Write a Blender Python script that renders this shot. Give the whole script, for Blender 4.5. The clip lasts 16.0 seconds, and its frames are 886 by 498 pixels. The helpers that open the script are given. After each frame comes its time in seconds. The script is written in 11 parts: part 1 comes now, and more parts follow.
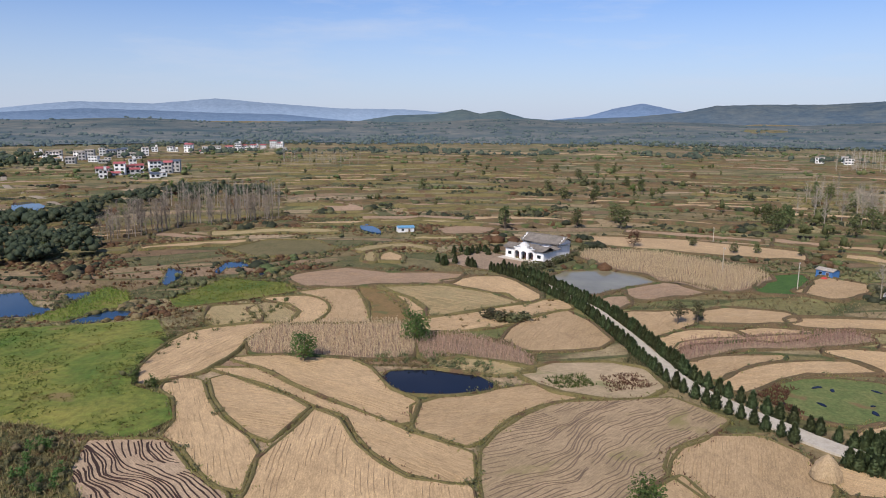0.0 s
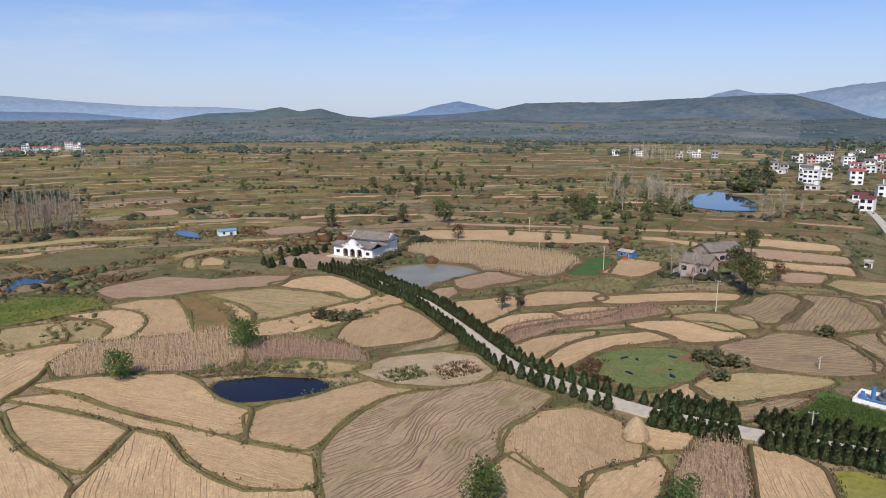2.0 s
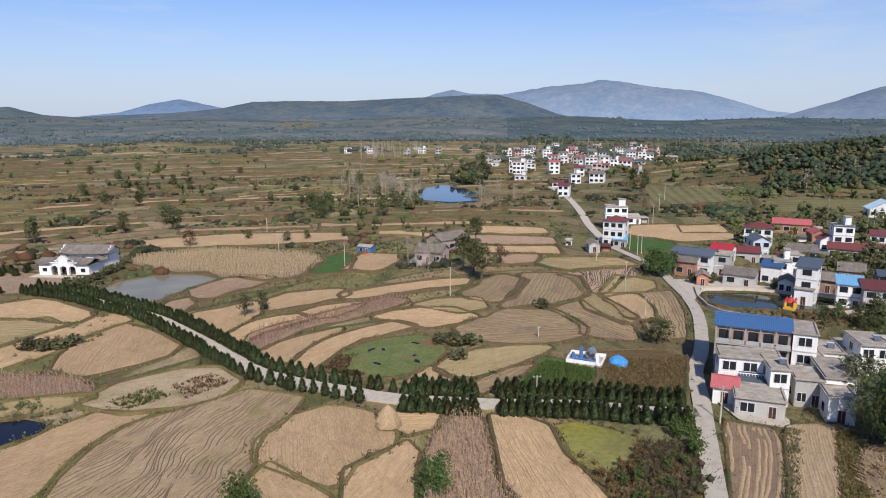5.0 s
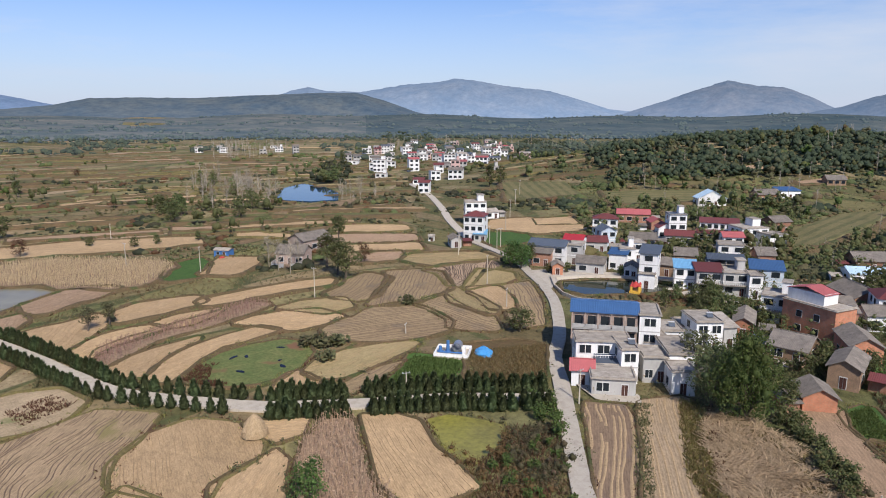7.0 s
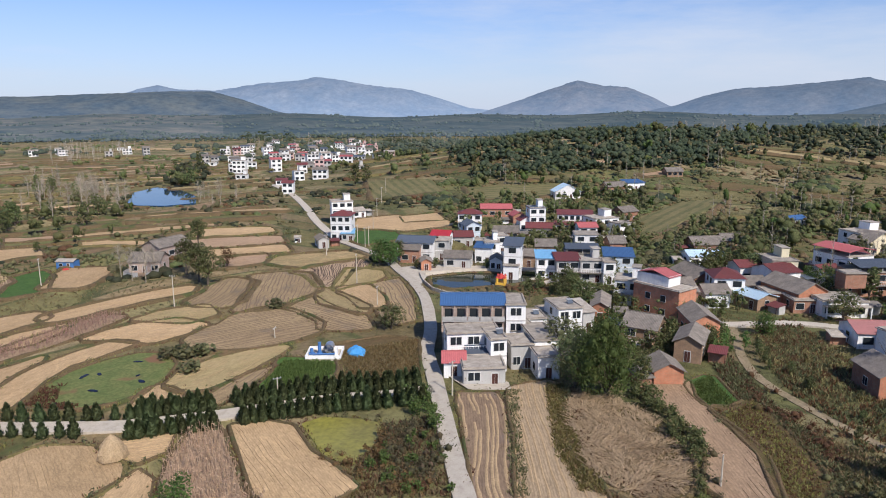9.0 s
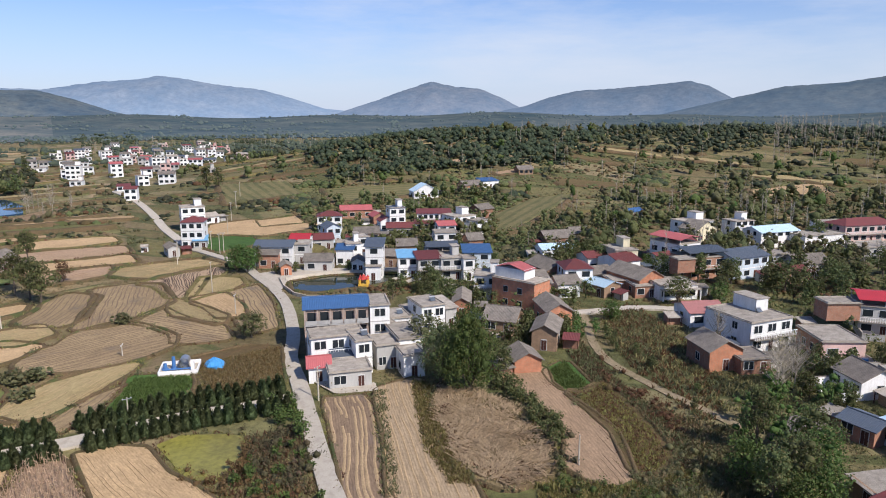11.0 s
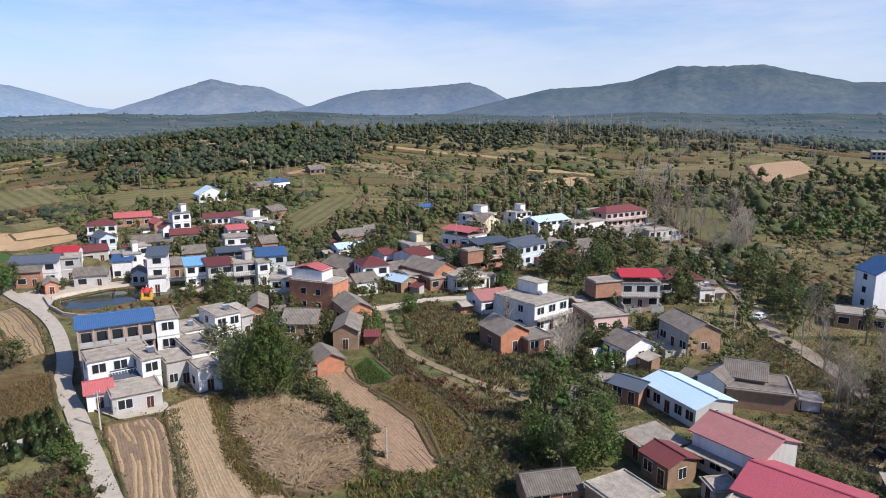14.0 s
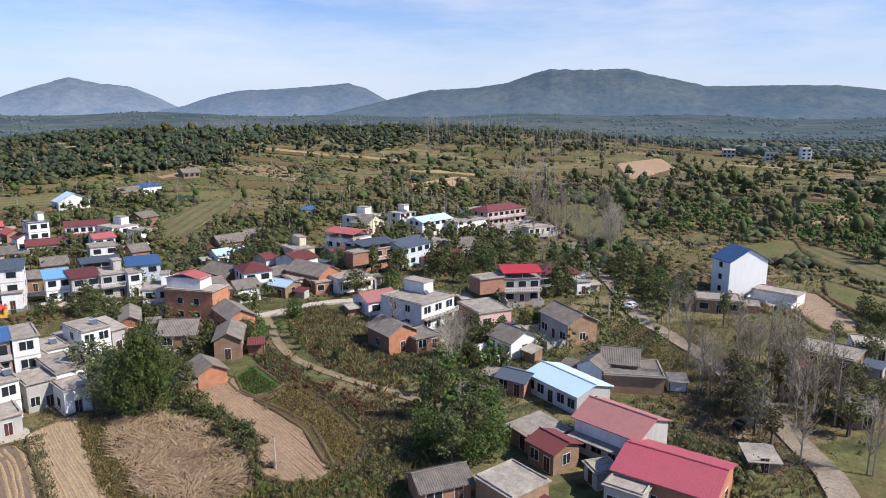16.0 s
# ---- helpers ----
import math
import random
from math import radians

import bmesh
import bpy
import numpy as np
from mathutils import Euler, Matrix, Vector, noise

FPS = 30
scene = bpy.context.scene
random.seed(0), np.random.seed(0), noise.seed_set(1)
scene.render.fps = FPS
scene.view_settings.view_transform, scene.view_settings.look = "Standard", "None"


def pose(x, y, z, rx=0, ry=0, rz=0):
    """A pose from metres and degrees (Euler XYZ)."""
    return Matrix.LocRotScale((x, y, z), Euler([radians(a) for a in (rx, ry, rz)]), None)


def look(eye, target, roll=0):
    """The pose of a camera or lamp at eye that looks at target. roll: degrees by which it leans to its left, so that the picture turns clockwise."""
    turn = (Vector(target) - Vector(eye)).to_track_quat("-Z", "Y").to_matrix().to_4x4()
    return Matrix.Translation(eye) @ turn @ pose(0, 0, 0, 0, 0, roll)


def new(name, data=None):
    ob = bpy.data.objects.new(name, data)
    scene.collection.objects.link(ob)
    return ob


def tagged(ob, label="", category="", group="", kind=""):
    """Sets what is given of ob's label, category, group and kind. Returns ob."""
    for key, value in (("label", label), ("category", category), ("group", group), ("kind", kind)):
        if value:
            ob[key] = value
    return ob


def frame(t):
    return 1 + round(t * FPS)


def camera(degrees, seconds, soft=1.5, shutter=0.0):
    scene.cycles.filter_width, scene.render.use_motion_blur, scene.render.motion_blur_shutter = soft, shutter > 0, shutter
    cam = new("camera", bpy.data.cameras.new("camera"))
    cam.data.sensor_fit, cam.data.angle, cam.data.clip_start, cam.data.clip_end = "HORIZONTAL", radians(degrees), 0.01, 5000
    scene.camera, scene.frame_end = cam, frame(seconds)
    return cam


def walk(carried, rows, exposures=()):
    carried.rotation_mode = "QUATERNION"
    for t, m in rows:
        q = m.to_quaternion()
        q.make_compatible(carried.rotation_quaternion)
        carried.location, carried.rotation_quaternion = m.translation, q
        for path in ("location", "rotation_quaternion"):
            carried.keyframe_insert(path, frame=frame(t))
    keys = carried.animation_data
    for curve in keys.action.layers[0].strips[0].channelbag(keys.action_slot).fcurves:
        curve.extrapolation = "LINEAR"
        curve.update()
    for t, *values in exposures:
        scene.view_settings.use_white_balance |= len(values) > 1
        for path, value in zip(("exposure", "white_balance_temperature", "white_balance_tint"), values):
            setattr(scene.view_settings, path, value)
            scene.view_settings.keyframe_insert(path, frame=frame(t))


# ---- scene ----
cam = camera(66.084, 16.0, soft=1.0)
PATH = [
    (0.0, 0.000, 0.000, 46.800, 79.077, -0.305, -0.000),
    (0.5, -0.063, 0.017, 46.762, 79.053, -0.223, -3.360),
    (1.0, -0.090, 0.052, 46.728, 79.010, -0.153, -7.250),
    (1.5, -0.086, 0.088, 46.700, 78.967, -0.095, -10.730),
    (2.0, -0.065, 0.129, 46.676, 78.929, -0.043, -14.693),
    (2.5, -0.058, 0.180, 46.653, 78.896, 0.013, -18.195),
    (3.0, -0.051, 0.218, 46.636, 78.858, 0.062, -22.158),
    (3.5, -0.060, 0.268, 46.625, 78.841, 0.092, -25.661),
    (4.0, -0.046, 0.345, 46.612, 78.818, 0.082, -29.621),
    (4.5, -0.010, 0.454, 46.593, 78.806, 0.089, -33.006),
    (5.0, 0.061, 0.569, 46.574, 78.827, 0.063, -36.713),
    (7.5, 0.221, 1.096, 46.428, 78.620, -0.020, -51.132),
    (8.0, 0.221, 1.098, 46.354, 78.619, 0.031, -53.937),
    (8.5, 0.211, 1.085, 46.284, 78.591, 0.103, -56.457),
    (9.0, 0.208, 1.028, 46.233, 78.552, 0.146, -59.671),
    (9.5, 0.229, 1.026, 46.220, 78.539, 0.165, -62.521),
    (10.0, 0.263, 0.927, 46.231, 78.550, 0.192, -65.651),
    (12.5, 0.280, 1.016, 46.207, 78.581, 0.009, -80.167),
    (13.0, 0.350, 1.025, 46.169, 78.555, -0.033, -83.305),
    (13.5, 0.404, 1.025, 46.137, 78.517, -0.043, -85.969),
    (14.0, 0.449, 1.027, 46.116, 78.516, -0.044, -88.824),
    (14.5, 0.464, 1.032, 46.106, 78.519, -0.061, -91.226),
    (15.0, 0.455, 1.023, 46.103, 78.546, -0.067, -93.861),
    (15.5, 0.443, 1.018, 46.111, 78.572, -0.073, -96.112),
    (16.0, 0.410, 1.015, 46.124, 78.614, -0.131, -98.637),
]
walk(cam, [(t, pose(*p)) for t, *p in PATH], exposures=[(0.0, 0.0), (5.0, 0.03), (9.0, 0.12), (12.5, 0.24), (16.0, 0.34)])

# ---------------------------------------------------------------- world and sun
SUN_HEADING, SUN_HEIGHT = 207.0, 43.0
world = bpy.data.worlds.new("world")
scene.world = world
world.use_nodes = True
wn = world.node_tree
sky = wn.nodes.new("ShaderNodeTexSky")
sky.sky_type, sky.sun_disc = "NISHITA", False
sky.sun_elevation, sky.sun_rotation = radians(SUN_HEIGHT), radians(SUN_HEADING)
sky.altitude, sky.air_density, sky.dust_density, sky.ozone_density = 0, 1.0, 0.25, 2.5
wn.nodes["Background"].inputs["Strength"].default_value = 0.088
# a cool tint, and thin high cloud drawn out along the sky
tint = wn.nodes.new("ShaderNodeMix")
tint.data_type, tint.blend_type = "RGBA", "MULTIPLY"
tint.inputs["Factor"].default_value = 1.0
tint.inputs[7].default_value = (0.865, 1.015, 1.42, 1)
wn.links.new(sky.outputs["Color"], tint.inputs[6])
way = wn.nodes.new("ShaderNodeTexCoord")
draw = wn.nodes.new("ShaderNodeMapping")
draw.inputs["Scale"].default_value = (1.6, 1.6, 9.0)
wisp = wn.nodes.new("ShaderNodeTexNoise")
wisp.inputs["Scale"].default_value, wisp.inputs["Detail"].default_value, wisp.inputs["Roughness"].default_value = 1.3, 7.0, 0.62
thin = wn.nodes.new("ShaderNodeMapRange")
thin.inputs["From Min"].default_value, thin.inputs["From Max"].default_value, thin.inputs["To Max"].default_value = 0.50, 0.80, 0.6
cloud = wn.nodes.new("ShaderNodeMix")
cloud.data_type = "RGBA"
cloud.inputs[7].default_value = (8.7, 8.8, 9.3, 1)
wn.links.new(way.outputs["Generated"], draw.inputs[0])
wn.links.new(draw.outputs[0], wisp.inputs["Vector"])
east = wn.nodes.new("ShaderNodeMapRange")
east.inputs["From Min"].default_value, east.inputs["From Max"].default_value = 0.70, 1.0
east.inputs["To Min"].default_value, east.inputs["To Max"].default_value = -0.02, 0.11
side = wn.nodes.new("ShaderNodeSeparateXYZ")
more = wn.nodes.new("ShaderNodeMath")
wn.links.new(way.outputs["Generated"], side.inputs[0])
wn.links.new(side.outputs[0], east.inputs["Value"])
wn.links.new(wisp.outputs["Fac"], more.inputs[0])
wn.links.new(east.outputs[0], more.inputs[1])
wn.links.new(more.outputs[0], thin.inputs["Value"])
wn.links.new(thin.outputs[0], cloud.inputs["Factor"])
wn.links.new(tint.outputs[2], cloud.inputs[6])
# pale blue air low over the horizon
height = wn.nodes.new("ShaderNodeSeparateXYZ")
low = wn.nodes.new("ShaderNodeMapRange")
low.inputs["From Min"].default_value, low.inputs["From Max"].default_value = 0.0, 0.17
low.inputs["To Min"].default_value, low.inputs["To Max"].default_value = 0.8, 0.0
haze = wn.nodes.new("ShaderNodeMix")
haze.data_type = "RGBA"
haze.inputs[7].default_value = (6.1, 6.9, 8.8, 1)
wn.links.new(way.outputs["Generated"], height.inputs[0])
wn.links.new(height.outputs[2], low.inputs["Value"])
wn.links.new(low.outputs[0], haze.inputs["Factor"])
wn.links.new(cloud.outputs[2], haze.inputs[6])
wn.links.new(haze.outputs[2], wn.nodes["Background"].inputs["Color"])

sun = new("sun", bpy.data.lights.new("sun", "SUN"))
sun.data.energy, sun.data.angle, sun.data.color = 5.0, radians(0.6), (1.0, 0.93, 0.86)
sun_way = Vector((math.sin(radians(SUN_HEADING)), math.cos(radians(SUN_HEADING)), math.tan(radians(SUN_HEIGHT))))
sun.matrix_world = look(sun_way * 300, (0, 0, 0))

# ---------------------------------------------------------------- helpers
UP = Vector((0, 0, 1))
rnd = random.Random(7)


class Build:
    """Collects vertices and faces of one mesh."""

    def __init__(self):
        self.v, self.f, self.m = [], [], []
        self.round = False

    def face(self, pts, mi=0):
        n = len(self.v)
        self.v.extend(pts)
        self.f.append(tuple(range(n, n + len(pts))))
        self.m.append(mi)

    def box(self, x0, x1, y0, y1, z0, z1, mi=0):
        n = len(self.v)
        self.v += [(x, y, z) for z in (z0, z1) for x, y in ((x0, y0), (x1, y0), (x1, y1), (x0, y1))]
        for q in ((0, 3, 2, 1), (4, 5, 6, 7), (0, 1, 5, 4), (1, 2, 6, 5), (2, 3, 7, 6), (3, 0, 4, 7)):
            self.f.append(tuple(n + i for i in q))
            self.m.append(mi)
        return self

    def prism(self, outline, z0, z1, mi=0):
        """An upright prism over an outline that runs anticlockwise."""
        k, n = len(outline), len(self.v)
        self.v += [(x, y, z0) for x, y in outline] + [(x, y, z1) for x, y in outline]
        for i in range(k):
            j = (i + 1) % k
            self.f.append((n + i, n + j, n + k + j, n + k + i))
            self.m.append(mi)
        self.f.append(tuple(n + k + i for i in range(k)))
        self.m.append(mi)
        return self

    def tube(self, a, b, ra, rb, sides=6, mi=0):
        a, b = Vector(a), Vector(b)
        ax = (b - a).normalized()
        s = ax.orthogonal().normalized()
        t = ax.cross(s)
        n = len(self.v)
        for p, r in ((a, ra), (b, rb)):
            for i in range(sides):
                w = math.tau * i / sides
                self.v.append(tuple(p + s * (r * math.cos(w)) + t * (r * math.sin(w))))
        for i in range(sides):
            j = (i + 1) % sides
            self.f.append((n + i, n + j, n + sides + j, n + sides + i))
            self.m.append(mi)
        self.f.append(tuple(n + sides + i for i in range(sides)))
        self.m.append(mi)
        return self

    def leaf(self, p, size, r, flat=0.0):
        """One leaf spray: a small four-cornered blade with a random turn."""
        ax, ay, az = r.gauss(0, 1), r.gauss(0, 1), r.gauss(0, 1) * (1 - flat)
        bx, by, bz = r.gauss(0, 1), r.gauss(0, 1), r.gauss(0, 1)
        cx, cy, cz = ay * bz - az * by, az * bx - ax * bz, ax * by - ay * bx
        s = size * r.uniform(0.6, 1.3)
        k = s * 0.5 / (math.sqrt(ax * ax + ay * ay + az * az) + 1e-6)
        q = s * 0.32 / (math.sqrt(cx * cx + cy * cy + cz * cz) + 1e-6)
        x, y, z = p
        ax, ay, az, cx, cy, cz = ax * k, ay * k, az * k, cx * q, cy * q, cz * q
        n = len(self.v)
        self.v += [(x - ax, y - ay, z - az), (x + cx, y + cy, z + cz), (x + ax, y + ay, z + az), (x - cx, y - cy, z - cz)]
        self.f.append((n, n + 1, n + 2, n + 3))
        self.m.append(0)

    def lump(self, x, y, z, rad, squash, r):
        """An uneven rounded mass of leaves."""
        self.round = True
        n = len(self.v)
        a0 = r.uniform(0, 6.3)
        self.v.append((x, y, z + rad * squash * r.uniform(.85, 1.1)))
        for k, (h, w) in enumerate(((.45, .85), (-.4, .9))):
            for i in range(5):
                a = a0 + math.tau * (i + .5 * k) / 5
                q = rad * r.uniform(.6, 1.25)
                self.v.append((x + math.cos(a) * q * w, y + math.sin(a) * q * w, z + h * q * squash))
        for i in range(5):
            j = (i + 1) % 5
            self.f += [(n, n + 1 + i, n + 1 + j), (n + 1 + i, n + 6 + i, n + 1 + j), (n + 1 + j, n + 6 + i, n + 6 + j)]
        self.f.append((n + 10, n + 9, n + 8, n + 7, n + 6))
        self.m += [0] * 16

    def mesh(self, name, mats):
        me = bpy.data.meshes.new(name)
        me.from_pydata(self.v, [], self.f)
        for m in (mats if isinstance(mats, (list, tuple)) else [mats]):
            me.materials.append(m)
        if any(self.m):
            me.polygons.foreach_set("material_index", self.m)
        me.polygons.foreach_set("use_smooth", [self.round] * len(self.f))
        me.update()
        return me


def part(name, made, material, parent=None, label=""):
    me = made.mesh(name, material) if isinstance(made, Build) else made
    ob = new(name, me)
    ob.parent = parent
    if label:
        ob["label"] = label
    return ob


HILLS = [(505, 71, 88, 105, 24), (655, 104, 105, 175, 22), (610, 86, 82, 140, 14)]


def relief(x, y):
    """Height of the land."""
    z = 0.0
    for r, a, sr, st, hh in HILLS:
        s, c = math.sin(radians(a)), math.cos(radians(a))
        u, v = (x - r * s) * s + (y - r * c) * c, (x - r * s) * c - (y - r * c) * s
        e = (u / sr) ** 2 + (v / st) ** 2
        if e < 40:
            z += hh * math.exp(-0.5 * e)
    r = math.hypot(x, y)
    if r > 1050:
        k = min((r - 1050) / 1300, 1.0)
        k = k * k * (3 - 2 * k)
        z += k * (10 + 26 * noise.fractal(Vector((x / 700, y / 700, 3.1)), 1.0, 2.0, 4))
    return z


def smooth(pts, step=1.5, closed=True):
    """A Catmull-Rom curve through pts, cut into short steps."""
    n = len(pts)
    out = []
    for i in range(n if closed else n - 1):
        if closed:
            a, b, c, d = (Vector(pts[(i + k) % n]) for k in (-1, 0, 1, 2))
        else:
            b, c = Vector(pts[i]), Vector(pts[i + 1])
            a = Vector(pts[i - 1]) if i else b
            d = Vector(pts[i + 2]) if i + 2 < n else c
        k = max(1, min(14, int((c - b).length / step)))
        for j in range(k):
            t = j / k
            out.append(0.5 * ((2 * b) + (c - a) * t + (2 * a - 5 * b + 4 * c - d) * t * t + (3 * b - a - 3 * c + d) * t ** 3))
    if not closed:
        out.append(Vector(pts[-1]))
    return [(p.x, p.y) for p in out]


def inside(x, y, poly):
    hit = False
    j = len(poly) - 1
    for i in range(len(poly)):
        xi, yi, xj, yj = *poly[i], *poly[j]
        if (yi > y) != (yj > y) and x < (xj - xi) * (y - yi) / (yj - yi) + xi:
            hit = not hit
        j = i
    return hit


def inset(poly, by):
    """The same anticlockwise outline, drawn in by a little."""
    out = []
    n = len(poly)
    for i, (x, y) in enumerate(poly):
        a, b = poly[i - 1], poly[(i + 1) % n]
        dx, dy = b[0] - a[0], b[1] - a[1]
        ln = math.hypot(dx, dy) or 1
        out.append((x - dy / ln * by, y + dx / ln * by))
    return out


def area(poly):
    return 0.5 * sum(poly[i - 1][0] * poly[i][1] - poly[i][0] * poly[i - 1][1] for i in range(len(poly)))


# ---------------------------------------------------------------- materials
def material(name, base, rough=0.9, metal=0.0):
    m = bpy.data.materials.new(name)
    m.use_nodes = True
    b = m.node_tree.nodes["Principled BSDF"]
    b.inputs["Base Color"].default_value = (*base, 1)
    b.inputs["Roughness"].default_value = rough
    b.inputs["Metallic"].default_value = metal
    b.inputs["Specular IOR Level"].default_value = 0.25
    return m, m.node_tree, b


def node(nt, kind, **values):
    n = nt.nodes.new(kind)
    for k, v in values.items():
        n.inputs[k.replace("_", " ")].default_value = v
    return n


def ramp(nt, source, stops):
    n = nt.nodes.new("ShaderNodeValToRGB")
    e = n.color_ramp.elements
    e[0].position, e[1].position = stops[0][0], stops[-1][0]
    for pos, _ in stops[1:-1]:
        e.new(pos)
    for el, (_, col) in zip(e, stops):
        el.color = (*col, 1)
    nt.links.new(source, n.inputs[0])
    return n.outputs["Color"]


def mixed(nt, a, b, fac, kind="MIX"):
    n = nt.nodes.new("ShaderNodeMix")
    n.data_type, n.blend_type = "RGBA", kind
    for sock, v in ((n.inputs["Factor"], fac), (n.inputs[6], a), (n.inputs[7], b)):
        if isinstance(v, bpy.types.NodeSocket):
            nt.links.new(v, sock)
        elif isinstance(v, (int, float)):
            sock.default_value = v
        else:
            sock.default_value = (*v, 1)
    return n.outputs[2]


def noisy(nt, scale, detail=4.0, coords="Object", rough=0.6, stretch=(1, 1, 1)):
    tc = nt.nodes.new("ShaderNodeTexCoord")
    mp = nt.nodes.new("ShaderNodeMapping")
    mp.inputs["Scale"].default_value = stretch
    nt.links.new(tc.outputs[coords], mp.inputs[0])
    n = node(nt, "ShaderNodeTexNoise", Scale=scale, Detail=detail, Roughness=rough)
    nt.links.new(mp.outputs[0], n.inputs["Vector"])
    return n.outputs["Fac"]


def bump(nt, b, source, strength, distance=0.05):
    n = node(nt, "ShaderNodeBump", Strength=strength, Distance=distance)
    nt.links.new(source, n.inputs["Height"])
    nt.links.new(n.outputs[0], b.inputs["Normal"])


def math_node(nt, op, a, c):
    n = nt.nodes.new("ShaderNodeMath")
    n.operation = op
    for s, v in ((n.inputs[0], a), (n.inputs[1], c)):
        if isinstance(v, bpy.types.NodeSocket):
            nt.links.new(v, s)
        else:
            s.default_value = v
    return n.outputs[0]


def rand_of(nt):
    return nt.nodes.new("ShaderNodeObjectInfo").outputs["Random"]


def surface(name, c1, c2, scale, fine=None, rough=0.92, relief_by=0.3, vary=0.15, coords="Object", stretch=(1, 1, 1), specks=None):
    """A matt surface: two colours over wide patches, a fine grain, and a shift from one object to the next."""
    m, nt, b = material(name, c1, rough)
    wide = noisy(nt, scale, 5, coords, 0.65, stretch)
    col = ramp(nt, wide, [(0.32, c1), (0.68, c2)])
    grain = noisy(nt, fine or scale * 12, 3, coords, 0.7, stretch)
    col = mixed(nt, col, ramp(nt, grain, [(0.25, (0.45, 0.45, 0.45)), (0.75, (1.35, 1.35, 1.35))]), 0.75, "MULTIPLY")
    if specks:
        sp = noisy(nt, specks[1], 2, coords, 0.5)
        col = mixed(nt, col, specks[0], ramp(nt, sp, [(specks[2], (0, 0, 0)), (specks[2] + 0.08, (1, 1, 1))]))
    if vary:
        v = ramp(nt, rand_of(nt), [(0, (1 - vary,) * 3), (1, (1 + vary,) * 3)])
        col = mixed(nt, col, v, 1.0, "MULTIPLY")
    nt.links.new(col, b.inputs["Base Color"])
    if relief_by:
        bump(nt, b, grain, relief_by, 0.08 if relief_by < 0.95 else 0.3)
    return m


def rows_material(name, c1, c2, line, period, distort=1.2, depth=0.8, vary=0.12, patches=None, width=(0.35, 0.75), least=0.15):
    """A field in rows along its own x: stubble or ridges with darker lines between."""
    m, nt, b = material(name, c1, 0.95)
    tc = nt.nodes.new("ShaderNodeTexCoord")
    wav = node(nt, "ShaderNodeTexWave", Scale=0.314 / period * 1.0, Distortion=distort, Detail=4.0, Detail_Scale=0.9)
    wav.bands_direction = "Y"
    nt.links.new(tc.outputs["Object"], wav.inputs["Vector"])
    wide = noisy(nt, 0.06, 5)
    grain = noisy(nt, 2.2, 4, "Object", 0.75, (0.5, 1.6, 1))
    col = ramp(nt, wide, [(0.3, c1), (0.7, c2)])
    fac = ramp(nt, wav.outputs["Fac"], [(width[0], (1, 1, 1)), (width[1], (0, 0, 0))])
    amount = math_node(nt, "MULTIPLY", fac, ramp(nt, noisy(nt, 0.12, 3), [(0.3, (least,) * 3), (0.65, (depth,) * 3)]))
    col = mixed(nt, col, line, amount)
    col = mixed(nt, col, ramp(nt, grain, [(0.28, (0.66,) * 3), (0.72, (1.28,) * 3)]), 0.9, "MULTIPLY")
    col = mixed(nt, col, ramp(nt, noisy(nt, 5.5, 3, "Object", 0.8), [(0.3, (0.72,) * 3), (0.7, (1.25,) * 3)]), 0.8, "MULTIPLY")
    col = mixed(nt, col, ramp(nt, noisy(nt, 0.5, 5, "Object", 0.7, (0.45, 1.3, 1)), [(0.3, (0.8,) * 3), (0.7, (1.16,) * 3)]), 0.85, "MULTIPLY")
    if patches:
        col = mixed(nt, col, patches, ramp(nt, noisy(nt, 0.16, 4, "Object", 0.6, (0.5, 1, 1)), [(0.58, (0, 0, 0)), (0.68, (0.75,) * 3)]))
    v = ramp(nt, rand_of(nt), [(0, (1 - vary,) * 3), (1, (1 + vary,) * 3)])
    col = mixed(nt, col, v, 1.0, "MULTIPLY")
    nt.links.new(col, b.inputs["Base Color"])
    bump(nt, b, mixed(nt, wav.outputs["Color"], grain, 0.6), 0.35, 0.1)
    return m


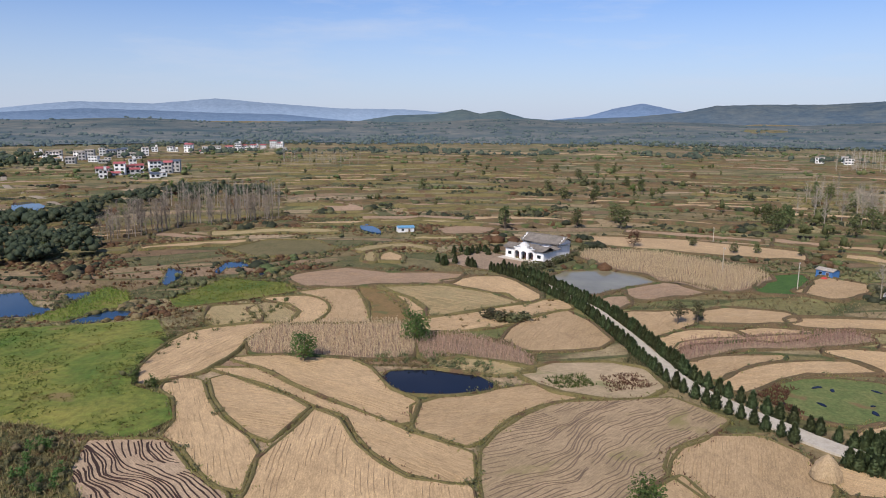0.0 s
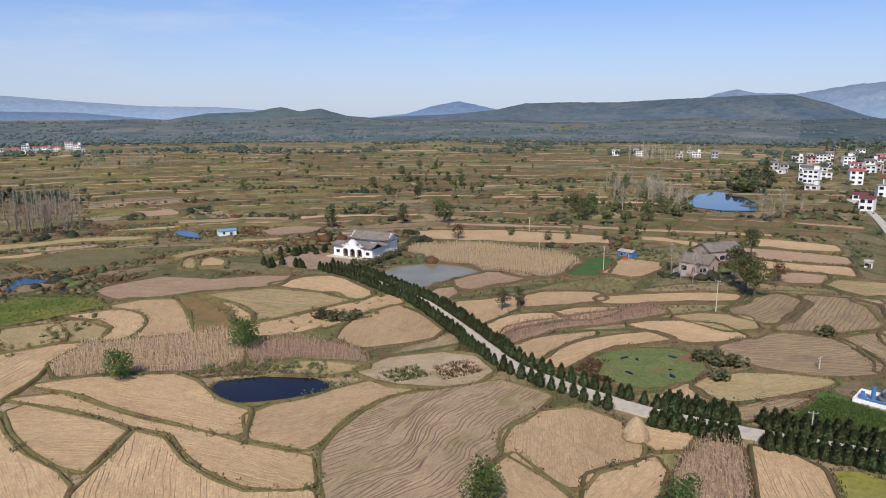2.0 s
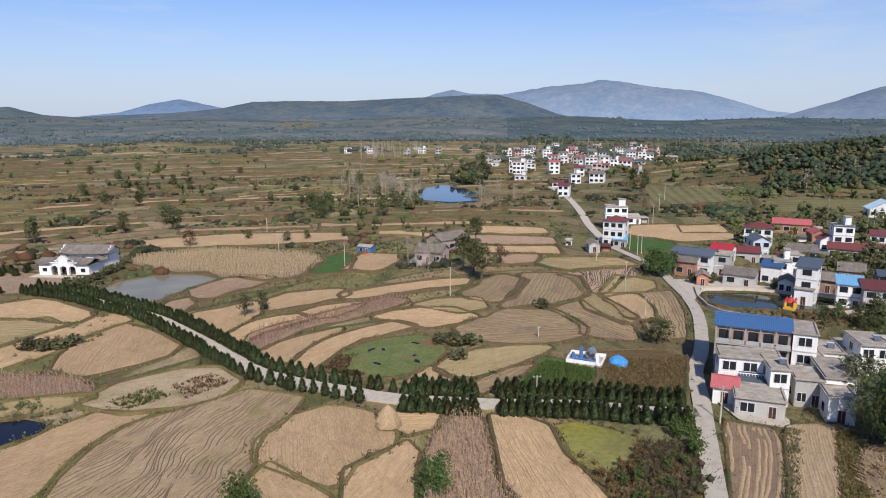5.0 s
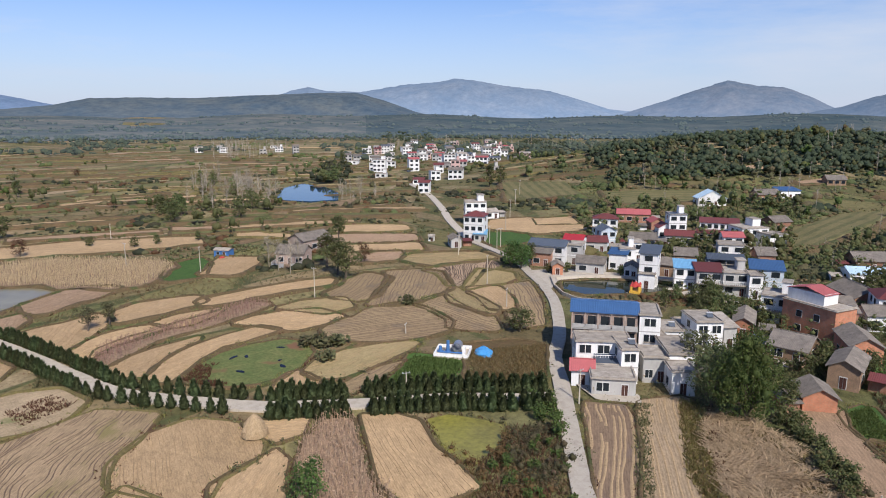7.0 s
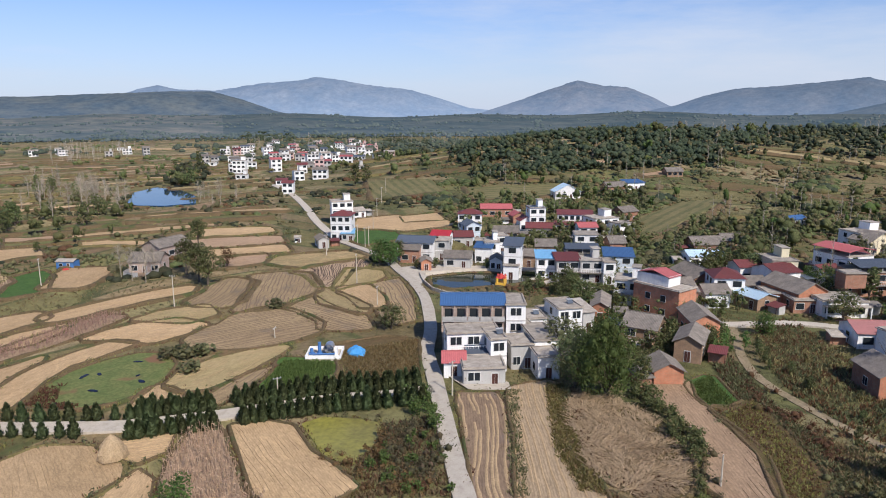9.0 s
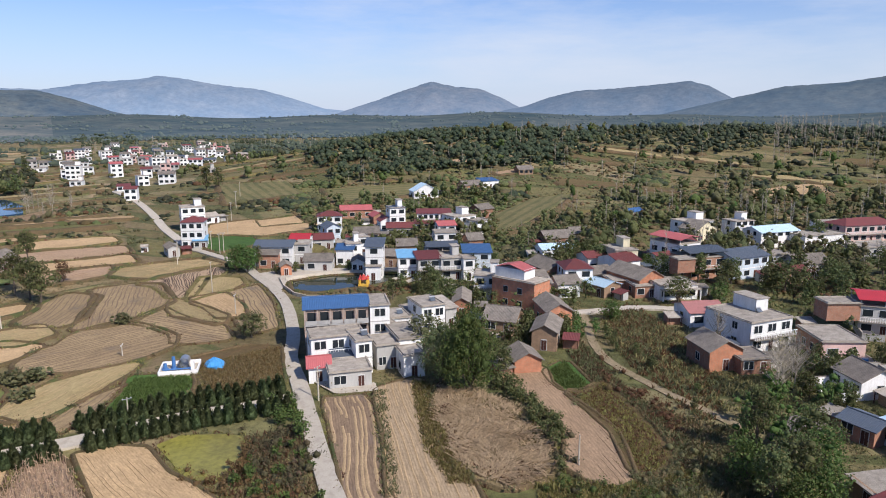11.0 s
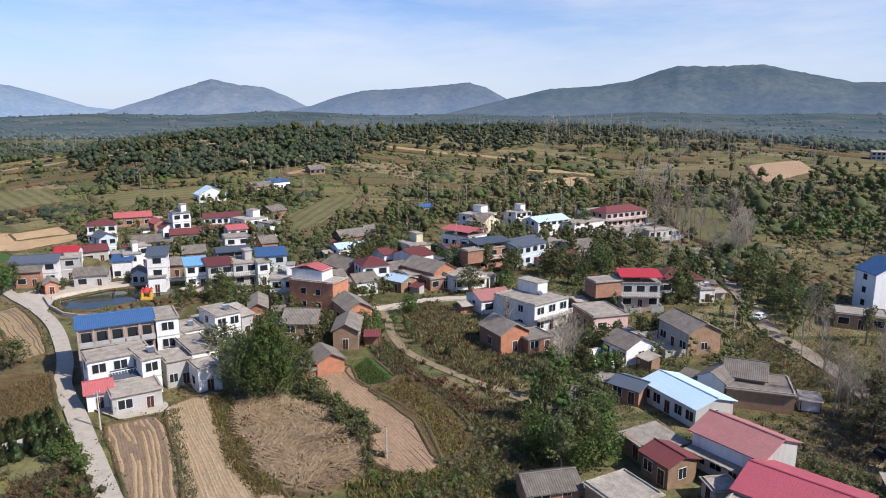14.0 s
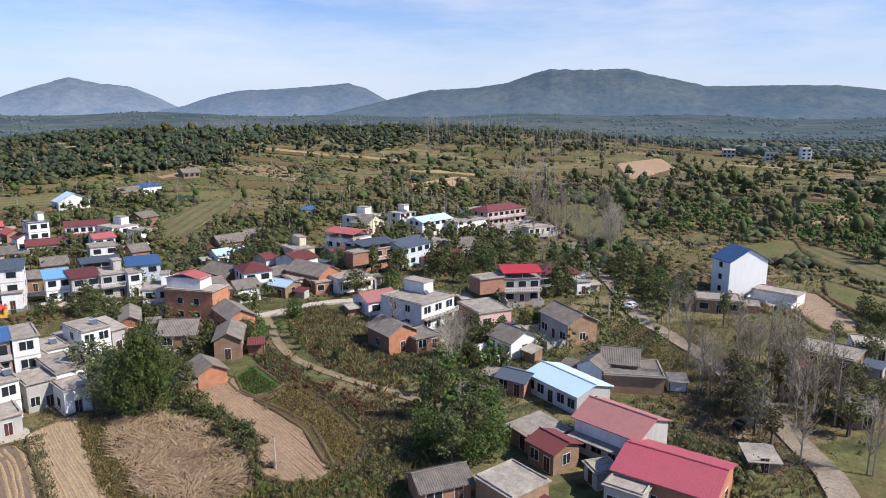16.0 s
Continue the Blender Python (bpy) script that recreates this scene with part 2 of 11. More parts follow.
def leafy(name, dark, light, rust=None):
    """Leaves: a colour for each spray, and a shift for each plant."""
    m, nt, b = material(name, dark, 0.7)
    geo = nt.nodes.new("ShaderNodeNewGeometry")
    stops = [(0.0, tuple(.6 * p + .4 * q for p, q in zip(dark, light))), (0.75, light)] + ([(1.0, rust)] if rust else [])
    col = ramp(nt, geo.outputs["Random Per Island"], stops)
    spray = noisy(nt, 1.7, 3, "Object", 0.8)
    col = mixed(nt, col, ramp(nt, spray, [(0.34, (0.6,) * 3), (0.66, (1.25,) * 3)]), 0.85, "MULTIPLY")
    bump(nt, b, spray, 0.7, 0.35)
    hue = node(nt, "ShaderNodeHueSaturation")
    nt.links.new(ramp(nt, rand_of(nt), [(0, (0.47,) * 3), (1, (0.525,) * 3)]), hue.inputs["Hue"])
    nt.links.new(ramp(nt, rand_of(nt), [(0, (0.78,) * 3), (0.5, (1.05,) * 3), (1, (1.3,) * 3)]), hue.inputs["Value"])
    nt.links.new(col, hue.inputs["Color"])
    nt.links.new(hue.outputs[0], b.inputs["Base Color"])
    b.inputs["Specular IOR Level"].default_value = 0.3
    tr = nt.nodes.new("ShaderNodeBsdfTranslucent")
    nt.links.new(hue.outputs[0], tr.inputs["Color"])
    mx = nt.nodes.new("ShaderNodeMixShader")
    mx.inputs[0].default_value = 0.42
    nt.links.new(b.outputs[0], mx.inputs[1])
    nt.links.new(tr.outputs[0], mx.inputs[2])
    nt.links.new(mx.outputs[0], nt.nodes["Material Output"].inputs["Surface"])
    return m


def water_material(name, tint, ripple=0.02, rough=0.04, spec=0.5):
    m, nt, b = material(name, tint, rough)
    b.inputs["Specular IOR Level"].default_value = spec
    b.inputs["IOR"].default_value = 1.33
    col = ramp(nt, noisy(nt, 0.08, 3), [(0.3, tint), (0.7, tuple(c * 1.5 for c in tint))])
    nt.links.new(col, b.inputs["Base Color"])
    bump(nt, b, noisy(nt, 1.2, 3), ripple, 0.05)
    return m


def wall_material(name, base, stain, rough=0.85):
    m, nt, b = material(name, base, rough)
    run = noisy(nt, 0.7, 5, "Object", 0.7, (1, 1, 0.25))
    col = ramp(nt, run, [(0.46, base), (0.78, stain)])
    streak = noisy(nt, 2.6, 4, "Object", 0.7, (1, 1, 0.12))
    col = mixed(nt, col, ramp(nt, streak, [(0.5, (1.0,) * 3), (0.74, (0.78, 0.76, 0.72))]), 0.35, "MULTIPLY")
    col = mixed(nt, col, ramp(nt, noisy(nt, 9, 3), [(0.3, (0.85,) * 3), (0.7, (1.1,) * 3)]), 0.7, "MULTIPLY")
    col = mixed(nt, col, ramp(nt, rand_of(nt), [(0, (0.86,) * 3), (1, (1.06,) * 3)]), 1.0, "MULTIPLY")
    nt.links.new(col, b.inputs["Base Color"])
    bump(nt, b, noisy(nt, 14, 3), 0.2, 0.02)
    return m


def brick_material(name, c1, c2, mortar):
    m, nt, b = material(name, c1, 0.9)
    tc = nt.nodes.new("ShaderNodeTexCoord")
    sep = nt.nodes.new("ShaderNodeSeparateXYZ")
    nt.links.new(tc.outputs["Object"], sep.inputs[0])
    com = nt.nodes.new("ShaderNodeCombineXYZ")
    nt.links.new(math_node(nt, "ADD", sep.outputs[0], sep.outputs[1]), com.inputs[0])
    nt.links.new(sep.outputs[2], com.inputs[1])
    br = node(nt, "ShaderNodeTexBrick", Scale=1.0, Color1=(*c1, 1), Color2=(*c2, 1), Mortar=(*mortar, 1), Mortar_Size=0.012, Brick_Width=0.25, Row_Height=0.075)
    nt.links.new(com.outputs[0], br.inputs["Vector"])
    col = mixed(nt, br.outputs["Color"], ramp(nt, noisy(nt, 0.8, 5), [(0.3, (0.7,) * 3), (0.7, (1.15,) * 3)]), 0.9, "MULTIPLY")
    col = mixed(nt, col, ramp(nt, rand_of(nt), [(0, (0.8,) * 3), (1, (1.15,) * 3)]), 1.0, "MULTIPLY")
    nt.links.new(col, b.inputs["Base Color"])
    bump(nt, b, br.outputs["Fac"], -0.3, 0.01)
    return m


def roof_material(name, c1, c2, rough=0.85, metal=0.0, lines=None):
    m, nt, b = material(name, c1, rough, metal)
    col = ramp(nt, noisy(nt, 0.6, 6, "Object", 0.75), [(0.35, c1), (0.7, c2)])
    col = mixed(nt, col, ramp(nt, noisy(nt, 7, 4), [(0.25, (0.6,) * 3), (0.75, (1.3,) * 3)]), 0.7, "MULTIPLY")
    col = mixed(nt, col, ramp(nt, rand_of(nt), [(0, (0.82,) * 3), (1, (1.14,) * 3)]), 1.0, "MULTIPLY")
    nt.links.new(col, b.inputs["Base Color"])
    bump(nt, b, noisy(nt, 6, 3), 0.25, 0.03)
    return m


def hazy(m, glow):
    """Distance haze put into emission as blue glow, beyond half a kilometre or so."""
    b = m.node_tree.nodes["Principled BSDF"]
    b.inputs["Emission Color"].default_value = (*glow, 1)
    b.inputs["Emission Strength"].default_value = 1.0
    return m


MAT = {
    # two canopies with distance haze painted in as a blue glow
    "hazewood": hazy(surface("hazed_far_canopy", (0.045, 0.06, 0.045), (0.075, 0.085, 0.06), 0.01, 0.12, vary=0, relief_by=0), (0.040, 0.060, 0.086)),
    "hazed_midwood": hazy(surface("hazed_canopy", (0.04, 0.055, 0.03), (0.08, 0.09, 0.05), 0.02, 0.12, vary=0, relief_by=0), (0.010, 0.016, 0.025)),
    "darkwood": leafy("dark_wood_leaves", (0.030, 0.045, 0.026), (0.075, 0.092, 0.050), (0.10, 0.10, 0.052)),
    "oakleaf": leafy("oak_leaves", (0.042, 0.078, 0.020), (0.108, 0.158, 0.042), (0.13, 0.155, 0.045)),
    "willow": leafy("willow_leaves", (0.085, 0.11, 0.04), (0.17, 0.19, 0.085), (0.20, 0.19, 0.09)),
    "marshleaf": leafy("marsh_grass_leaves", (0.085, 0.165, 0.022), (0.22, 0.25, 0.045), (0.27, 0.22, 0.075)),
    "grass": surface("meadow", (0.115, 0.095, 0.04), (0.20, 0.145, 0.075), 0.035, 0.9, relief_by=0.6, vary=0, specks=((0.05, 0.065, 0.02), 0.25, 0.56)),
    "straw": rows_material("straw_stubble", (0.475, 0.33, 0.183), (0.38, 0.26, 0.138), (0.31, 0.205, 0.105), 0.35, 3.0, 0.2, width=(0.15, 0.45), least=0.0),
    "olive": rows_material("olive_stubble", (0.37, 0.285, 0.145), (0.28, 0.215, 0.10), (0.19, 0.145, 0.065), 0.45, 3.0, 0.35, width=(0.15, 0.45), least=0.05),
    "furrow": rows_material("furrowed_stubble", (0.42, 0.30, 0.18), (0.33, 0.24, 0.135), (0.16, 0.115, 0.07), 0.3, 5.0, 0.35, patches=(0.21, 0.18, 0.065), width=(0.12, 0.34), least=0.05),
    "plough": rows_material("ploughed_rows", (0.42, 0.31, 0.20), (0.36, 0.25, 0.16), (0.20, 0.14, 0.09), 0.3, 4.0, 0.4, width=(0.2, 0.5), least=0.1),
    "ridges": rows_material("ridged_stubble", (0.36, 0.265, 0.145), (0.27, 0.19, 0.105), (0.16, 0.115, 0.065), 0.3, 4.0, 0.4, patches=(0.15, 0.125, 0.10), width=(0.15, 0.4), least=0.1),
    "soil": rows_material("dry_soil", (0.38, 0.26, 0.165), (0.32, 0.22, 0.135), (0.28, 0.175, 0.105), 0.5, 1.5, 0.35),
    "garden": rows_material("garden_rows", (0.40, 0.30, 0.19), (0.30, 0.225, 0.135), (0.21, 0.17, 0.09), 0.5, 3.0, 0.6, patches=(0.12, 0.145, 0.045), width=(0.3, 0.5), least=0.1),
    "stepped": rows_material("stepped_slope", (0.18, 0.15, 0.068), (0.13, 0.118, 0.05), (0.08, 0.085, 0.034), 5.0, 2.5, 0.85, width=(0.2, 0.55), least=0.3),
    "earth": surface("bare_earth", (0.33, 0.235, 0.16), (0.25, 0.18, 0.115), 0.15, 2.0),
    "reeds": surface("flattened_reeds", (0.27, 0.20, 0.105), (0.14, 0.105, 0.05), 0.35, 2.4, relief_by=0.9, stretch=(0.6, 1.8, 1)),
    "weeds": surface("brown_weeds", (0.16, 0.10, 0.05), (0.10, 0.085, 0.03), 0.2, 1.6, relief_by=0.9),
    "rut_straw": surface("straw_lines", (0.43, 0.305, 0.175), (0.355, 0.25, 0.14), 0.3, 4.0, vary=0),
    "rut_soil": surface("soil_lines", (0.35, 0.235, 0.15), (0.31, 0.21, 0.13), 0.3, 4.0, vary=0),
    "rut_dark": surface("wheel_ruts", (0.21, 0.145, 0.095), (0.15, 0.105, 0.068), 0.3, 4.0, vary=0),
    "rut_black": surface("burnt_rows", (0.055, 0.03, 0.022), (0.035, 0.02, 0.015), 0.3, 4.0, vary=0),
    "rut_green": surface("leafy_rows", (0.075, 0.12, 0.03), (0.13, 0.15, 0.05), 0.4, 4.0, vary=0),
    "pasture": surface("yellow_green_pasture", (0.10, 0.112, 0.036), (0.165, 0.145, 0.055), 0.08, 1.2, relief_by=0.7),
    "greenwater": water_material("village_pond_water", (0.026, 0.030, 0.018)),
    "litter": surface("leaf_litter", (0.19, 0.135, 0.085), (0.12, 0.10, 0.055), 0.18, 2.2, relief_by=0.8, specks=((0.29, 0.22, 0.15), 0.12, 0.6)),
    "strip": rows_material("dark_ploughed_strip", (0.24, 0.165, 0.105), (0.19, 0.13, 0.085), (0.13, 0.09, 0.06), 0.4, 2.0, 0.4, patches=(0.17, 0.125, 0.10), width=(0.2, 0.5), least=0.1),
    "rows": rows_material("tan_rows", (0.36, 0.265, 0.165), (0.30, 0.22, 0.135), (0.20, 0.145, 0.085), 0.4, 2.0, 0.4, width=(0.2, 0.5), least=0.1),
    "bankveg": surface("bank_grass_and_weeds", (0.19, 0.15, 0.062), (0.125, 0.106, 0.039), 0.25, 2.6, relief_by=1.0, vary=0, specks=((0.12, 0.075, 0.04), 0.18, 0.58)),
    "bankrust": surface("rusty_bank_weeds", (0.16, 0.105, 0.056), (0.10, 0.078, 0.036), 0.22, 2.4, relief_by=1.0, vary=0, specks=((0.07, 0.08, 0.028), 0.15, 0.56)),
    "bankside": surface("grass_bank", (0.14, 0.125, 0.05), (0.21, 0.165, 0.08), 0.3, 3.0, relief_by=0.6, vary=0),
    "rustgrass": surface("rust_brown_grass", (0.25, 0.155, 0.065), (0.19, 0.13, 0.05), 0.2, 2.2, relief_by=0.9, specks=((0.13, 0.12, 0.045), 0.2, 0.6)),
    "fallow": surface("fallow_grass", (0.175, 0.14, 0.064), (0.12, 0.105, 0.042), 0.12, 1.6, relief_by=0.8),
    "green": surface("green_crop", (0.05, 0.105, 0.022), (0.075, 0.14, 0.03), 0.3, 2.5, relief_by=0.9),
    "marsh": surface("marsh_grass", (0.055, 0.108, 0.016), (0.20, 0.185, 0.042), 0.06, 0.7, relief_by=1.0, specks=((0.17, 0.125, 0.05), 0.09, 0.64)),
    "duckweed": surface("duckweed_bed", (0.085, 0.12, 0.035), (0.155, 0.16, 0.055), 0.25, 1.6, relief_by=0.5, specks=((0.17, 0.09, 0.05), 0.14, 0.62)),
    "algae": surface("algae_water", (0.27, 0.25, 0.05), (0.17, 0.15, 0.05), 0.05, 1.0, rough=0.35, relief_by=0.05),
    "corn": surface("corn_ground", (0.34, 0.235, 0.15), (0.26, 0.175, 0.11), 0.3, 2.2, relief_by=0.9),
    "concrete": wall_material("concrete", (0.50, 0.445, 0.365), (0.36, 0.31, 0.25)),
    "dirt": surface("dirt_track", (0.29, 0.225, 0.145), (0.20, 0.16, 0.09), 0.3, 2.5),
    "water": water_material("pond_water", (0.008, 0.010, 0.017), spec=0.25),
    "silt": water_material("silty_water", (0.16, 0.14, 0.085), rough=0.09, spec=0.2),
    "bluewater": water_material("lake_water", (0.012, 0.03, 0.055)),
    "white": wall_material("white_plaster", (0.82, 0.81, 0.79), (0.60, 0.58, 0.55)),
    "fairwhite": wall_material("fresh_white_plaster", (0.84, 0.84, 0.83), (0.76, 0.75, 0.74)),
    "grey": wall_material("grey_render", (0.46, 0.445, 0.42), (0.31, 0.30, 0.28)),
    "bluewhite": wall_material("pale_blue_plaster", (0.55, 0.62, 0.68), (0.38, 0.42, 0.45)),
    "cream": wall_material("cream_plaster", (0.72, 0.64, 0.45), (0.5, 0.43, 0.3)),
    "pink": wall_material("pink_plaster", (0.62, 0.42, 0.38), (0.45, 0.32, 0.29)),
    "brick": brick_material("brick_wall", (0.38, 0.165, 0.10), (0.31, 0.13, 0.08), (0.31, 0.23, 0.17)),
    "orange": brick_material("orange_brick", (0.56, 0.22, 0.125), (0.47, 0.175, 0.095), (0.38, 0.23, 0.15)),
    "mud": brick_material("mud_brick", (0.38, 0.24, 0.15), (0.31, 0.20, 0.125), (0.24, 0.17, 0.12)),
    "palebrick": brick_material("pale_brick", (0.42, 0.29, 0.23), (0.36, 0.25, 0.20), (0.4, 0.36, 0.32)),
    "slab": roof_material("roof_concrete", (0.42, 0.375, 0.315), (0.20, 0.17, 0.14)),
    "tile": roof_material("grey_roof_tile", (0.13, 0.115, 0.10), (0.25, 0.215, 0.18)),
    "red": roof_material("red_roof_sheet", (0.165, 0.045, 0.043), (0.13, 0.048, 0.046), 0.65),
    "crimson": roof_material("crimson_roof_sheet", (0.46, 0.10, 0.13), (0.40, 0.095, 0.12), 0.6),
    "scarlet": roof_material("scarlet_roof_sheet", (0.46, 0.04, 0.055), (0.38, 0.04, 0.05), 0.55),
    "rose": roof_material("rose_roof_tile", (0.42, 0.115, 0.115), (0.34, 0.10, 0.10), 0.7),
    "oldrose": roof_material("weathered_rose_roof_tile", (0.40, 0.17, 0.16), (0.30, 0.145, 0.135), 0.8),
    "blue": roof_material("blue_roof_sheet", (0.05, 0.12, 0.26), (0.045, 0.10, 0.21), 0.5),
    "skyblue": roof_material("sky_blue_roof_sheet", (0.16, 0.36, 0.55), (0.14, 0.31, 0.47), 0.5),
    "slate": roof_material("dark_blue_roof_sheet", (0.075, 0.095, 0.125), (0.095, 0.11, 0.135), 0.55),
    "paleblue": roof_material("pale_blue_roof_sheet", (0.42, 0.58, 0.70), (0.48, 0.60, 0.68), 0.45),
    "glass": material("window_glass", (0.02, 0.025, 0.03), 0.08)[0],
    "frame": material("window_frame", (0.55, 0.55, 0.53), 0.5)[0],
    "wood": surface("door_wood", (0.10, 0.04, 0.03), (0.06, 0.03, 0.024), 2.0, 20),
    "metal": material("galvanised_metal", (0.5, 0.5, 0.5), 0.35, 0.8)[0],
    "bark": surface("bark", (0.10, 0.075, 0.055), (0.16, 0.13, 0.10), 1.5, 9, coords="Object"),
    "lane": surface("dusty_lane", (0.36, 0.295, 0.22), (0.22, 0.175, 0.12), 0.18, 2.2),
    "heap_straw": surface("heaped_straw", (0.42, 0.31, 0.185), (0.34, 0.245, 0.14), 0.8, 7.0, relief_by=0.9, vary=0, stretch=(1, 1, .4)),
    "greybark": surface("grey_bark", (0.39, 0.34, 0.27), (0.29, 0.25, 0.195), 1.0, 6, vary=0.2),
    "poplarbark": surface("poplar_bark", (0.30, 0.25, 0.20), (0.21, 0.17, 0.13), 1.0, 6, vary=0.2),
    "palebark": surface("pale_bark", (0.38, 0.335, 0.275), (0.28, 0.245, 0.195), 1.0, 6, vary=0.2),
    "leaf": leafy("broad_leaves", (0.062, 0.086, 0.030), (0.155, 0.178, 0.068), (0.19, 0.155, 0.07)),
    "bush": leafy("bush_leaves", (0.078, 0.088, 0.04), (0.165, 0.16, 0.075), (0.21, 0.16, 0.09)),
    "autumn": leafy("autumn_leaves", (0.105, 0.062, 0.032), (0.19, 0.105, 0.05), (0.14, 0.12, 0.05)),
    "fresh": leafy("fresh_leaves", (0.045, 0.085, 0.02), (0.12, 0.185, 0.05), (0.15, 0.17, 0.05)),
    "needle": leafy("cypress_leaves", (0.040, 0.060, 0.025), (0.098, 0.122, 0.050)),
    "tuft": leafy("dry_grass_leaves", (0.16, 0.135, 0.055), (0.31, 0.24, 0.12), (0.14, 0.14, 0.048)),
    "stalk": leafy("maize_stalks", (0.33, 0.22, 0.14), (0.55, 0.40, 0.27), (0.44, 0.32, 0.19)),
    "reed": leafy("reed_stems", (0.40, 0.325, 0.165), (0.72, 0.60, 0.35), (0.26, 0.21, 0.095)),
    "lush": leafy("rank_bank_leaves", (0.13, 0.135, 0.036), (0.28, 0.255, 0.085), (0.24, 0.165, 0.075)),
    "veg": leafy("crop_leaves", (0.045, 0.09, 0.022), (0.12, 0.17, 0.045)),
    "paint_blue": material("blue_paint", (0.06, 0.16, 0.36), 0.6)[0],
    "paint_red": material("red_paint", (0.42, 0.05, 0.04), 0.6)[0],
    "paint_yellow": material("yellow_paint", (0.60, 0.36, 0.06), 0.6)[0],
    "tarp": roof_material("blue_tarpaulin", (0.05, 0.25, 0.55), (0.10, 0.34, 0.62), 0.5),
    "car_white": material("car_paint_white", (0.7, 0.7, 0.7), 0.25)[0],
    "tyre": material("tyre_rubber", (0.02, 0.02, 0.02), 0.8)[0],
}


# ---------------------------------------------------------------- ground, fields, roads, water
def build_ground():
    made = Build()
    radii = [0, 20] + [20 * 1.032 ** i for i in range(1, 176)]
    n = 220
    made.v.append((0, 0, relief(0, 0)))
    for r in radii[1:]:
        for i in range(n):
            a = math.tau * i / n
            x, y = r * math.sin(a), r * math.cos(a)
            made.v.append((x, y, relief(x, y) + (0.07 * noise.noise(Vector((x / 9, y / 9, 0))) if r < 500 else 0)))
    for i in range(n):
        made.f.append((0, 1 + (i + 1) % n, 1 + i))
    for k in range(len(radii) - 2):
        for i in range(n):
            a, b = 1 + k * n + i, 1 + k * n + (i + 1) % n
            made.f.append((a, b, b + n, a + n))
    made.m = [0] * len(made.f)
    ob = part("ground", made, land_material())
    ob.data.polygons.foreach_set("use_smooth", [True] * len(ob.data.polygons))
    tagged(ob, "rolling farmland of dry grass and scrub reaching the hills", "ground", kind="structure")


def land_material():
    """Open land: a mosaic of narrow old plots in olive, tan, brown and green, with weedy edges."""
    m, nt, b = material("land", (0.14, 0.11, 0.05), 0.95)
    tc = nt.nodes.new("ShaderNodeTexCoord")
    sway = node(nt, "ShaderNodeTexNoise", Scale=0.010, Detail=1.0)
    nt.links.new(tc.outputs["Object"], sway.inputs["Vector"])
    push = nt.nodes.new("ShaderNodeVectorMath")
    push.operation = "MULTIPLY_ADD"
    push.inputs[1].default_value = (70, 70, 0)
    nt.links.new(sway.outputs["Color"], push.inputs[0])
    nt.links.new(tc.outputs["Object"], push.inputs[2])
    sep = nt.nodes.new("ShaderNodeSeparateXYZ")
    nt.links.new(tc.outputs["Object"], sep.inputs[0])
    east = ramp(nt, math_node(nt, "ADD", math_node(nt, "MULTIPLY", math_node(nt, "SUBTRACT", sep.outputs[0], sep.outputs[1]), 0.004), 0.5), [(0.45, (0, 0, 0)), (0.55, (1, 1, 1))])
    plots, hedges = [], []
    for scale in ((1 / 60, 1 / 13, 0), (1 / 15, 1 / 55, 0)):
        mp = nt.nodes.new("ShaderNodeMapping")
        mp.inputs["Scale"].default_value = scale
        nt.links.new(push.outputs[0], mp.inputs[0])
        for feature, into in (("F1", plots), ("DISTANCE_TO_EDGE", hedges)):
            vo = node(nt, "ShaderNodeTexVoronoi", Scale=1.0)
            vo.feature, vo.voronoi_dimensions = feature, "2D"
            nt.links.new(mp.outputs[0], vo.inputs["Vector"])
            into.append(vo.outputs["Color" if feature == "F1" else "Distance"])
    cell = nt.nodes.new("ShaderNodeSeparateColor")
    nt.links.new(mixed(nt, *plots, east), cell.inputs[0])
    tones = ((0.175, 0.148, 0.06), (0.26, 0.172, 0.105), (0.13, 0.138, 0.046), (0.36, 0.26, 0.16), (0.20, 0.185, 0.07), (0.17, 0.11, 0.06), (0.30, 0.22, 0.12), (0.105, 0.10, 0.04))
    col = ramp(nt, cell.outputs[0], [(k / 8 + .02, c) for k, c in enumerate(tones)])
    col = mixed(nt, col, (0.095, 0.10, 0.038), math_node(nt, "MULTIPLY", east, 0.45))
    edge = ramp(nt, math_node(nt, "ADD", mixed(nt, *hedges, east), math_node(nt, "MULTIPLY", noisy(nt, 0.08, 3), -0.09)), [(0.0, (1, 1, 1)), (0.035, (0, 0, 0))])
    col = mixed(nt, col, (0.07, 0.08, 0.028), math_node(nt, "MULTIPLY", edge, 0.85))
    patch = ramp(nt, noisy(nt, 0.045, 5), [(0.5, (0, 0, 0)), (0.64, (1, 1, 1))])
    col = mixed(nt, col, (0.145, 0.118, 0.046), math_node(nt, "MULTIPLY", patch, 0.5))
    col = mixed(nt, col, (0.14, 0.085, 0.045), ramp(nt, noisy(nt, 0.11, 4), [(0.58, (0, 0, 0)), (0.7, (0.6,) * 3)]))
    grain = noisy(nt, 0.9, 5, "Object", 0.75)
    col = mixed(nt, col, ramp(nt, grain, [(0.25, (0.5,) * 3), (0.75, (1.45,) * 3)]), 0.85, "MULTIPLY")
    col = mixed(nt, col, ramp(nt, noisy(nt, 0.25, 4, "Object", 0.7), [(0.3, (0.65,) * 3), (0.7, (1.3,) * 3)]), 0.8, "MULTIPLY")
    nt.links.new(col, b.inputs["Base Color"])
    bump(nt, b, grain, 0.8, 0.35)
    return m


EDGES = []      # outlines whose banks carry grass
CELLS = {}       # outlines in which nothing wild grows, by squares of 25 m


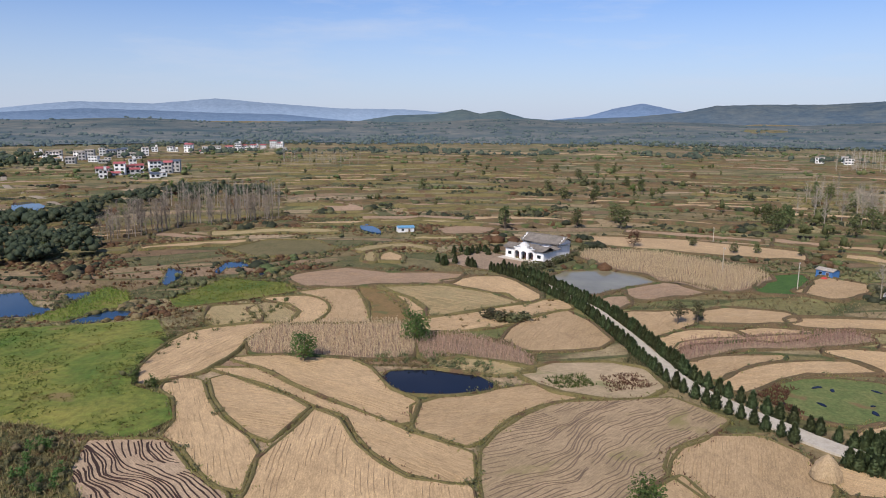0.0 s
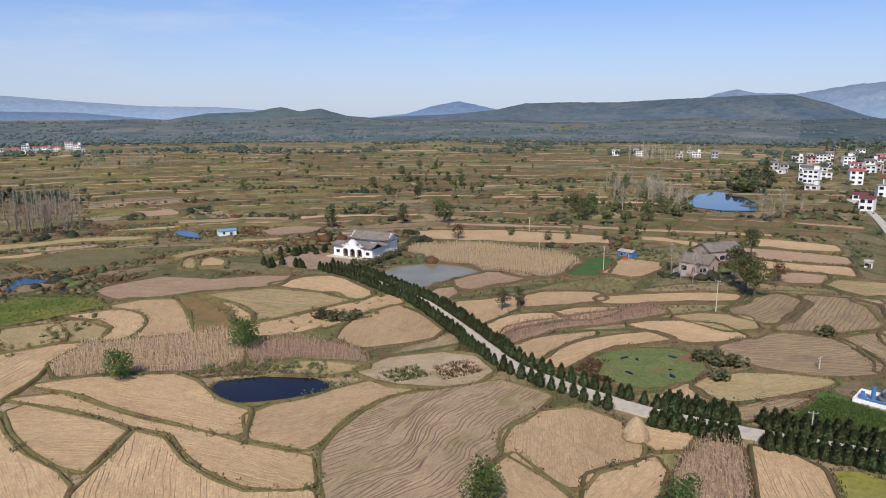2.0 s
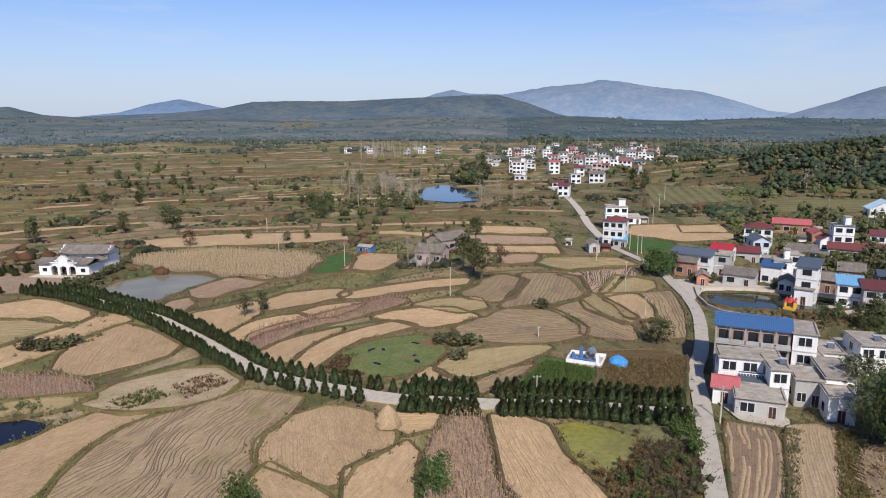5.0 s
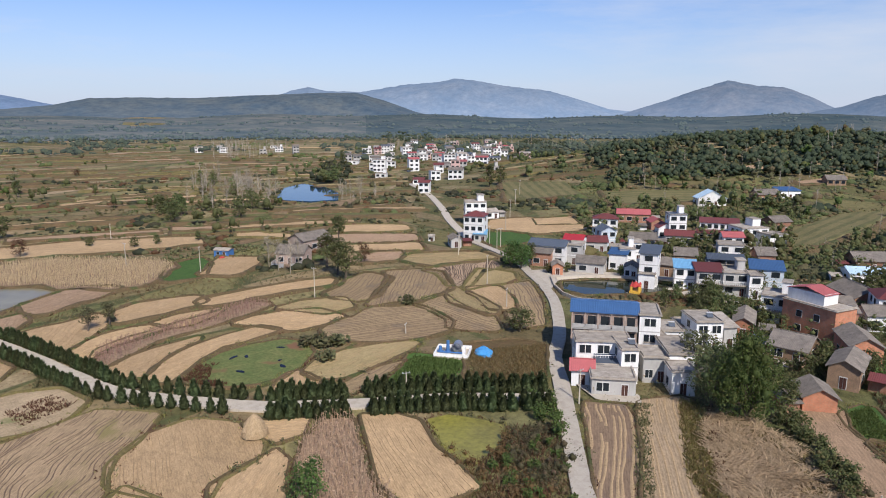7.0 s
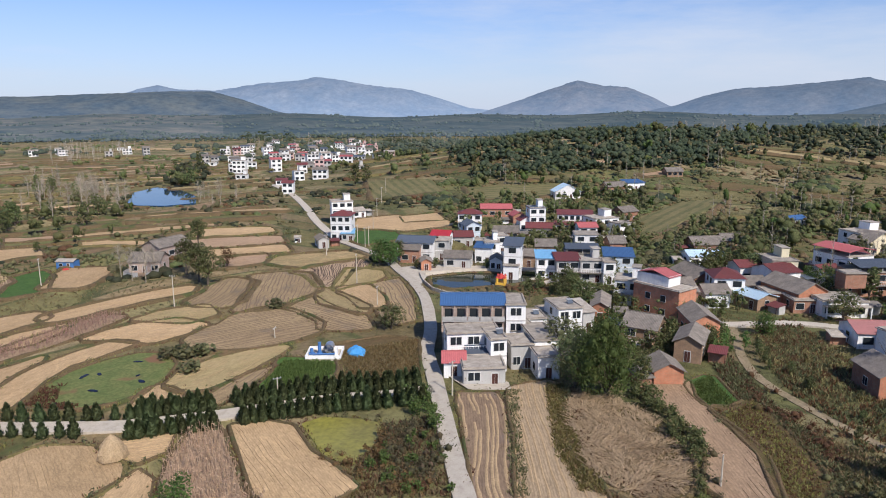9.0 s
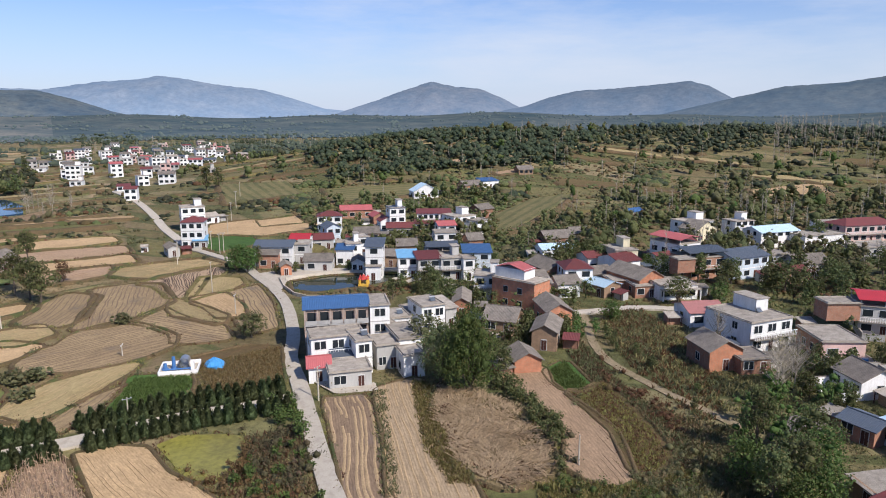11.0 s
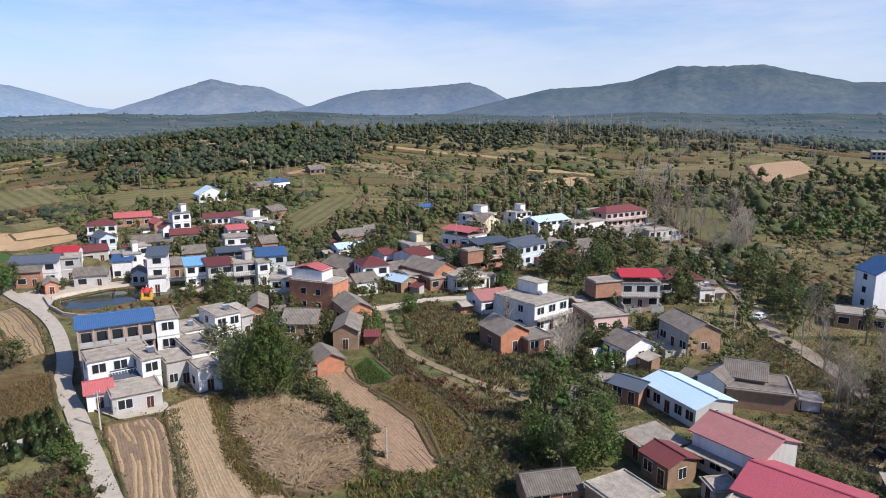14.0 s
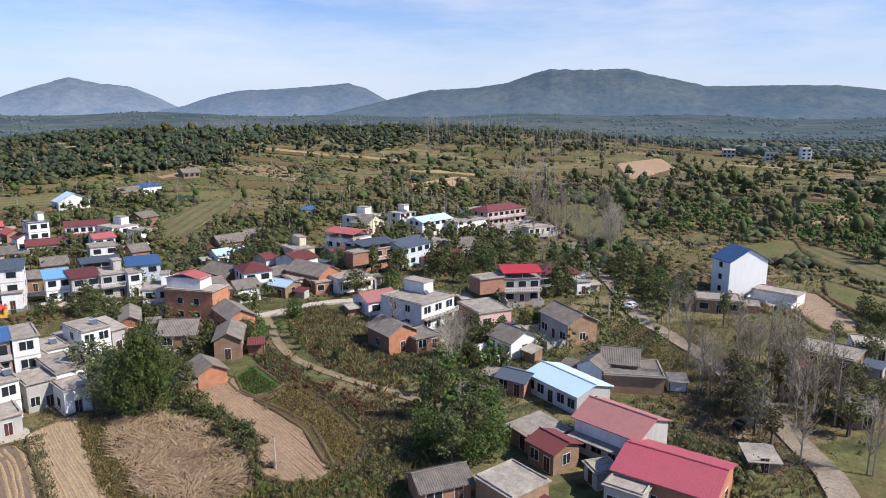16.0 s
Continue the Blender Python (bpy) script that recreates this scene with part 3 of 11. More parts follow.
def keep_clear(poly):
    xs, ys = [p[0] for p in poly], [p[1] for p in poly]
    for i in range(int(min(xs) // 25), int(max(xs) // 25) + 1):
        for j in range(int(min(ys) // 25), int(max(ys) // 25) + 1):
            CELLS.setdefault((i, j), []).append(poly)


def blocked(x, y):
    return any(inside(x, y, p) for p in CELLS.get((int(x // 25), int(y // 25)), ()))


FIELD_WORDS = {
    "pasture": ("yellow-green grassy pasture strip", "field"),
    "greenwater": ("dark green village pond with a stone embankment", "pond"),
    "stepped": ("narrow stepped terraces of dry grass and stubble", "field"),
    "garden": ("vegetable garden in pale and green rows", "garden"),
    "straw": ("harvested rice field of pale straw stubble with grassy banks", "field"),
    "olive": ("harvested field of olive-tan stubble", "field"),
    "furrow": ("harvested field with dark curved wheel tracks", "field"),
    "plough": ("burnt stubble field in dark and pale rows", "field"),
    "ridges": ("ridged stubble field with dark rows", "field"),
    "soil": ("bare field of smooth pinkish-brown soil", "field"),
    "earth": ("bare trodden earth yard", "yard"),
    "reeds": ("plot of flattened dry reeds", "reed bed"),
    "rustgrass": ("plot of rank rust-brown grass", "rough ground"),
    "weeds": ("overgrown plot of brown weeds", "rough ground"),
    "fallow": ("fallow plot of dry yellow grass", "field"),
    "green": ("small field of dense green vegetables", "field"),
    "marsh": ("bright green marshy meadow", "meadow"),
    "duckweed": ("marshy pond covered with green duckweed and reddish weed", "pond"),
    "algae": ("small pond with yellow-green algae", "pond"),
    "corn": ("plot of dry standing maize stalks", "field"),
    "water": ("dark still farm pond", "pond"),
    "silt": ("shallow grey silty pond", "pond"),
    "bluewater": ("open blue pond", "pond"),
    "concrete": ("pale concrete yard", "yard"),
    "litter": ("bare brown earth strewn with dry leaves under trees", "ground"),
    "strip": ("narrow ploughed strip of dark soil with pale straw rows", "field"),
    "rows": ("narrow harvested strip with straw rows", "field"),
}


# tone, spacing, width, waviness and share of each run that shows
RUTS = {
    "straw": ("rut_straw", .85, .11, .14, .3),
    "olive": ("rut_straw", .9, .12, .16, .3),
    "soil": ("rut_soil", .9, .15, .05, .12),
    "furrow": ("rut_dark", .7, .26, .55, .42),
    "ridges": ("rut_dark", 1.05, .36, .16, .62),
    "strip": ("rut_straw", 1.05, .62, .16, .6),
    "rows": ("rut_straw", 1.0, .5, .1, .6),
    "plough": ("rut_black", .55, .34, .6, .55),
}


def ruts(ob, poly, z, tone, gap, width, wave, share):
    """Tracks and stubble lines that run along the plot's own x, each a low strip of turned soil or straw."""
    made = Build()
    xs, ys = [p[0] for p in poly], [p[1] for p in poly]
    x0, x1, off = min(xs), max(xs), rnd.uniform(0, 50)
    y = min(ys) - 4
    while y < max(ys) + 4:
        y += gap * rnd.uniform(.75, 1.25)
        last, drift, x = None, rnd.gauss(0, gap * .15), x0
        while x <= x1:
            sway = 9 * wave * noise.noise(Vector((x / 17 + off, y / 15, off))) + 2.2 * wave * noise.noise(Vector((x / 4.5, y / 3, off + 5)))
            pt = (x, y + sway + drift)
            shown = noise.noise(Vector((x / 6 + off, y / 2.6, 3))) + .5 < share + .25
            if last and shown and inside(pt[0], pt[1], poly) and inside(last[0], last[1], poly):
                w0 = width * (.55 + .6 * abs(noise.noise(Vector((last[0] / 3, y, 8))))) * .5
                w1 = width * (.55 + .6 * abs(noise.noise(Vector((x / 3, y, 8))))) * .5
                made.face([(last[0], last[1] - w0, z + .02), (pt[0], pt[1] - w1, z + .02), (pt[0], pt[1], z + .07), (last[0], last[1], z + .07)])
                made.face([(last[0], last[1], z + .07), (pt[0], pt[1], z + .07), (pt[0], pt[1] + w1, z + .02), (last[0], last[1] + w0, z + .02)])
            last = pt
            x += 1.3
    if made.v:
        tagged(part("ruts", made, MAT[tone], ob), kind="stuff")

PATH_LINE = [(92.4, 57), (86.6, 62.1), (81.8, 68.2), (75.4, 73.9), (68.1, 79.8), (57.3, 90.4), (52.7, 97.6), (47.8, 105.5), (43.7, 114.7), (42.1, 126.1), (40.2, 143.9), (37.2, 163.4), (31.8, 178.1), (25.6, 194.9), (16.4, 209.3)]
ROAD_LINE = [(190, 155.6), (182.5, 139.8), (174.5, 124.7), (162.4, 111), (153, 100.2), (140, 88.1), (120.5, 74.6), (108, 67.9), (98.6, 60.7), (90.6, 54.8), (80.7, 47.6), (71.5, 40.8), (64.3, 35.2)]


def off_roads(poly, gap):
    """Whether an outline keeps clear of the path and the road."""
    lines = [q for line in (PATH_LINE, ROAD_LINE) for q in smooth(line, 4, closed=False)]
    return all(math.hypot(x - a, y - b) > gap for x, y in poly for a, b in lines)


def field(kind, rows, pts, lift=None, bank=True):
    """A plot with an uneven outline; rows: heading of its rows in degrees."""
    full = []
    for i, a in enumerate(pts):
        b = pts[(i + 1) % len(pts)]
        full += [(a[0] + (b[0] - a[0]) * k, a[1] + (b[1] - a[1]) * k) for k in (.07, .93)]
    poly = smooth(full, 2.5 if math.hypot(*pts[0]) < 300 else 7)
    if area(poly) < 0:
        poly.reverse()
    cx, cy = sum(p[0] for p in poly) / len(poly), sum(p[1] for p in poly) / len(poly)
    reach = math.hypot(cx, cy)
    if bank and lift is None and reach < 300 and kind not in ("greenwater", "water", "silt", "bluewater", "algae", "duckweed", "marsh"):
        poly = inset(poly, -1.0 if 85 < reach < 260 and cx > 40 and off_roads(poly, 5.5) else .1 if reach < 112 else -.4 if reach < 172 and kind not in ("ridges", "strip", "rows") else .2)
    wet = kind in ("greenwater", "water", "silt", "bluewater", "algae", "duckweed")
    lift = lift if lift is not None else ((0.12 if math.hypot(cx, cy) < 230 else 0.7) if wet else rnd.uniform(0.14, 0.34))
    turn = radians(90 - rows)
    s, c = math.sin(-turn), math.cos(-turn)
    base = relief(cx, cy)
    pts3 = [Vector(((x - cx) * c - (y - cy) * s, (x - cx) * s + (y - cy) * c, relief(x, y) - base + lift)) for x, y in poly]
    from mathutils.geometry import tessellate_polygon
    made = Build()
    n = len(pts3)
    made.v = [tuple(p) for p in pts3] + [(p.x * 1.01, p.y * 1.01, p.z - 1.6) for p in pts3]
    for tri in tessellate_polygon([[Vector((p.x, p.y, 0)) for p in pts3]]):
        a, b, d = (pts3[i] for i in tri)
        made.f.append(tuple(tri) if (b - a).cross(d - a).z > 0 else tuple(reversed(tri)))
    for i in range(n):
        j = (i + 1) % n
        made.f.append((j, i, n + i, n + j))
    made.m = [0] * (len(made.f) - n) + [0 if wet else 1] * n
    names = {"greenwater": "pond", "water": "pond", "silt": "pond", "bluewater": "pond", "algae": "pond", "duckweed": "pond", "marsh": "meadow", "concrete": "yard", "earth": "yard", "litter": "ground_patch"}
    ob = part(names.get(kind, "field"), made, MAT[kind] if wet else [MAT[kind], MAT["bankside"]])
    ob.matrix_world = pose(cx, cy, base, 0, 0, math.degrees(turn))
    label, cat = FIELD_WORDS[kind]
    tagged(ob, label, cat, kind="structure")
    if kind in RUTS and math.hypot(cx, cy) < 230:
        ruts(ob, [(p.x, p.y) for p in pts3], lift, *RUTS[kind])
    if bank:
        EDGES.append((kind, poly, lift))
    if kind != "litter":
        keep_clear(poly)
    return ob


def ribbon(name, pts, width, mat, label, cat, lift=0.38):
    line = smooth(pts, 4, closed=False)
    left, right = [], []
    for i, (x, y) in enumerate(line):
        a, b = Vector(line[max(i - 1, 0)]), Vector(line[min(i + 1, len(line) - 1)])
        d = (b - a).normalized()
        w = width * 0.5 * (1 + 0.06 * noise.noise(Vector((x / 5, y / 5, 1))))
        left.append((x - d.y * w, y + d.x * w))
        right.append((x + d.y * w, y - d.x * w))
    made = Build()
    lift = .14 if mat == "dirt" else lift
    n = len(line)
    made.v = [(x, y, relief(x, y) + lift) for x, y in left] + [(x, y, relief(x, y) + lift) for x, y in right]
    made.v += [(x, y, z - 0.8) for x, y, z in made.v]
    for i in range(n - 1):
        made.f += [(i, n + i, n + i + 1, i + 1), (i + 1, 2 * n + i + 1, 2 * n + i, i), (n + i, 3 * n + i, 3 * n + i + 1, n + i + 1)]
    made.m = [0] * len(made.f)
    ob = part(name, made, MAT[mat])
    tagged(ob, label, cat, kind="structure")
    keep_clear(left + right[::-1])
    return line


def ridge(dist, depth, pts, colours, glow, seed, label, foot=-12, dotted=0):
    """A range of hills: pts are (heading, elevation) along its crest, seen from the middle of the plain; glow is
    painted distance haze.
    """
    heads = [p[0] for p in pts]
    n = int((heads[-1] - heads[0]) / 0.22)
    rows = 26
    made = Build()
    for k in range(rows + 1):
        u = k / rows
        for i in range(n + 1):
            a = heads[0] + (heads[-1] - heads[0]) * i / n
            el = float(np.interp(a, heads, [p[1] for p in pts]))
            x0, y0 = math.sin(radians(a)), math.cos(radians(a))
            far = dist + (u - 0.7) * depth
            crest = 40 + math.tan(radians(el)) * dist
            prof = math.sin(min(u / 0.7, 1.0) * math.pi / 2) ** 1.3 if u <= 0.7 else math.cos((u - 0.7) / 0.3 * math.pi / 2)
            crest *= 1 + 0.018 * noise.fractal(Vector((a * 1.7, seed, 1)), 0.8, 2.1, 5)
            spur = sum(abs(noise.noise(Vector((x0 * far / s_ + seed, y0 * far / s_, seed)))) * k_ for s_, k_ in ((620, .6), (260, .3), (110, .1)))
            z = foot + (crest - foot) * prof * (1 - 1.2 * spur * (1 - u / 0.72) if u < 0.7 else 1)
            made.v.append((x0 * far, y0 * far, z))
    for k in range(rows):
        for i in range(n):
            a = k * (n + 1) + i
            made.f.append((a, a + 1, a + n + 2, a + n + 1))
    made.m = [0] * len(made.f)
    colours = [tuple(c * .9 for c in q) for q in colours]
    # haze glow shifted towards blue
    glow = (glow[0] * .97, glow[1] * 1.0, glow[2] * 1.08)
    m, nt, b = material("hills", colours[0], 1.0)
    b.inputs["Specular IOR Level"].default_value = 0.0
    col = ramp(nt, noisy(nt, 0.006, 6, "Object", 0.7), [(0.35, colours[0]), (0.65, colours[1])])
    col = mixed(nt, col, ramp(nt, noisy(nt, 0.03, 6, "Object", 0.8), [(0.35, (0.55,) * 3), (0.65, (1.4,) * 3)]), 0.9, "MULTIPLY")
    nt.links.new(col, b.inputs["Base Color"])
    bump(nt, b, noisy(nt, 0.008, 5, "Object", 0.7), 0.65, 25.0)
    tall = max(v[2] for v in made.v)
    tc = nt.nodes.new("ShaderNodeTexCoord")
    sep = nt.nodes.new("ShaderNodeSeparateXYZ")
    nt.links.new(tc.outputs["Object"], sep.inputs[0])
    # distance haze painted as emission, stronger towards the foot
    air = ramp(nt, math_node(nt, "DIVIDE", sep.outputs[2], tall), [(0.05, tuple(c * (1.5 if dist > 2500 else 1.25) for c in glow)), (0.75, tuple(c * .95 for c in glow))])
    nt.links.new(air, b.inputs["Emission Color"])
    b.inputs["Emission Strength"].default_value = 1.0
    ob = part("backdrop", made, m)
    if dotted:
        dots, r = Build(), random.Random(seed)
        for _ in range(dotted):
            k, i = int(rows * .66 * r.random() ** 1.6), r.randrange(n)
            x, y, z = (Vector(made.v[k * (n + 1) + i]).lerp(Vector(made.v[(k + 1) * (n + 1) + i + 1]), r.random()))
            if noise.noise(Vector((x / 150, y / 150, seed))) < -.1:
                continue
            h = r.uniform(4, 9)
            for _ in range(2):
                dots.lump(x + r.gauss(0, h * .9), y + r.gauss(0, h * .9), z + h * r.uniform(.1, .4), h * r.uniform(.4, .8), .7, r)
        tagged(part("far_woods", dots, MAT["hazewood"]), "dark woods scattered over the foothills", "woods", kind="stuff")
    ob.data.polygons.foreach_set("use_smooth", [True] * len(ob.data.polygons))
    tagged(ob, label, "hills", kind="structure")


# ---------------------------------------------------------------- plants
def crown_points(r, n, lumps):
    """Points on the skin of several lumps, with some inside."""
    out = []
    total = sum(l[3] ** 2 for l in lumps)
    for cx, cy, cz, rad, squash in lumps:
        for _ in range(int(n * rad * rad / total)):
            d = Vector((r.gauss(0, 1), r.gauss(0, 1), r.gauss(0, 1))).normalized() * rad * (0.55 + 0.5 * r.random() ** 0.5)
            out.append((cx + d.x, cy + d.y, cz + d.z * squash))
    return out


def broadleaf(seed, leaves, size, wide=0.42, lumps=9, low=0.3, mat="leaf", core=0.42):
    """A tree of height 1: meshes of trunk with limbs, and of the crown."""
    r = random.Random(seed)
    trunk = Build()
    fork = Vector((r.uniform(-.02, .02), r.uniform(-.02, .02), low))
    trunk.tube((0, 0, -0.02), fork, 0.028, 0.02)
    blobs = []
    for i in range(lumps):
        a = i * 2.4 + r.uniform(-.4, .4)
        hgt = low + (1 - low) * (0.12 + 0.74 * ((i + 0.5) / lumps))
        k = 1 - abs((hgt - low) / (1 - low) - 0.4) * 1.1
        out = wide * 0.62 * k * r.uniform(0.5, 1.05)
        rad = wide * 0.5 * r.uniform(0.62, 1.05) * (0.6 + 0.4 * k)
        c = Vector((math.cos(a) * out, math.sin(a) * out, min(hgt, 1 - rad * 0.75)))
        blobs.append((c.x, c.y, c.z, rad, r.uniform(0.65, 0.9)))
        mid = fork.lerp(c, 0.5) + Vector((0, 0, 0.03))
        trunk.tube(fork, mid, 0.012, 0.008, 4)
        trunk.tube(mid, c, 0.008, 0.003, 4)
    crown = Build()
    for cx, cy, cz, rad, squash in blobs:
        crown.lump(cx, cy, cz, rad * core, squash, r)
    for p in crown_points(r, leaves, blobs):
        crown.leaf(p, size, r)
    return trunk.mesh("trunk", MAT["bark"]), crown.mesh("crown", MAT[mat])


def cypress(seed, leaves=180):
    r = random.Random(seed)
    trunk = Build().tube((0, 0, -0.03), (0, 0, 0.5), 0.03, 0.015)
    crown = Build()
    for _ in range(leaves):
        h = r.random() ** 0.8
        rad = 0.36 * (1 - h) ** 0.75 * min(1, (h + 0.10) * 5) * r.uniform(0.75, 1.12) + 0.01
        a = r.uniform(0, 6.3)
        p = Vector((math.cos(a) * rad, math.sin(a) * rad, 0.05 + 0.95 * h))
        out = Vector((math.cos(a) * 0.5, math.sin(a) * 0.5, 1.0)).normalized()
        side = Vector((-math.sin(a), math.cos(a), r.uniform(-.3, .3))).normalized()
        s = 0.095 * r.uniform(0.7, 1.3)
        crown.face([tuple(p - out * s), tuple(p + side * s * .6), tuple(p + out * s * 1.3), tuple(p - side * s * .6)])
    for k in range(6):
        h0, h1 = k / 6, (k + 1) / 6
        crown.tube((0, 0, 0.06 + 0.92 * h0), (0, 0, 0.06 + 0.92 * h1), 0.30 * (1 - h0) ** .75 * min(1, (h0 + .12) * 4), 0.30 * (1 - h1) ** .75, 7)
    return trunk.mesh("trunk", MAT["bark"]), crown.mesh("crown", MAT["needle"])


def twig(made, a, b, w, r):
    """A thin three-sided shoot that comes to a point."""
    a, b = Vector(a), Vector(b)
    s = (b - a).orthogonal().normalized() * w
    t = (b - a).normalized().cross(s)
    n = len(made.v)
    made.v += [tuple(a + s), tuple(a - s * .5 + t * .87), tuple(a - s * .5 - t * .87), tuple(b)]
    made.f += [(n, n + 1, n + 3), (n + 1, n + 2, n + 3), (n + 2, n, n + 3)]
    made.m += [0, 0, 0]


def poplar(seed, twigs=46, spread=0.16, bark="palebark", leaves=0):
    """An upswept tree of height 1, bare or with a few last leaves."""
    r = random.Random(seed)
    trunk, crown, tips = Build(), Build(), []
    bend = Vector((r.uniform(-.03, .03), r.uniform(-.03, .03), 0))
    trunk.tube((0, 0, -0.02), bend + Vector((0, 0, 0.55)), 0.013, 0.008, 5)
    trunk.tube(bend + Vector((0, 0, 0.55)), (bend.x * 1.5, bend.y * 1.5, 1.0), 0.008, 0.002, 4)
    for i in range(twigs):
        h = r.uniform(0.25, 0.95)
        a = r.uniform(0, 6.3)
        ln = spread * (1.15 - h) * r.uniform(0.6, 1.5) + 0.03
        s = Vector((bend.x * h * 1.5, bend.y * h * 1.5, h))
        e = s + Vector((math.cos(a) * ln, math.sin(a) * ln, ln * r.uniform(0.9, 1.8)))
        twig(crown, s, e, 0.0046, r)
        for _ in range(2):
            q = s.lerp(e, r.uniform(0.4, 0.9))
            d = Vector((r.uniform(-1, 1), r.uniform(-1, 1), r.uniform(0.3, 1.2))).normalized() * ln * 0.6
            twig(crown, q, q + d, 0.003, r)
            tips.append(q + d)
    n = len(crown.f)
    for _ in range(leaves):
        p = r.choice(tips) + Vector((r.gauss(0, .014), r.gauss(0, .014), r.gauss(0, .014)))
        crown.leaf(tuple(p), 0.021, r)
    crown.m[n:] = [1] * (len(crown.f) - n)
    return trunk.mesh("trunk", MAT[bark]), crown.mesh("crown", [MAT[bark], MAT["lush"]])


def shrub(seed, leaves=260, size=0.22, mat="bush"):
    r = random.Random(seed)
    stems, crown = Build(), Build()
    blobs = []
    for i in range(5):
        a = r.uniform(0, 6.3)
        c = Vector((math.cos(a) * 0.35 * r.random(), math.sin(a) * 0.35 * r.random(), r.uniform(0.25, 0.6)))
        stems.tube((0, 0, -0.03), c, 0.025, 0.01, 4)
        blobs.append((c.x, c.y, c.z, r.uniform(0.28, 0.42), 0.9))
    for p in crown_points(r, leaves, blobs):
        crown.leaf((p[0], p[1], max(p[2], 0.02)), size, r)
    return stems.mesh("stems", MAT["bark"]), crown.mesh("crown", MAT[mat])


PLANTS = {
    "broad": [broadleaf(s, 1500, 0.046, w, l, lo) for s, w, l, lo in ((1, .46, 10, .24), (2, .40, 9, .28), (3, .52, 12, .2), (4, .36, 8, .3))],
    "small": [broadleaf(s, 480, 0.078, w * .84, 9, .1) for s, w in ((11, .5), (12, .42), (13, .56), (14, .38), (15, .48))],
    "far": [broadleaf(s, 200, 0.12, w, 7, .1) for s, w in ((21, .55), (22, .45), (23, .62))],
    "autumn": [broadleaf(s, 1000, 0.045, w, 9, .14, "autumn") for s, w in ((31, .5), (32, .42))],
    "willow": [broadleaf(8, 4200, 0.026, .42, 15, .06, "willow")],
    "oak": [broadleaf(5, 8500, 0.031, .56, 26, .05, "oakleaf", .42)],
    "fresh": [broadleaf(s, 1700, 0.05, .5, 15, .08, "fresh", .32) for s in (6, 7)],
    "thin": [broadleaf(s, 600, 0.05, w, 9, .3, "bush") for s, w in ((41, .34), (42, .28))],
    "cypress": [cypress(s) for s in (51, 52, 53)],
    "poplar": [poplar(s, 48, sp, "poplarbark") for s, sp in ((61, .15), (62, .19), (63, .12))],
    "sapling": [poplar(s, 40, sp, "greybark", 120) for s, sp in ((64, .2), (65, .26), (66, .16))],
    "baretree": [poplar(s, 64, sp, "greybark", 40) for s, sp in ((71, .30), (72, .25))],
    "bush": [shrub(s) for s in (81, 82, 83)],
    "rustbush": [shrub(s, 240, 0.22, "autumn") for s in (91, 92)],
}
PLANT_WORDS = {
    "broad": ("tree", "large leafy green broadleaf tree", "tree"),
    "small": ("tree", "dark green broadleaf tree by the fields", "tree"),
    "far": ("tree", "distant dark green tree", "tree"),
    "autumn": ("tree", "reddish-brown autumn tree in a field", "tree"),
    "willow": ("tree", "pale green willow beside the great tree", "tree"),
    "oak": ("tree", "huge dense dark green tree beside the houses", "tree"),
    "fresh": ("tree", "round bright green tree at a field edge", "tree"),
    "thin": ("tree", "slender tree with thin olive leaves beside the lane", "tree"),
    "cypress": ("cypress", "small clipped dark green cypress beside the path", "tree"),
    "poplar": ("poplar", "tall bare pale poplar", "tree"),
    "sapling": ("bare_tree", "tall thin grey tree, nearly bare, beside the lane", "tree"),
    "baretree": ("bare_tree", "bare grey tree with fine branches", "tree"),
    "bush": ("bush", "low leafy green bush beside the hall", "bush"),
    "rustbush": ("bush", "low leafy rust-brown bush", "bush"),
}


def plant(kind, x, y, height, wide=1.0, which=None, group=""):
    name, label, cat = PLANT_WORDS[kind]
    trunk, crown = PLANTS[kind][which if which is not None else rnd.randrange(len(PLANTS[kind]))]
    far = math.hypot(x, y) > 270 or kind in ("poplar", "cypress")
    top = new(name, trunk if far else None)
    top.matrix_world = pose(x, y, relief(x, y) + 0.05, 0, 0, rnd.uniform(0, 360)) @ Matrix.Diagonal((height * wide, height * wide, height, 1))
    if not far:
        part("trunk" if "bush" not in kind else "stems", trunk, None, top)
    part("crown", crown, None, top)
    tagged(top, label, cat, group)
    return top


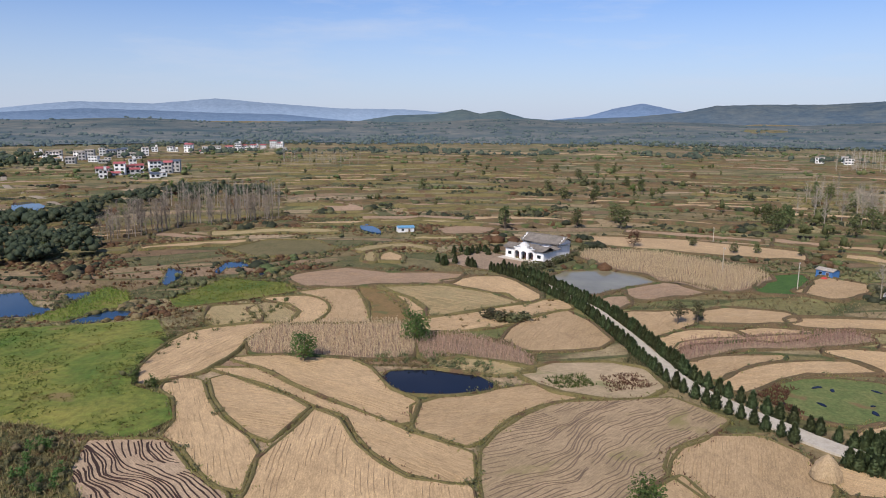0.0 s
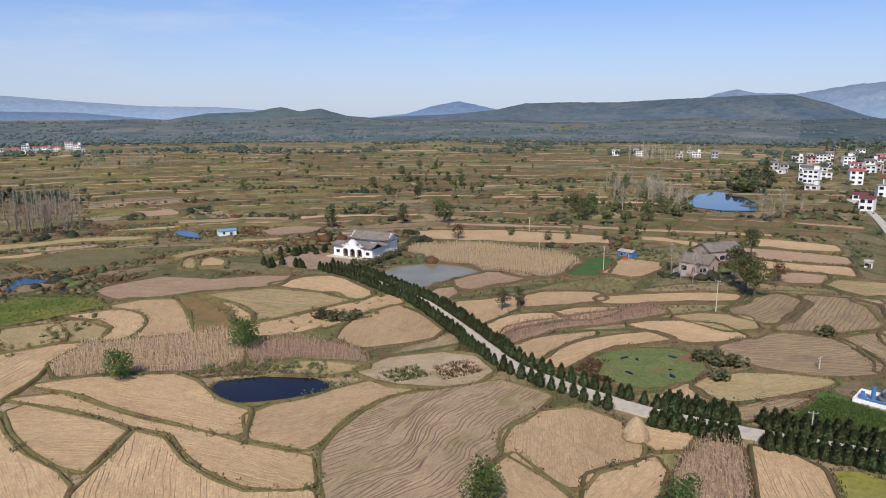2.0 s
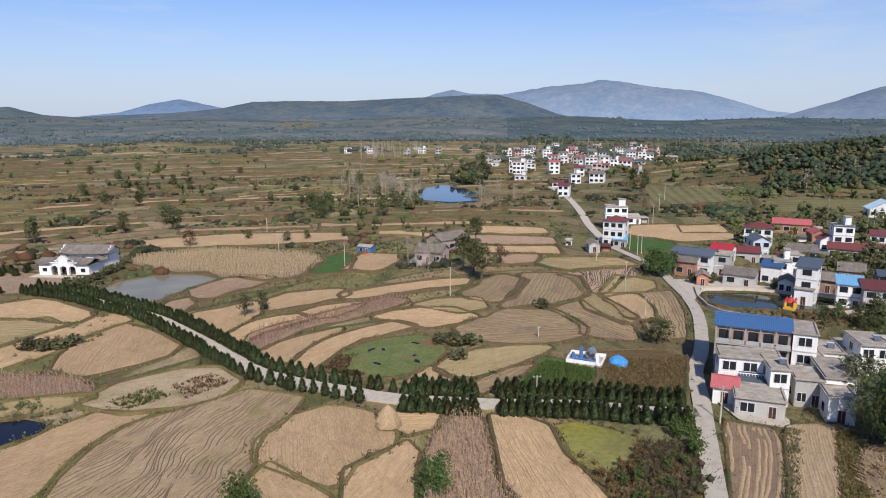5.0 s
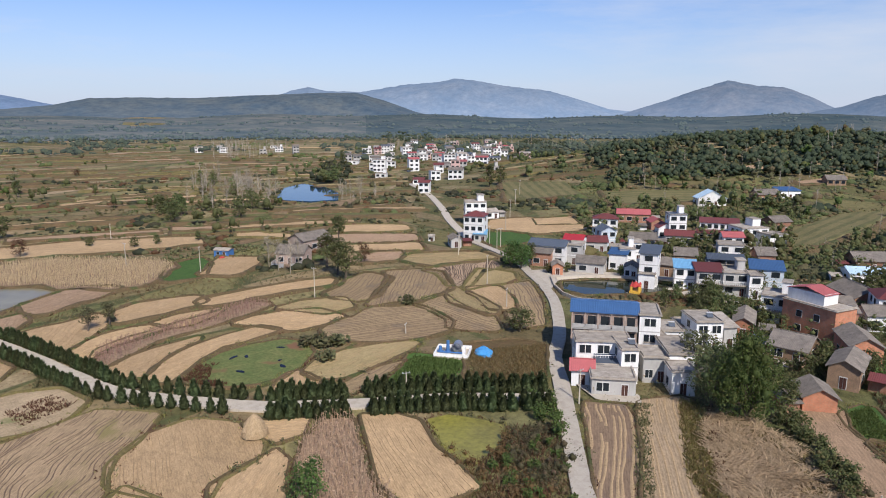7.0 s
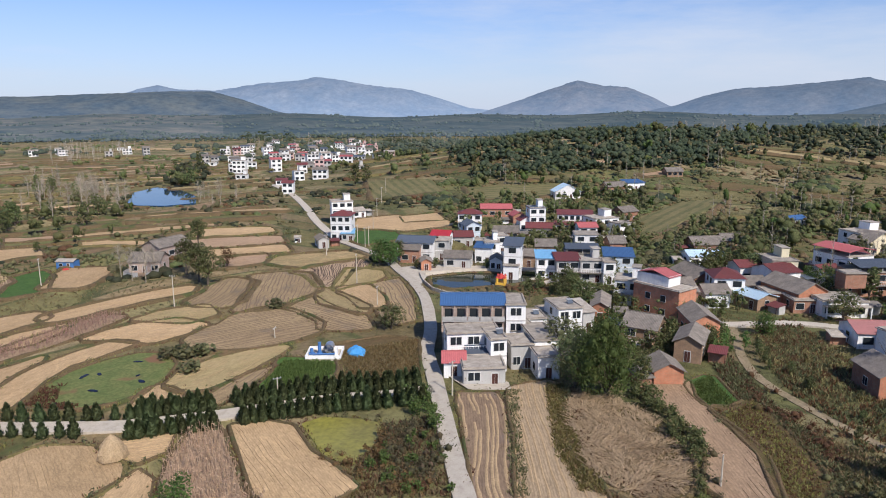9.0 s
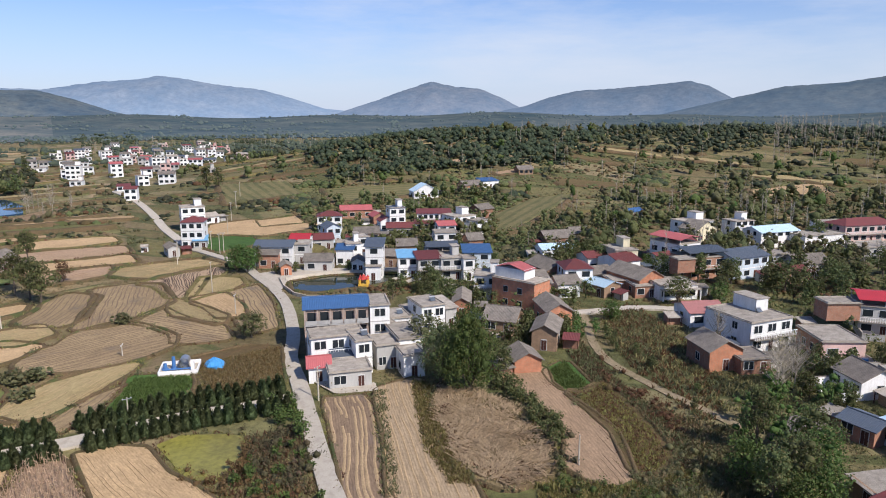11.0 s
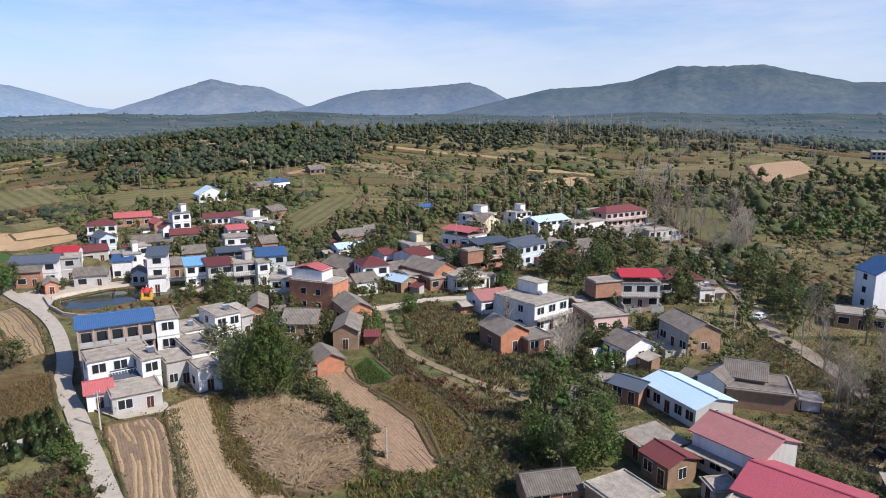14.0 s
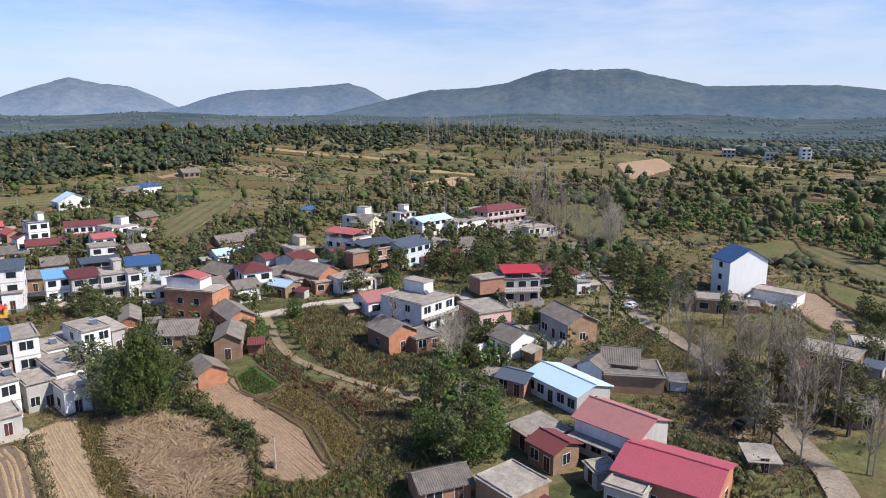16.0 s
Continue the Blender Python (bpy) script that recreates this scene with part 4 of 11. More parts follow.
def grove(kind, pts, count, hmin, hmax, seed, wide=1.0, group="", keep=False, mat=""):
    """Single plants strewn over an outline."""
    r = random.Random(seed)
    xs, ys = [p[0] for p in pts], [p[1] for p in pts]
    done = tries = 0
    if "bush" in kind:
        made = Build()
        for _ in range(count * 3):
            x, y = r.uniform(min(xs), max(xs)), r.uniform(min(ys), max(ys))
            if not inside(x, y, pts) or (not keep and blocked(x, y)):
                continue
            h, z = r.uniform(hmin, hmax), relief(x, y)
            for _ in range(r.choice((1, 2, 3))):
                cx, cy, hh = x + r.gauss(0, h * .5), y + r.gauss(0, h * .5), h * r.uniform(.5, 1)
                close = math.hypot(x, y) < 170
                made.lump(cx, cy, z + hh * .25, hh * (.26 if close else .4), 1.0, r)
                for _ in range(46 if close else 12):
                    d = Vector((r.gauss(0, 1), r.gauss(0, 1), abs(r.gauss(0, 1)))).normalized() * r.uniform(.45, 1.1)
                    made.leaf((cx + d.x * hh * .56, cy + d.y * hh * .56, z + .1 + d.z * hh * .85), min(.26, hh * .2), r)
        tagged(part("bushes", made, MAT[mat or ("bush" if kind == "bush" else "autumn")]), PLANT_WORDS[kind][1].replace("bush beside the hall", "bushes and scrub").replace("bush", "bushes"), "bushes", kind="stuff")
        return
    made, bare = Build(), Build()
    while done < count and tries < count * 40:
        tries += 1
        x, y = r.uniform(min(xs), max(xs)), r.uniform(min(ys), max(ys))
        if inside(x, y, pts) and (keep or not blocked(x, y)):
            if kind == "poplar" and math.hypot(x, y) > 330:
                bare_stem(bare, x, y, r.uniform(hmin, hmax), r)
                done += 1
                continue
            if kind in ("small", "far") and math.hypot(x, y) > 220:
                lump_tree(made, x, y, r.uniform(hmin, hmax), r)
                done += 1
                continue
            plant(kind, x, y, r.uniform(hmin, hmax), wide * r.uniform(0.85, 1.2), group=group)
            done += 1
    if bare.v:
        tagged(part("poplar_stand", bare, MAT["palebark"]), "distant stand of bare pale poplars", "trees", kind="stuff")
    if made.v:
        tagged(part("trees", made, MAT["leaf"]), "scattered dark green trees among fields and houses", "trees", kind="stuff")


def bare_stem(made, x, y, h, r):
    """A far bare poplar: stem and upswept branches."""
    z = relief(x, y)
    tip = Vector((x + r.gauss(0, .4), y + r.gauss(0, .4), z + h))
    made.tube((x, y, z - .2), tip, h * .011, h * .002, 4)
    for _ in range(20):
        q = Vector((x, y, z)).lerp(tip, r.uniform(.3, .95))
        a, ln = r.uniform(0, 6.3), h * r.uniform(.06, .17)
        twig(made, q, q + Vector((math.cos(a) * ln * .7, math.sin(a) * ln * .7, ln * 1.2)), h * .005, r)


def lump_tree(made, x, y, h, r):
    """A far tree: a full, uneven crown of overlapping masses with loose sprays, over a short stem."""
    z, near = relief(x, y), math.hypot(x, y) < 340
    w = h * (r.uniform(.36, .52) if r.random() < .6 else r.uniform(.2, .3))
    made.tube((x, y, z - .2), (x, y, z + h * .3), h * .03, h * .02, 4)
    made.lump(x, y, z + h * .46, w * .58, h * .32 / (w * .58), r)
    for _ in range(r.choice((4, 5, 6))):
        a, k = r.uniform(0, 6.3), w * r.uniform(.3, .68)
        cx, cy, cz, rad = x + math.cos(a) * k, y + math.sin(a) * k, z + h * r.uniform(.24, .8), w * r.uniform(.36, .56)
        made.lump(cx, cy, cz, rad * .62, .9, r)
        for _ in range(19 if near else 9):
            d = Vector((r.gauss(0, 1), r.gauss(0, 1), r.gauss(0, 1) + .3)).normalized() * rad * r.uniform(.55, 1.12)
            made.leaf((cx + d.x, cy + d.y, cz + d.z * .9), h * (.055 if near else .085), r)


def wisps(pts, count, hmin, hmax, seed, label):
    """Thin pale trees, nearly bare, standing singly or in loose rows among the rest."""
    r = random.Random(seed)
    made = Build()
    xs, ys = [p[0] for p in pts], [p[1] for p in pts]
    for _ in range(count * 6):
        x, y = r.uniform(min(xs), max(xs)), r.uniform(min(ys), max(ys))
        if inside(x, y, pts) and not blocked(x, y) and noise.noise(Vector((x / 25, y / 25, seed))) > r.uniform(-.1, .5):
            bare_stem(made, x, y, r.uniform(hmin, hmax), r)
    tagged(part("bare_trees", made, MAT["palebark"]), label, "trees", kind="stuff")


def tufts(made, x, y, z, size, r, n=5, upright=1.0):
    for _ in range(n):
        a = r.uniform(0, 6.3)
        s = size * r.uniform(0.6, 1.4)
        px, py = x + r.gauss(0, size * .45), y + r.gauss(0, size * .45)
        dx, dy = math.cos(a) * s * .17, math.sin(a) * s * .17
        lx, ly = r.gauss(0, .5) * s, r.gauss(0, .5) * s
        made.face([(px - dx, py - dy, z - .05), (px + dx, py + dy, z - .05), (px + dx * .5 + lx, py + dy * .5 + ly, z + s * upright), (px - dx * .5 + lx, py - dy * .5 + ly, z + s * upright * .85)])


def strew(name, pts, count, size, mat, label, cat, seed, upright=1.0, n=5, lift=0.22, avoid=False, lean=0.0):
    """Uncountable growth over an outline, as one mesh."""
    r = random.Random(seed)
    made = Build()
    xs, ys = [p[0] for p in pts], [p[1] for p in pts]
    done = tries = 0
    while done < count and tries < count * 20:
        tries += 1
        x, y = r.uniform(min(xs), max(xs)), r.uniform(min(ys), max(ys))
        if inside(x, y, pts) and not (avoid and blocked(x, y)):
            tufts(made, x, y, relief(x, y) + lift, size * r.uniform(.7, 1.3), r, n, upright)
            done += 1
    return tagged(part(name, made, MAT[mat]), label, cat, kind="stuff")


def tussocks(pts, count, seed, mat, label):
    """Low rounded clumps of grass, some of them lush and some dry."""
    r = random.Random(seed)
    made = Build()
    xs, ys = [p[0] for p in pts], [p[1] for p in pts]
    for _ in range(count):
        x, y = r.uniform(min(xs), max(xs)), r.uniform(min(ys), max(ys))
        if not inside(x, y, pts) or noise.fractal(Vector((x / 9, y / 9, seed)), 1, 2, 3) < r.uniform(-.25, .25):
            continue
        s = r.uniform(.3, .8)
        for _ in range(7):
            made.leaf((x + r.gauss(0, s * .6), y + r.gauss(0, s * .6), relief(x, y) + .25 + r.uniform(0, .3) * s), s * .55, r, .3)
    tagged(part("marsh_grass", made, MAT[mat]), label, "grass", kind="stuff")


def flat_reeds(pts, count, seed):
    """Dry reeds beaten down by the wind: long blades lying in swirls."""
    r = random.Random(seed)
    made = Build()
    poly = smooth(pts, 3)
    xs, ys = [p[0] for p in poly], [p[1] for p in poly]
    for _ in range(count):
        x, y = r.uniform(min(xs), max(xs)), r.uniform(min(ys), max(ys))
        if not inside(x, y, poly):
            continue
        if noise.noise(Vector((x / 3.2, y / 3.2, seed + 9))) < r.uniform(-.75, .25) - .25:
            continue
        a = 4.5 * noise.noise(Vector((x / 7, y / 7, seed))) + r.gauss(0, .55)
        ln, w = r.uniform(.9, 2.2), r.uniform(.05, .12)
        dx, dy = math.cos(a), math.sin(a)
        z0 = relief(x, y) + .3 + r.uniform(0, .35)
        z1 = z0 + r.uniform(-.15, .5)
        made.face([(x - dy * w, y + dx * w, z0), (x + dy * w, y - dx * w, z0), (x + dx * ln + dy * w * .3, y + dy * ln - dx * w * .3, z1), (x + dx * ln - dy * w * .3, y + dy * ln + dx * w * .3, z1)])
    tagged(part("reeds", made, MAT["reed"]), "flattened straw-coloured dry reeds lying in swirls", "reeds", kind="stuff")


def maize(pts, seed, rows=0.0):
    """Standing dry maize: stalks with hanging leaves, in rows."""
    r = random.Random(seed)
    made = Build()
    poly = smooth(pts, 3)
    xs, ys = [p[0] for p in poly], [p[1] for p in poly]
    turn = radians(rows)
    ux, uy = math.sin(turn), math.cos(turn)
    cx, cy = sum(xs) / len(xs), sum(ys) / len(ys)
    ext = max(max(xs) - min(xs), max(ys) - min(ys))
    k = -ext
    while k < ext:
        j = -ext
        while j < ext:
            x, y = cx + ux * j - uy * k + r.gauss(0, .1), cy + uy * j + ux * k + r.gauss(0, .1)
            j += r.uniform(.45, .85)
            if not inside(x, y, poly):
                continue
            h = r.uniform(1.3, 2.0)
            z = relief(x, y) + .25
            lx, ly = r.gauss(0, .22), r.gauss(0, .22)
            a = r.uniform(0, 6.3)
            w = .05
            made.face([(x - w, y, z), (x + w, y, z), (x + lx + w * .5, y + ly, z + h), (x + lx - w * .5, y + ly, z + h)])
            for q in range(3):
                a += 2.2
                t = r.uniform(.35, .9)
                px, py, pz = x + lx * t, y + ly * t, z + h * t
                ex, ey = math.cos(a) * r.uniform(.3, .55), math.sin(a) * r.uniform(.3, .55)
                made.face([(px, py, pz + .06), (px + ex * .6 - ey * .12, py + ey * .6 + ex * .12, pz + .1), (px + ex, py + ey, pz - .25), (px + ex * .6 + ey * .12, py + ey * .6 - ex * .12, pz - .02)])
        k += 1.0
    return tagged(part("maize", made, MAT["stalk"]), "dry pinkish-brown standing maize stalks", "crop", kind="stuff")


def rough_cover(seed):
    """Low wild growth in drifts over all the open ground near the village."""
    r = random.Random(seed)
    sets = {"tuft": Build(), "bush": Build(), "autumn": Build()}
    for lo, hi, count in ((78, 210, 34000), (210, 420, 15000)):
        for _ in range(count):
            a, d = radians(r.uniform(-40, 134)), math.sqrt(r.uniform(lo * lo, hi * hi))
            x, y = d * math.sin(a), d * math.cos(a)
            if blocked(x, y):
                continue
            g = noise.fractal(Vector((x / 22, y / 22, 2)), 1, 2, 3) + r.gauss(0, .12)
            kind = "bush" if g > .22 else "autumn" if g < -.34 else "tuft"
            size = (.27 if d < 170 else .6) * r.uniform(.6, 1.4)
            tufts(sets[kind], x, y, relief(x, y) + .1, size, r, 2, .6)
            if kind == "bush" and r.random() < .10:
                hh = r.uniform(.5, 1.3)
                for _ in range(16):
                    v = Vector((r.gauss(0, 1), r.gauss(0, 1), abs(r.gauss(0, 1)))).normalized() * r.uniform(.6, 1)
                    sets[kind].leaf((x + v.x * hh * .6, y + v.y * hh * .6, relief(x, y) + .1 + v.z * hh * .8), .42, r)
    for kind, label in (("tuft", "dry yellow grass over open ground"), ("bush", "low green weeds over open ground"), ("autumn", "rust-brown weeds over open ground")):
        tagged(part("rough_grass", sets[kind], MAT[kind]), label, "grass", kind="stuff")


def banks(seed):
    """Grass and low scrub along the edges of the plots."""
    r = random.Random(seed)
    made, scrub, rust = Build(), Build(), Build()
    for kind, poly, lift in EDGES:
        n = len(poly)
        for i in range(n):
            a, b = poly[i], poly[(i + 1) % n]
            ln = math.hypot(b[0] - a[0], b[1] - a[1])
            near = math.hypot(*a)
            if near > 700 or ln < 1e-6:
                continue
            step = 0.4 if near < 150 else 0.8 if near < 250 else 2.2 if near < 420 else 6
            ox, oy = (b[1] - a[1]) / ln, -(b[0] - a[0]) / ln
            for _ in range(max(1, int(ln / step))):
                t, o = r.random(), r.gauss(0.4, 0.4)
                x, y = a[0] + (b[0] - a[0]) * t + ox * o, a[1] + (b[1] - a[1]) * t + oy * o
                patchy = noise.noise(Vector((x / 14, y / 14, 7)))
                brown = noise.noise(Vector((x / 20, y / 20, 31))) > -.02 and r.random() < .6
                tufts(rust if brown else scrub if r.random() < .08 + .4 * patchy else made, x, y, relief(x, y) + 0.12, 0.36 if near < 150 else .5 if near < 220 else 0.7 if near < 420 else 1.1, r, 4, 0.85)
                if patchy > 0.12 and r.random() < (0.09 if near < 150 else 0.18):
                    s = r.uniform(.5, 1.0) * (1 if near < 300 else 2.2)
                    for _ in range(14):
                        scrub.leaf((x + r.gauss(0, s * .5), y + r.gauss(0, s * .5), relief(x, y) + .3 + abs(r.gauss(0, s * .45))), .45 * s ** .5, r)
    tagged(part("bank_grass", made, MAT["lush"]), "dry and green grass along the field banks", "grass", kind="stuff")
    tagged(part("bank_weeds", rust, MAT["autumn"]), "rust-brown weeds along the field banks", "weeds", kind="stuff")
    tagged(part("bank_scrub", scrub, MAT["bush"]), "low green scrub along the field banks", "scrub", kind="stuff")


def mounds():
    """Low overgrown banks that part the plots and hold up the terraces."""
    sets = {"bankveg": Build(), "bankrust": Build()}
    for kind, poly, lift in EDGES:
        n = len(poly)
        cx, cy = sum(p[0] for p in poly) / n, sum(p[1] for p in poly) / n
        far = math.hypot(cx, cy)
        if far > 900 or kind in ("bluewater", "marsh", "algae"):
            continue
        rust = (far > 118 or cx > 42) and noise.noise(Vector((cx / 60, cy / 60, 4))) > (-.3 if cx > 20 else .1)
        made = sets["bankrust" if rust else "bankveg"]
        wide, tall = (.5, .22) if far < 118 else (.65, .34) if far < 170 else (1.1, .45) if far < 300 else (2.4, .95)
        last = None
        for i in range(n + 1):
            (x, y), a, b = poly[i % n], poly[i - 1 if i < n else -1], poly[(i + 1) % n]
            dx, dy = b[0] - a[0], b[1] - a[1]
            ln = math.hypot(dx, dy) or 1
            ox, oy = dy / ln, -dx / ln
            if far > 300 and ox * x + oy * y > 0:
                last = None
                continue
            g = noise.fractal(Vector((x / 7, y / 7, 5)), 1, 2, 3)
            w, h, z = wide * (1 + .5 * g), tall * max(.3, 1 + 1.1 * g), relief(x, y)
            row = [(x - ox * .2 * w, y - oy * .2 * w, z + lift + .03), (x + ox * .2 * w, y + oy * .2 * w, z + lift + h), (x + ox * .8 * w, y + oy * .8 * w, z + lift + h * .7), (x + ox * 1.3 * w, y + oy * 1.3 * w, z - .1)]
            k = len(made.v)
            made.v += row
            if last is not None:
                for j in range(3):
                    made.f.append((last + j, k + j, k + j + 1, last + j + 1))
                    made.m.append(0)
            last = k
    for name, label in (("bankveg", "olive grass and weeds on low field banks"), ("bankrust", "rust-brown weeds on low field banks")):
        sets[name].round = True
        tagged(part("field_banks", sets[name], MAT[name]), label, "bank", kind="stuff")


def slope_scrub(seed, h0, h1, r0, r1, count, thresh, mats, grown=1.0):
    """Rank scrub in close drifts over the slopes, from knee-high weeds to tall shrubs."""
    r = random.Random(seed)
    sets = {m: Build() for m in mats}
    done = tries = 0
    while done < count and tries < count * 4:
        tries += 1
        a, d = radians(r.uniform(h0, h1)), math.sqrt(r.uniform(r0 * r0, r1 * r1))
        x, y = d * math.sin(a), d * math.cos(a)
        g = noise.fractal(Vector((x / 34, y / 34, seed)), 1, 2, 3) - thresh + r.gauss(0, .04)
        if g < 0 or blocked(x, y):
            continue
        done += 1
        tone = mats[int(abs(noise.noise(Vector((x / 30, y / 30, seed + 3))) * 1.7 + r.gauss(0, .15)) * len(mats)) % len(mats)]
        h, z = (r.uniform(.6, 1.2) + min(g, .5) * r.uniform(3, 8)) * grown, relief(x, y)
        wide = h * r.uniform(.8, 1.3) + .3
        if d > 170:
            sets[tone].lump(x, y, z + h * .15, wide * .8, h * .75 / wide, r)
        for _ in range(14 if d < 170 else 3 if grown < .45 else 5 if d < 460 else 2):
            v = Vector((r.gauss(0, 1), r.gauss(0, 1), abs(r.gauss(0, 1)))).normalized() * r.uniform(.55, 1.08)
            sets[tone].leaf((x + v.x * wide, y + v.y * wide, z + .15 + v.z * h * .95), h * .1 + .18, r, .2)
    for m in mats:
        tagged(part("scrub", sets[m], MAT[m]), "rank scrub and weeds in drifts over the slopes", "scrub", kind="stuff")


def woods(name, pts, count, hmin, hmax, seed, mat, label, leaves=12, spread=0.8):
    """Far woods: crowns of leaf sprays, too many to count."""
    r = random.Random(seed)
    made = Build()
    xs, ys = [p[0] for p in pts], [p[1] for p in pts]
    done = tries = 0
    while done < count and tries < count * 20:
        tries += 1
        x, y = r.uniform(min(xs), max(xs)), r.uniform(min(ys), max(ys))
        if not inside(x, y, pts):
            continue
        if blocked(x, y):
            continue
        done += 1
        h = r.uniform(hmin, hmax) * r.uniform(.75, 1.1)
        w = h * spread * r.uniform(.8, 1.3)
        z = relief(x, y)
        near = math.hypot(x, y) < 330
        for _ in range(3):
            made.lump(x + r.gauss(0, w * .26), y + r.gauss(0, w * .26), z + h * r.uniform(.3, .62), w * r.uniform(.22, .36) * (.7 if near else 1), .95, r)
        for _ in range(leaves * 2 if near else leaves):
            d = Vector((r.gauss(0, 1), r.gauss(0, 1), abs(r.gauss(0, 1)) + .1)).normalized()
            made.leaf((x + d.x * w * .52, y + d.y * w * .52, z + h * (.25 + .72 * d.z) * r.uniform(.7, 1.05)), h * (.07 if near else .095), r, .2)
    return tagged(part(name, made, MAT[mat]), label, "woods", kind="stuff")


def far_woods(h0, h1, r0, r1, count, hmin, hmax, seed, mat, thresh=0.0, leaves=3):
    """Woods strewn over a sector of the plain, in drifts."""
    r = random.Random(seed)
    made = Build()
    done = tries = 0
    while done < count and tries < count * 12:
        tries += 1
        a, d = radians(r.uniform(h0, h1)), math.sqrt(r.uniform(r0 * r0, r1 * r1))
        x, y = d * math.sin(a), d * math.cos(a)
        if noise.fractal(Vector((x / 160, y / 160, seed)), 1, 2, 3) < thresh or blocked(x, y):
            continue
        done += 1
        h = r.uniform(hmin, hmax)
        w, z = h * r.uniform(.6, 1.1), relief(x, y)
        for _ in range(2 if d < 1000 else 1):
            made.lump(x + r.gauss(0, w * .3), y + r.gauss(0, w * .3), z + h * .45, w * r.uniform(.35, .6), .8, r)
        for _ in range(leaves if d < 1000 else 2):
            v = Vector((r.gauss(0, 1), r.gauss(0, 1), abs(r.gauss(0, 1)) + .1)).normalized()
            made.leaf((x + v.x * w * .6, y + v.y * w * .6, z + h * (.1 + .75 * v.z)), h * .15, r, .3)
    return tagged(part("far_woods", made, MAT[mat]), "distant dark green scattered woods on the plain", "woods", kind="stuff")


HEDGES = []      # front edges of the terraces, where scrub grows


def hedgerows(seed):
    """Scrub and small trees in broken rows along the terrace edges."""
    r = random.Random(seed)
    low, tall, rust = Build(), Build(), Build()
    for line in HEDGES:
        for a, b in zip(line, line[1:]):
            ln = math.hypot(b[0] - a[0], b[1] - a[1])
            far = math.hypot(*a)
            for _ in range(int(ln / (1.7 if far < 450 else 3.2)) + 1):
                t = r.random()
                x, y = a[0] + (b[0] - a[0]) * t + r.gauss(0, 1.2), a[1] + (b[1] - a[1]) * t + r.gauss(0, 1.2)
                g = noise.noise(Vector((x / 28, y / 28, seed)))
                if g < -.2 or blocked(x, y):
                    continue
                h, z = r.uniform(.5, 1.4) * (1 if far < 450 else 1.3), relief(x, y)
                if g > .2 and r.random() < .04:
                    lump_tree(tall, x, y, r.uniform(3, 7.5), r)
                    continue
                into = rust if noise.noise(Vector((x / 50, y / 50, 8))) + r.gauss(0, .1) > .12 else low
                into.lump(x, y, z + h * .3, h * .62, .8, r)
                for _ in range(5):
                    d = Vector((r.gauss(0, 1), r.gauss(0, 1), abs(r.gauss(0, 1)))).normalized() * r.uniform(.7, 1.1)
                    into.leaf((x + d.x * h * .8, y + d.y * h * .8, z + .2 + d.z * h * .8), h * .24, r, .2)
    tagged(part("hedgerows", low, MAT["bush"]), "low olive scrub in broken rows along terrace edges", "scrub", kind="stuff")
    tagged(part("hedgerows", rust, MAT["autumn"]), "low rust-brown scrub in broken rows along terrace edges", "scrub", kind="stuff")
    tagged(part("trees", tall, MAT["leaf"]), "small dark green trees standing along terrace edges", "trees", kind="stuff")


def terraces(h0, h1, r0, r1, seed, tones, fill=0.72):
    """Narrow terraced plots that follow the slope, each its own strip with a bank in front."""
    r = random.Random(seed)
    d = r0
    while d < r1:
        deep = d * r.uniform(0.022, 0.05)
        a = h0 + r.uniform(0, 4)
        while a < h1:
            span = r.uniform(3.5, 11) * min(1, 260 / d + .35)
            if r.random() < fill:
                tilt, wob = r.gauss(0, .018) * d, r.uniform(0, 9)
                pts = []
                for s in range(6):
                    w = a + span * s / 5
                    rr = d + tilt * (s / 5 - .5) + 3.5 * noise.noise(Vector((w * .3, d * .02, wob)))
                    pts.append((rr, w))
                for s in range(5, -1, -1):
                    w = a + span * s / 5
                    rr = d + deep * r.uniform(.55, .95) + tilt * (s / 5 - .5) + 3.5 * noise.noise(Vector((w * .3, d * .02, wob)))
                    pts.append((rr, w))
                xy = [(p * math.sin(radians(w)), p * math.cos(radians(w))) for p, w in pts]
                mid = xy[3]
                if not any(blocked(*q) for q in (xy[1], xy[4], xy[7], xy[10], mid)):
                    field(r.choice(tones), a + span / 2 + 90, xy, r.uniform(.3, .6))
                    HEDGES.append(xy[:6])
            a += span + r.uniform(.3, 1.5)
        d += deep * 1.05


# ---------------------------------------------------------------- buildings
WIN = {}


def window_meshes(style):
    if style not in WIN:
        f, p = Build(), Build()
        w, h = 0.75, 0.7
        f.box(-w, w, -.05, .02, -h, h)
        p.box(-w + .08, w - .08, -.065, -.02, -h + .08, h - .08)
        half = Build().box(-w / 2 + .08, w / 2 - .05, -.065, -.02, -h + .08, h - .08)
        d, l = Build(), Build()
        d.box(-.62, .62, -.05, .02, 0, 2.25)
        l.box(-.24, .24, -.08, -.04, .08, 2.1)
        WIN[style] = (f.mesh("window_frame", MAT["frame"]), p.mesh("pane", MAT["glass"]), d.mesh("door", MAT["frame"]), l.mesh("door_leaf", MAT["wood"]), half.mesh("pane", MAT["glass"]))
    return WIN[style]


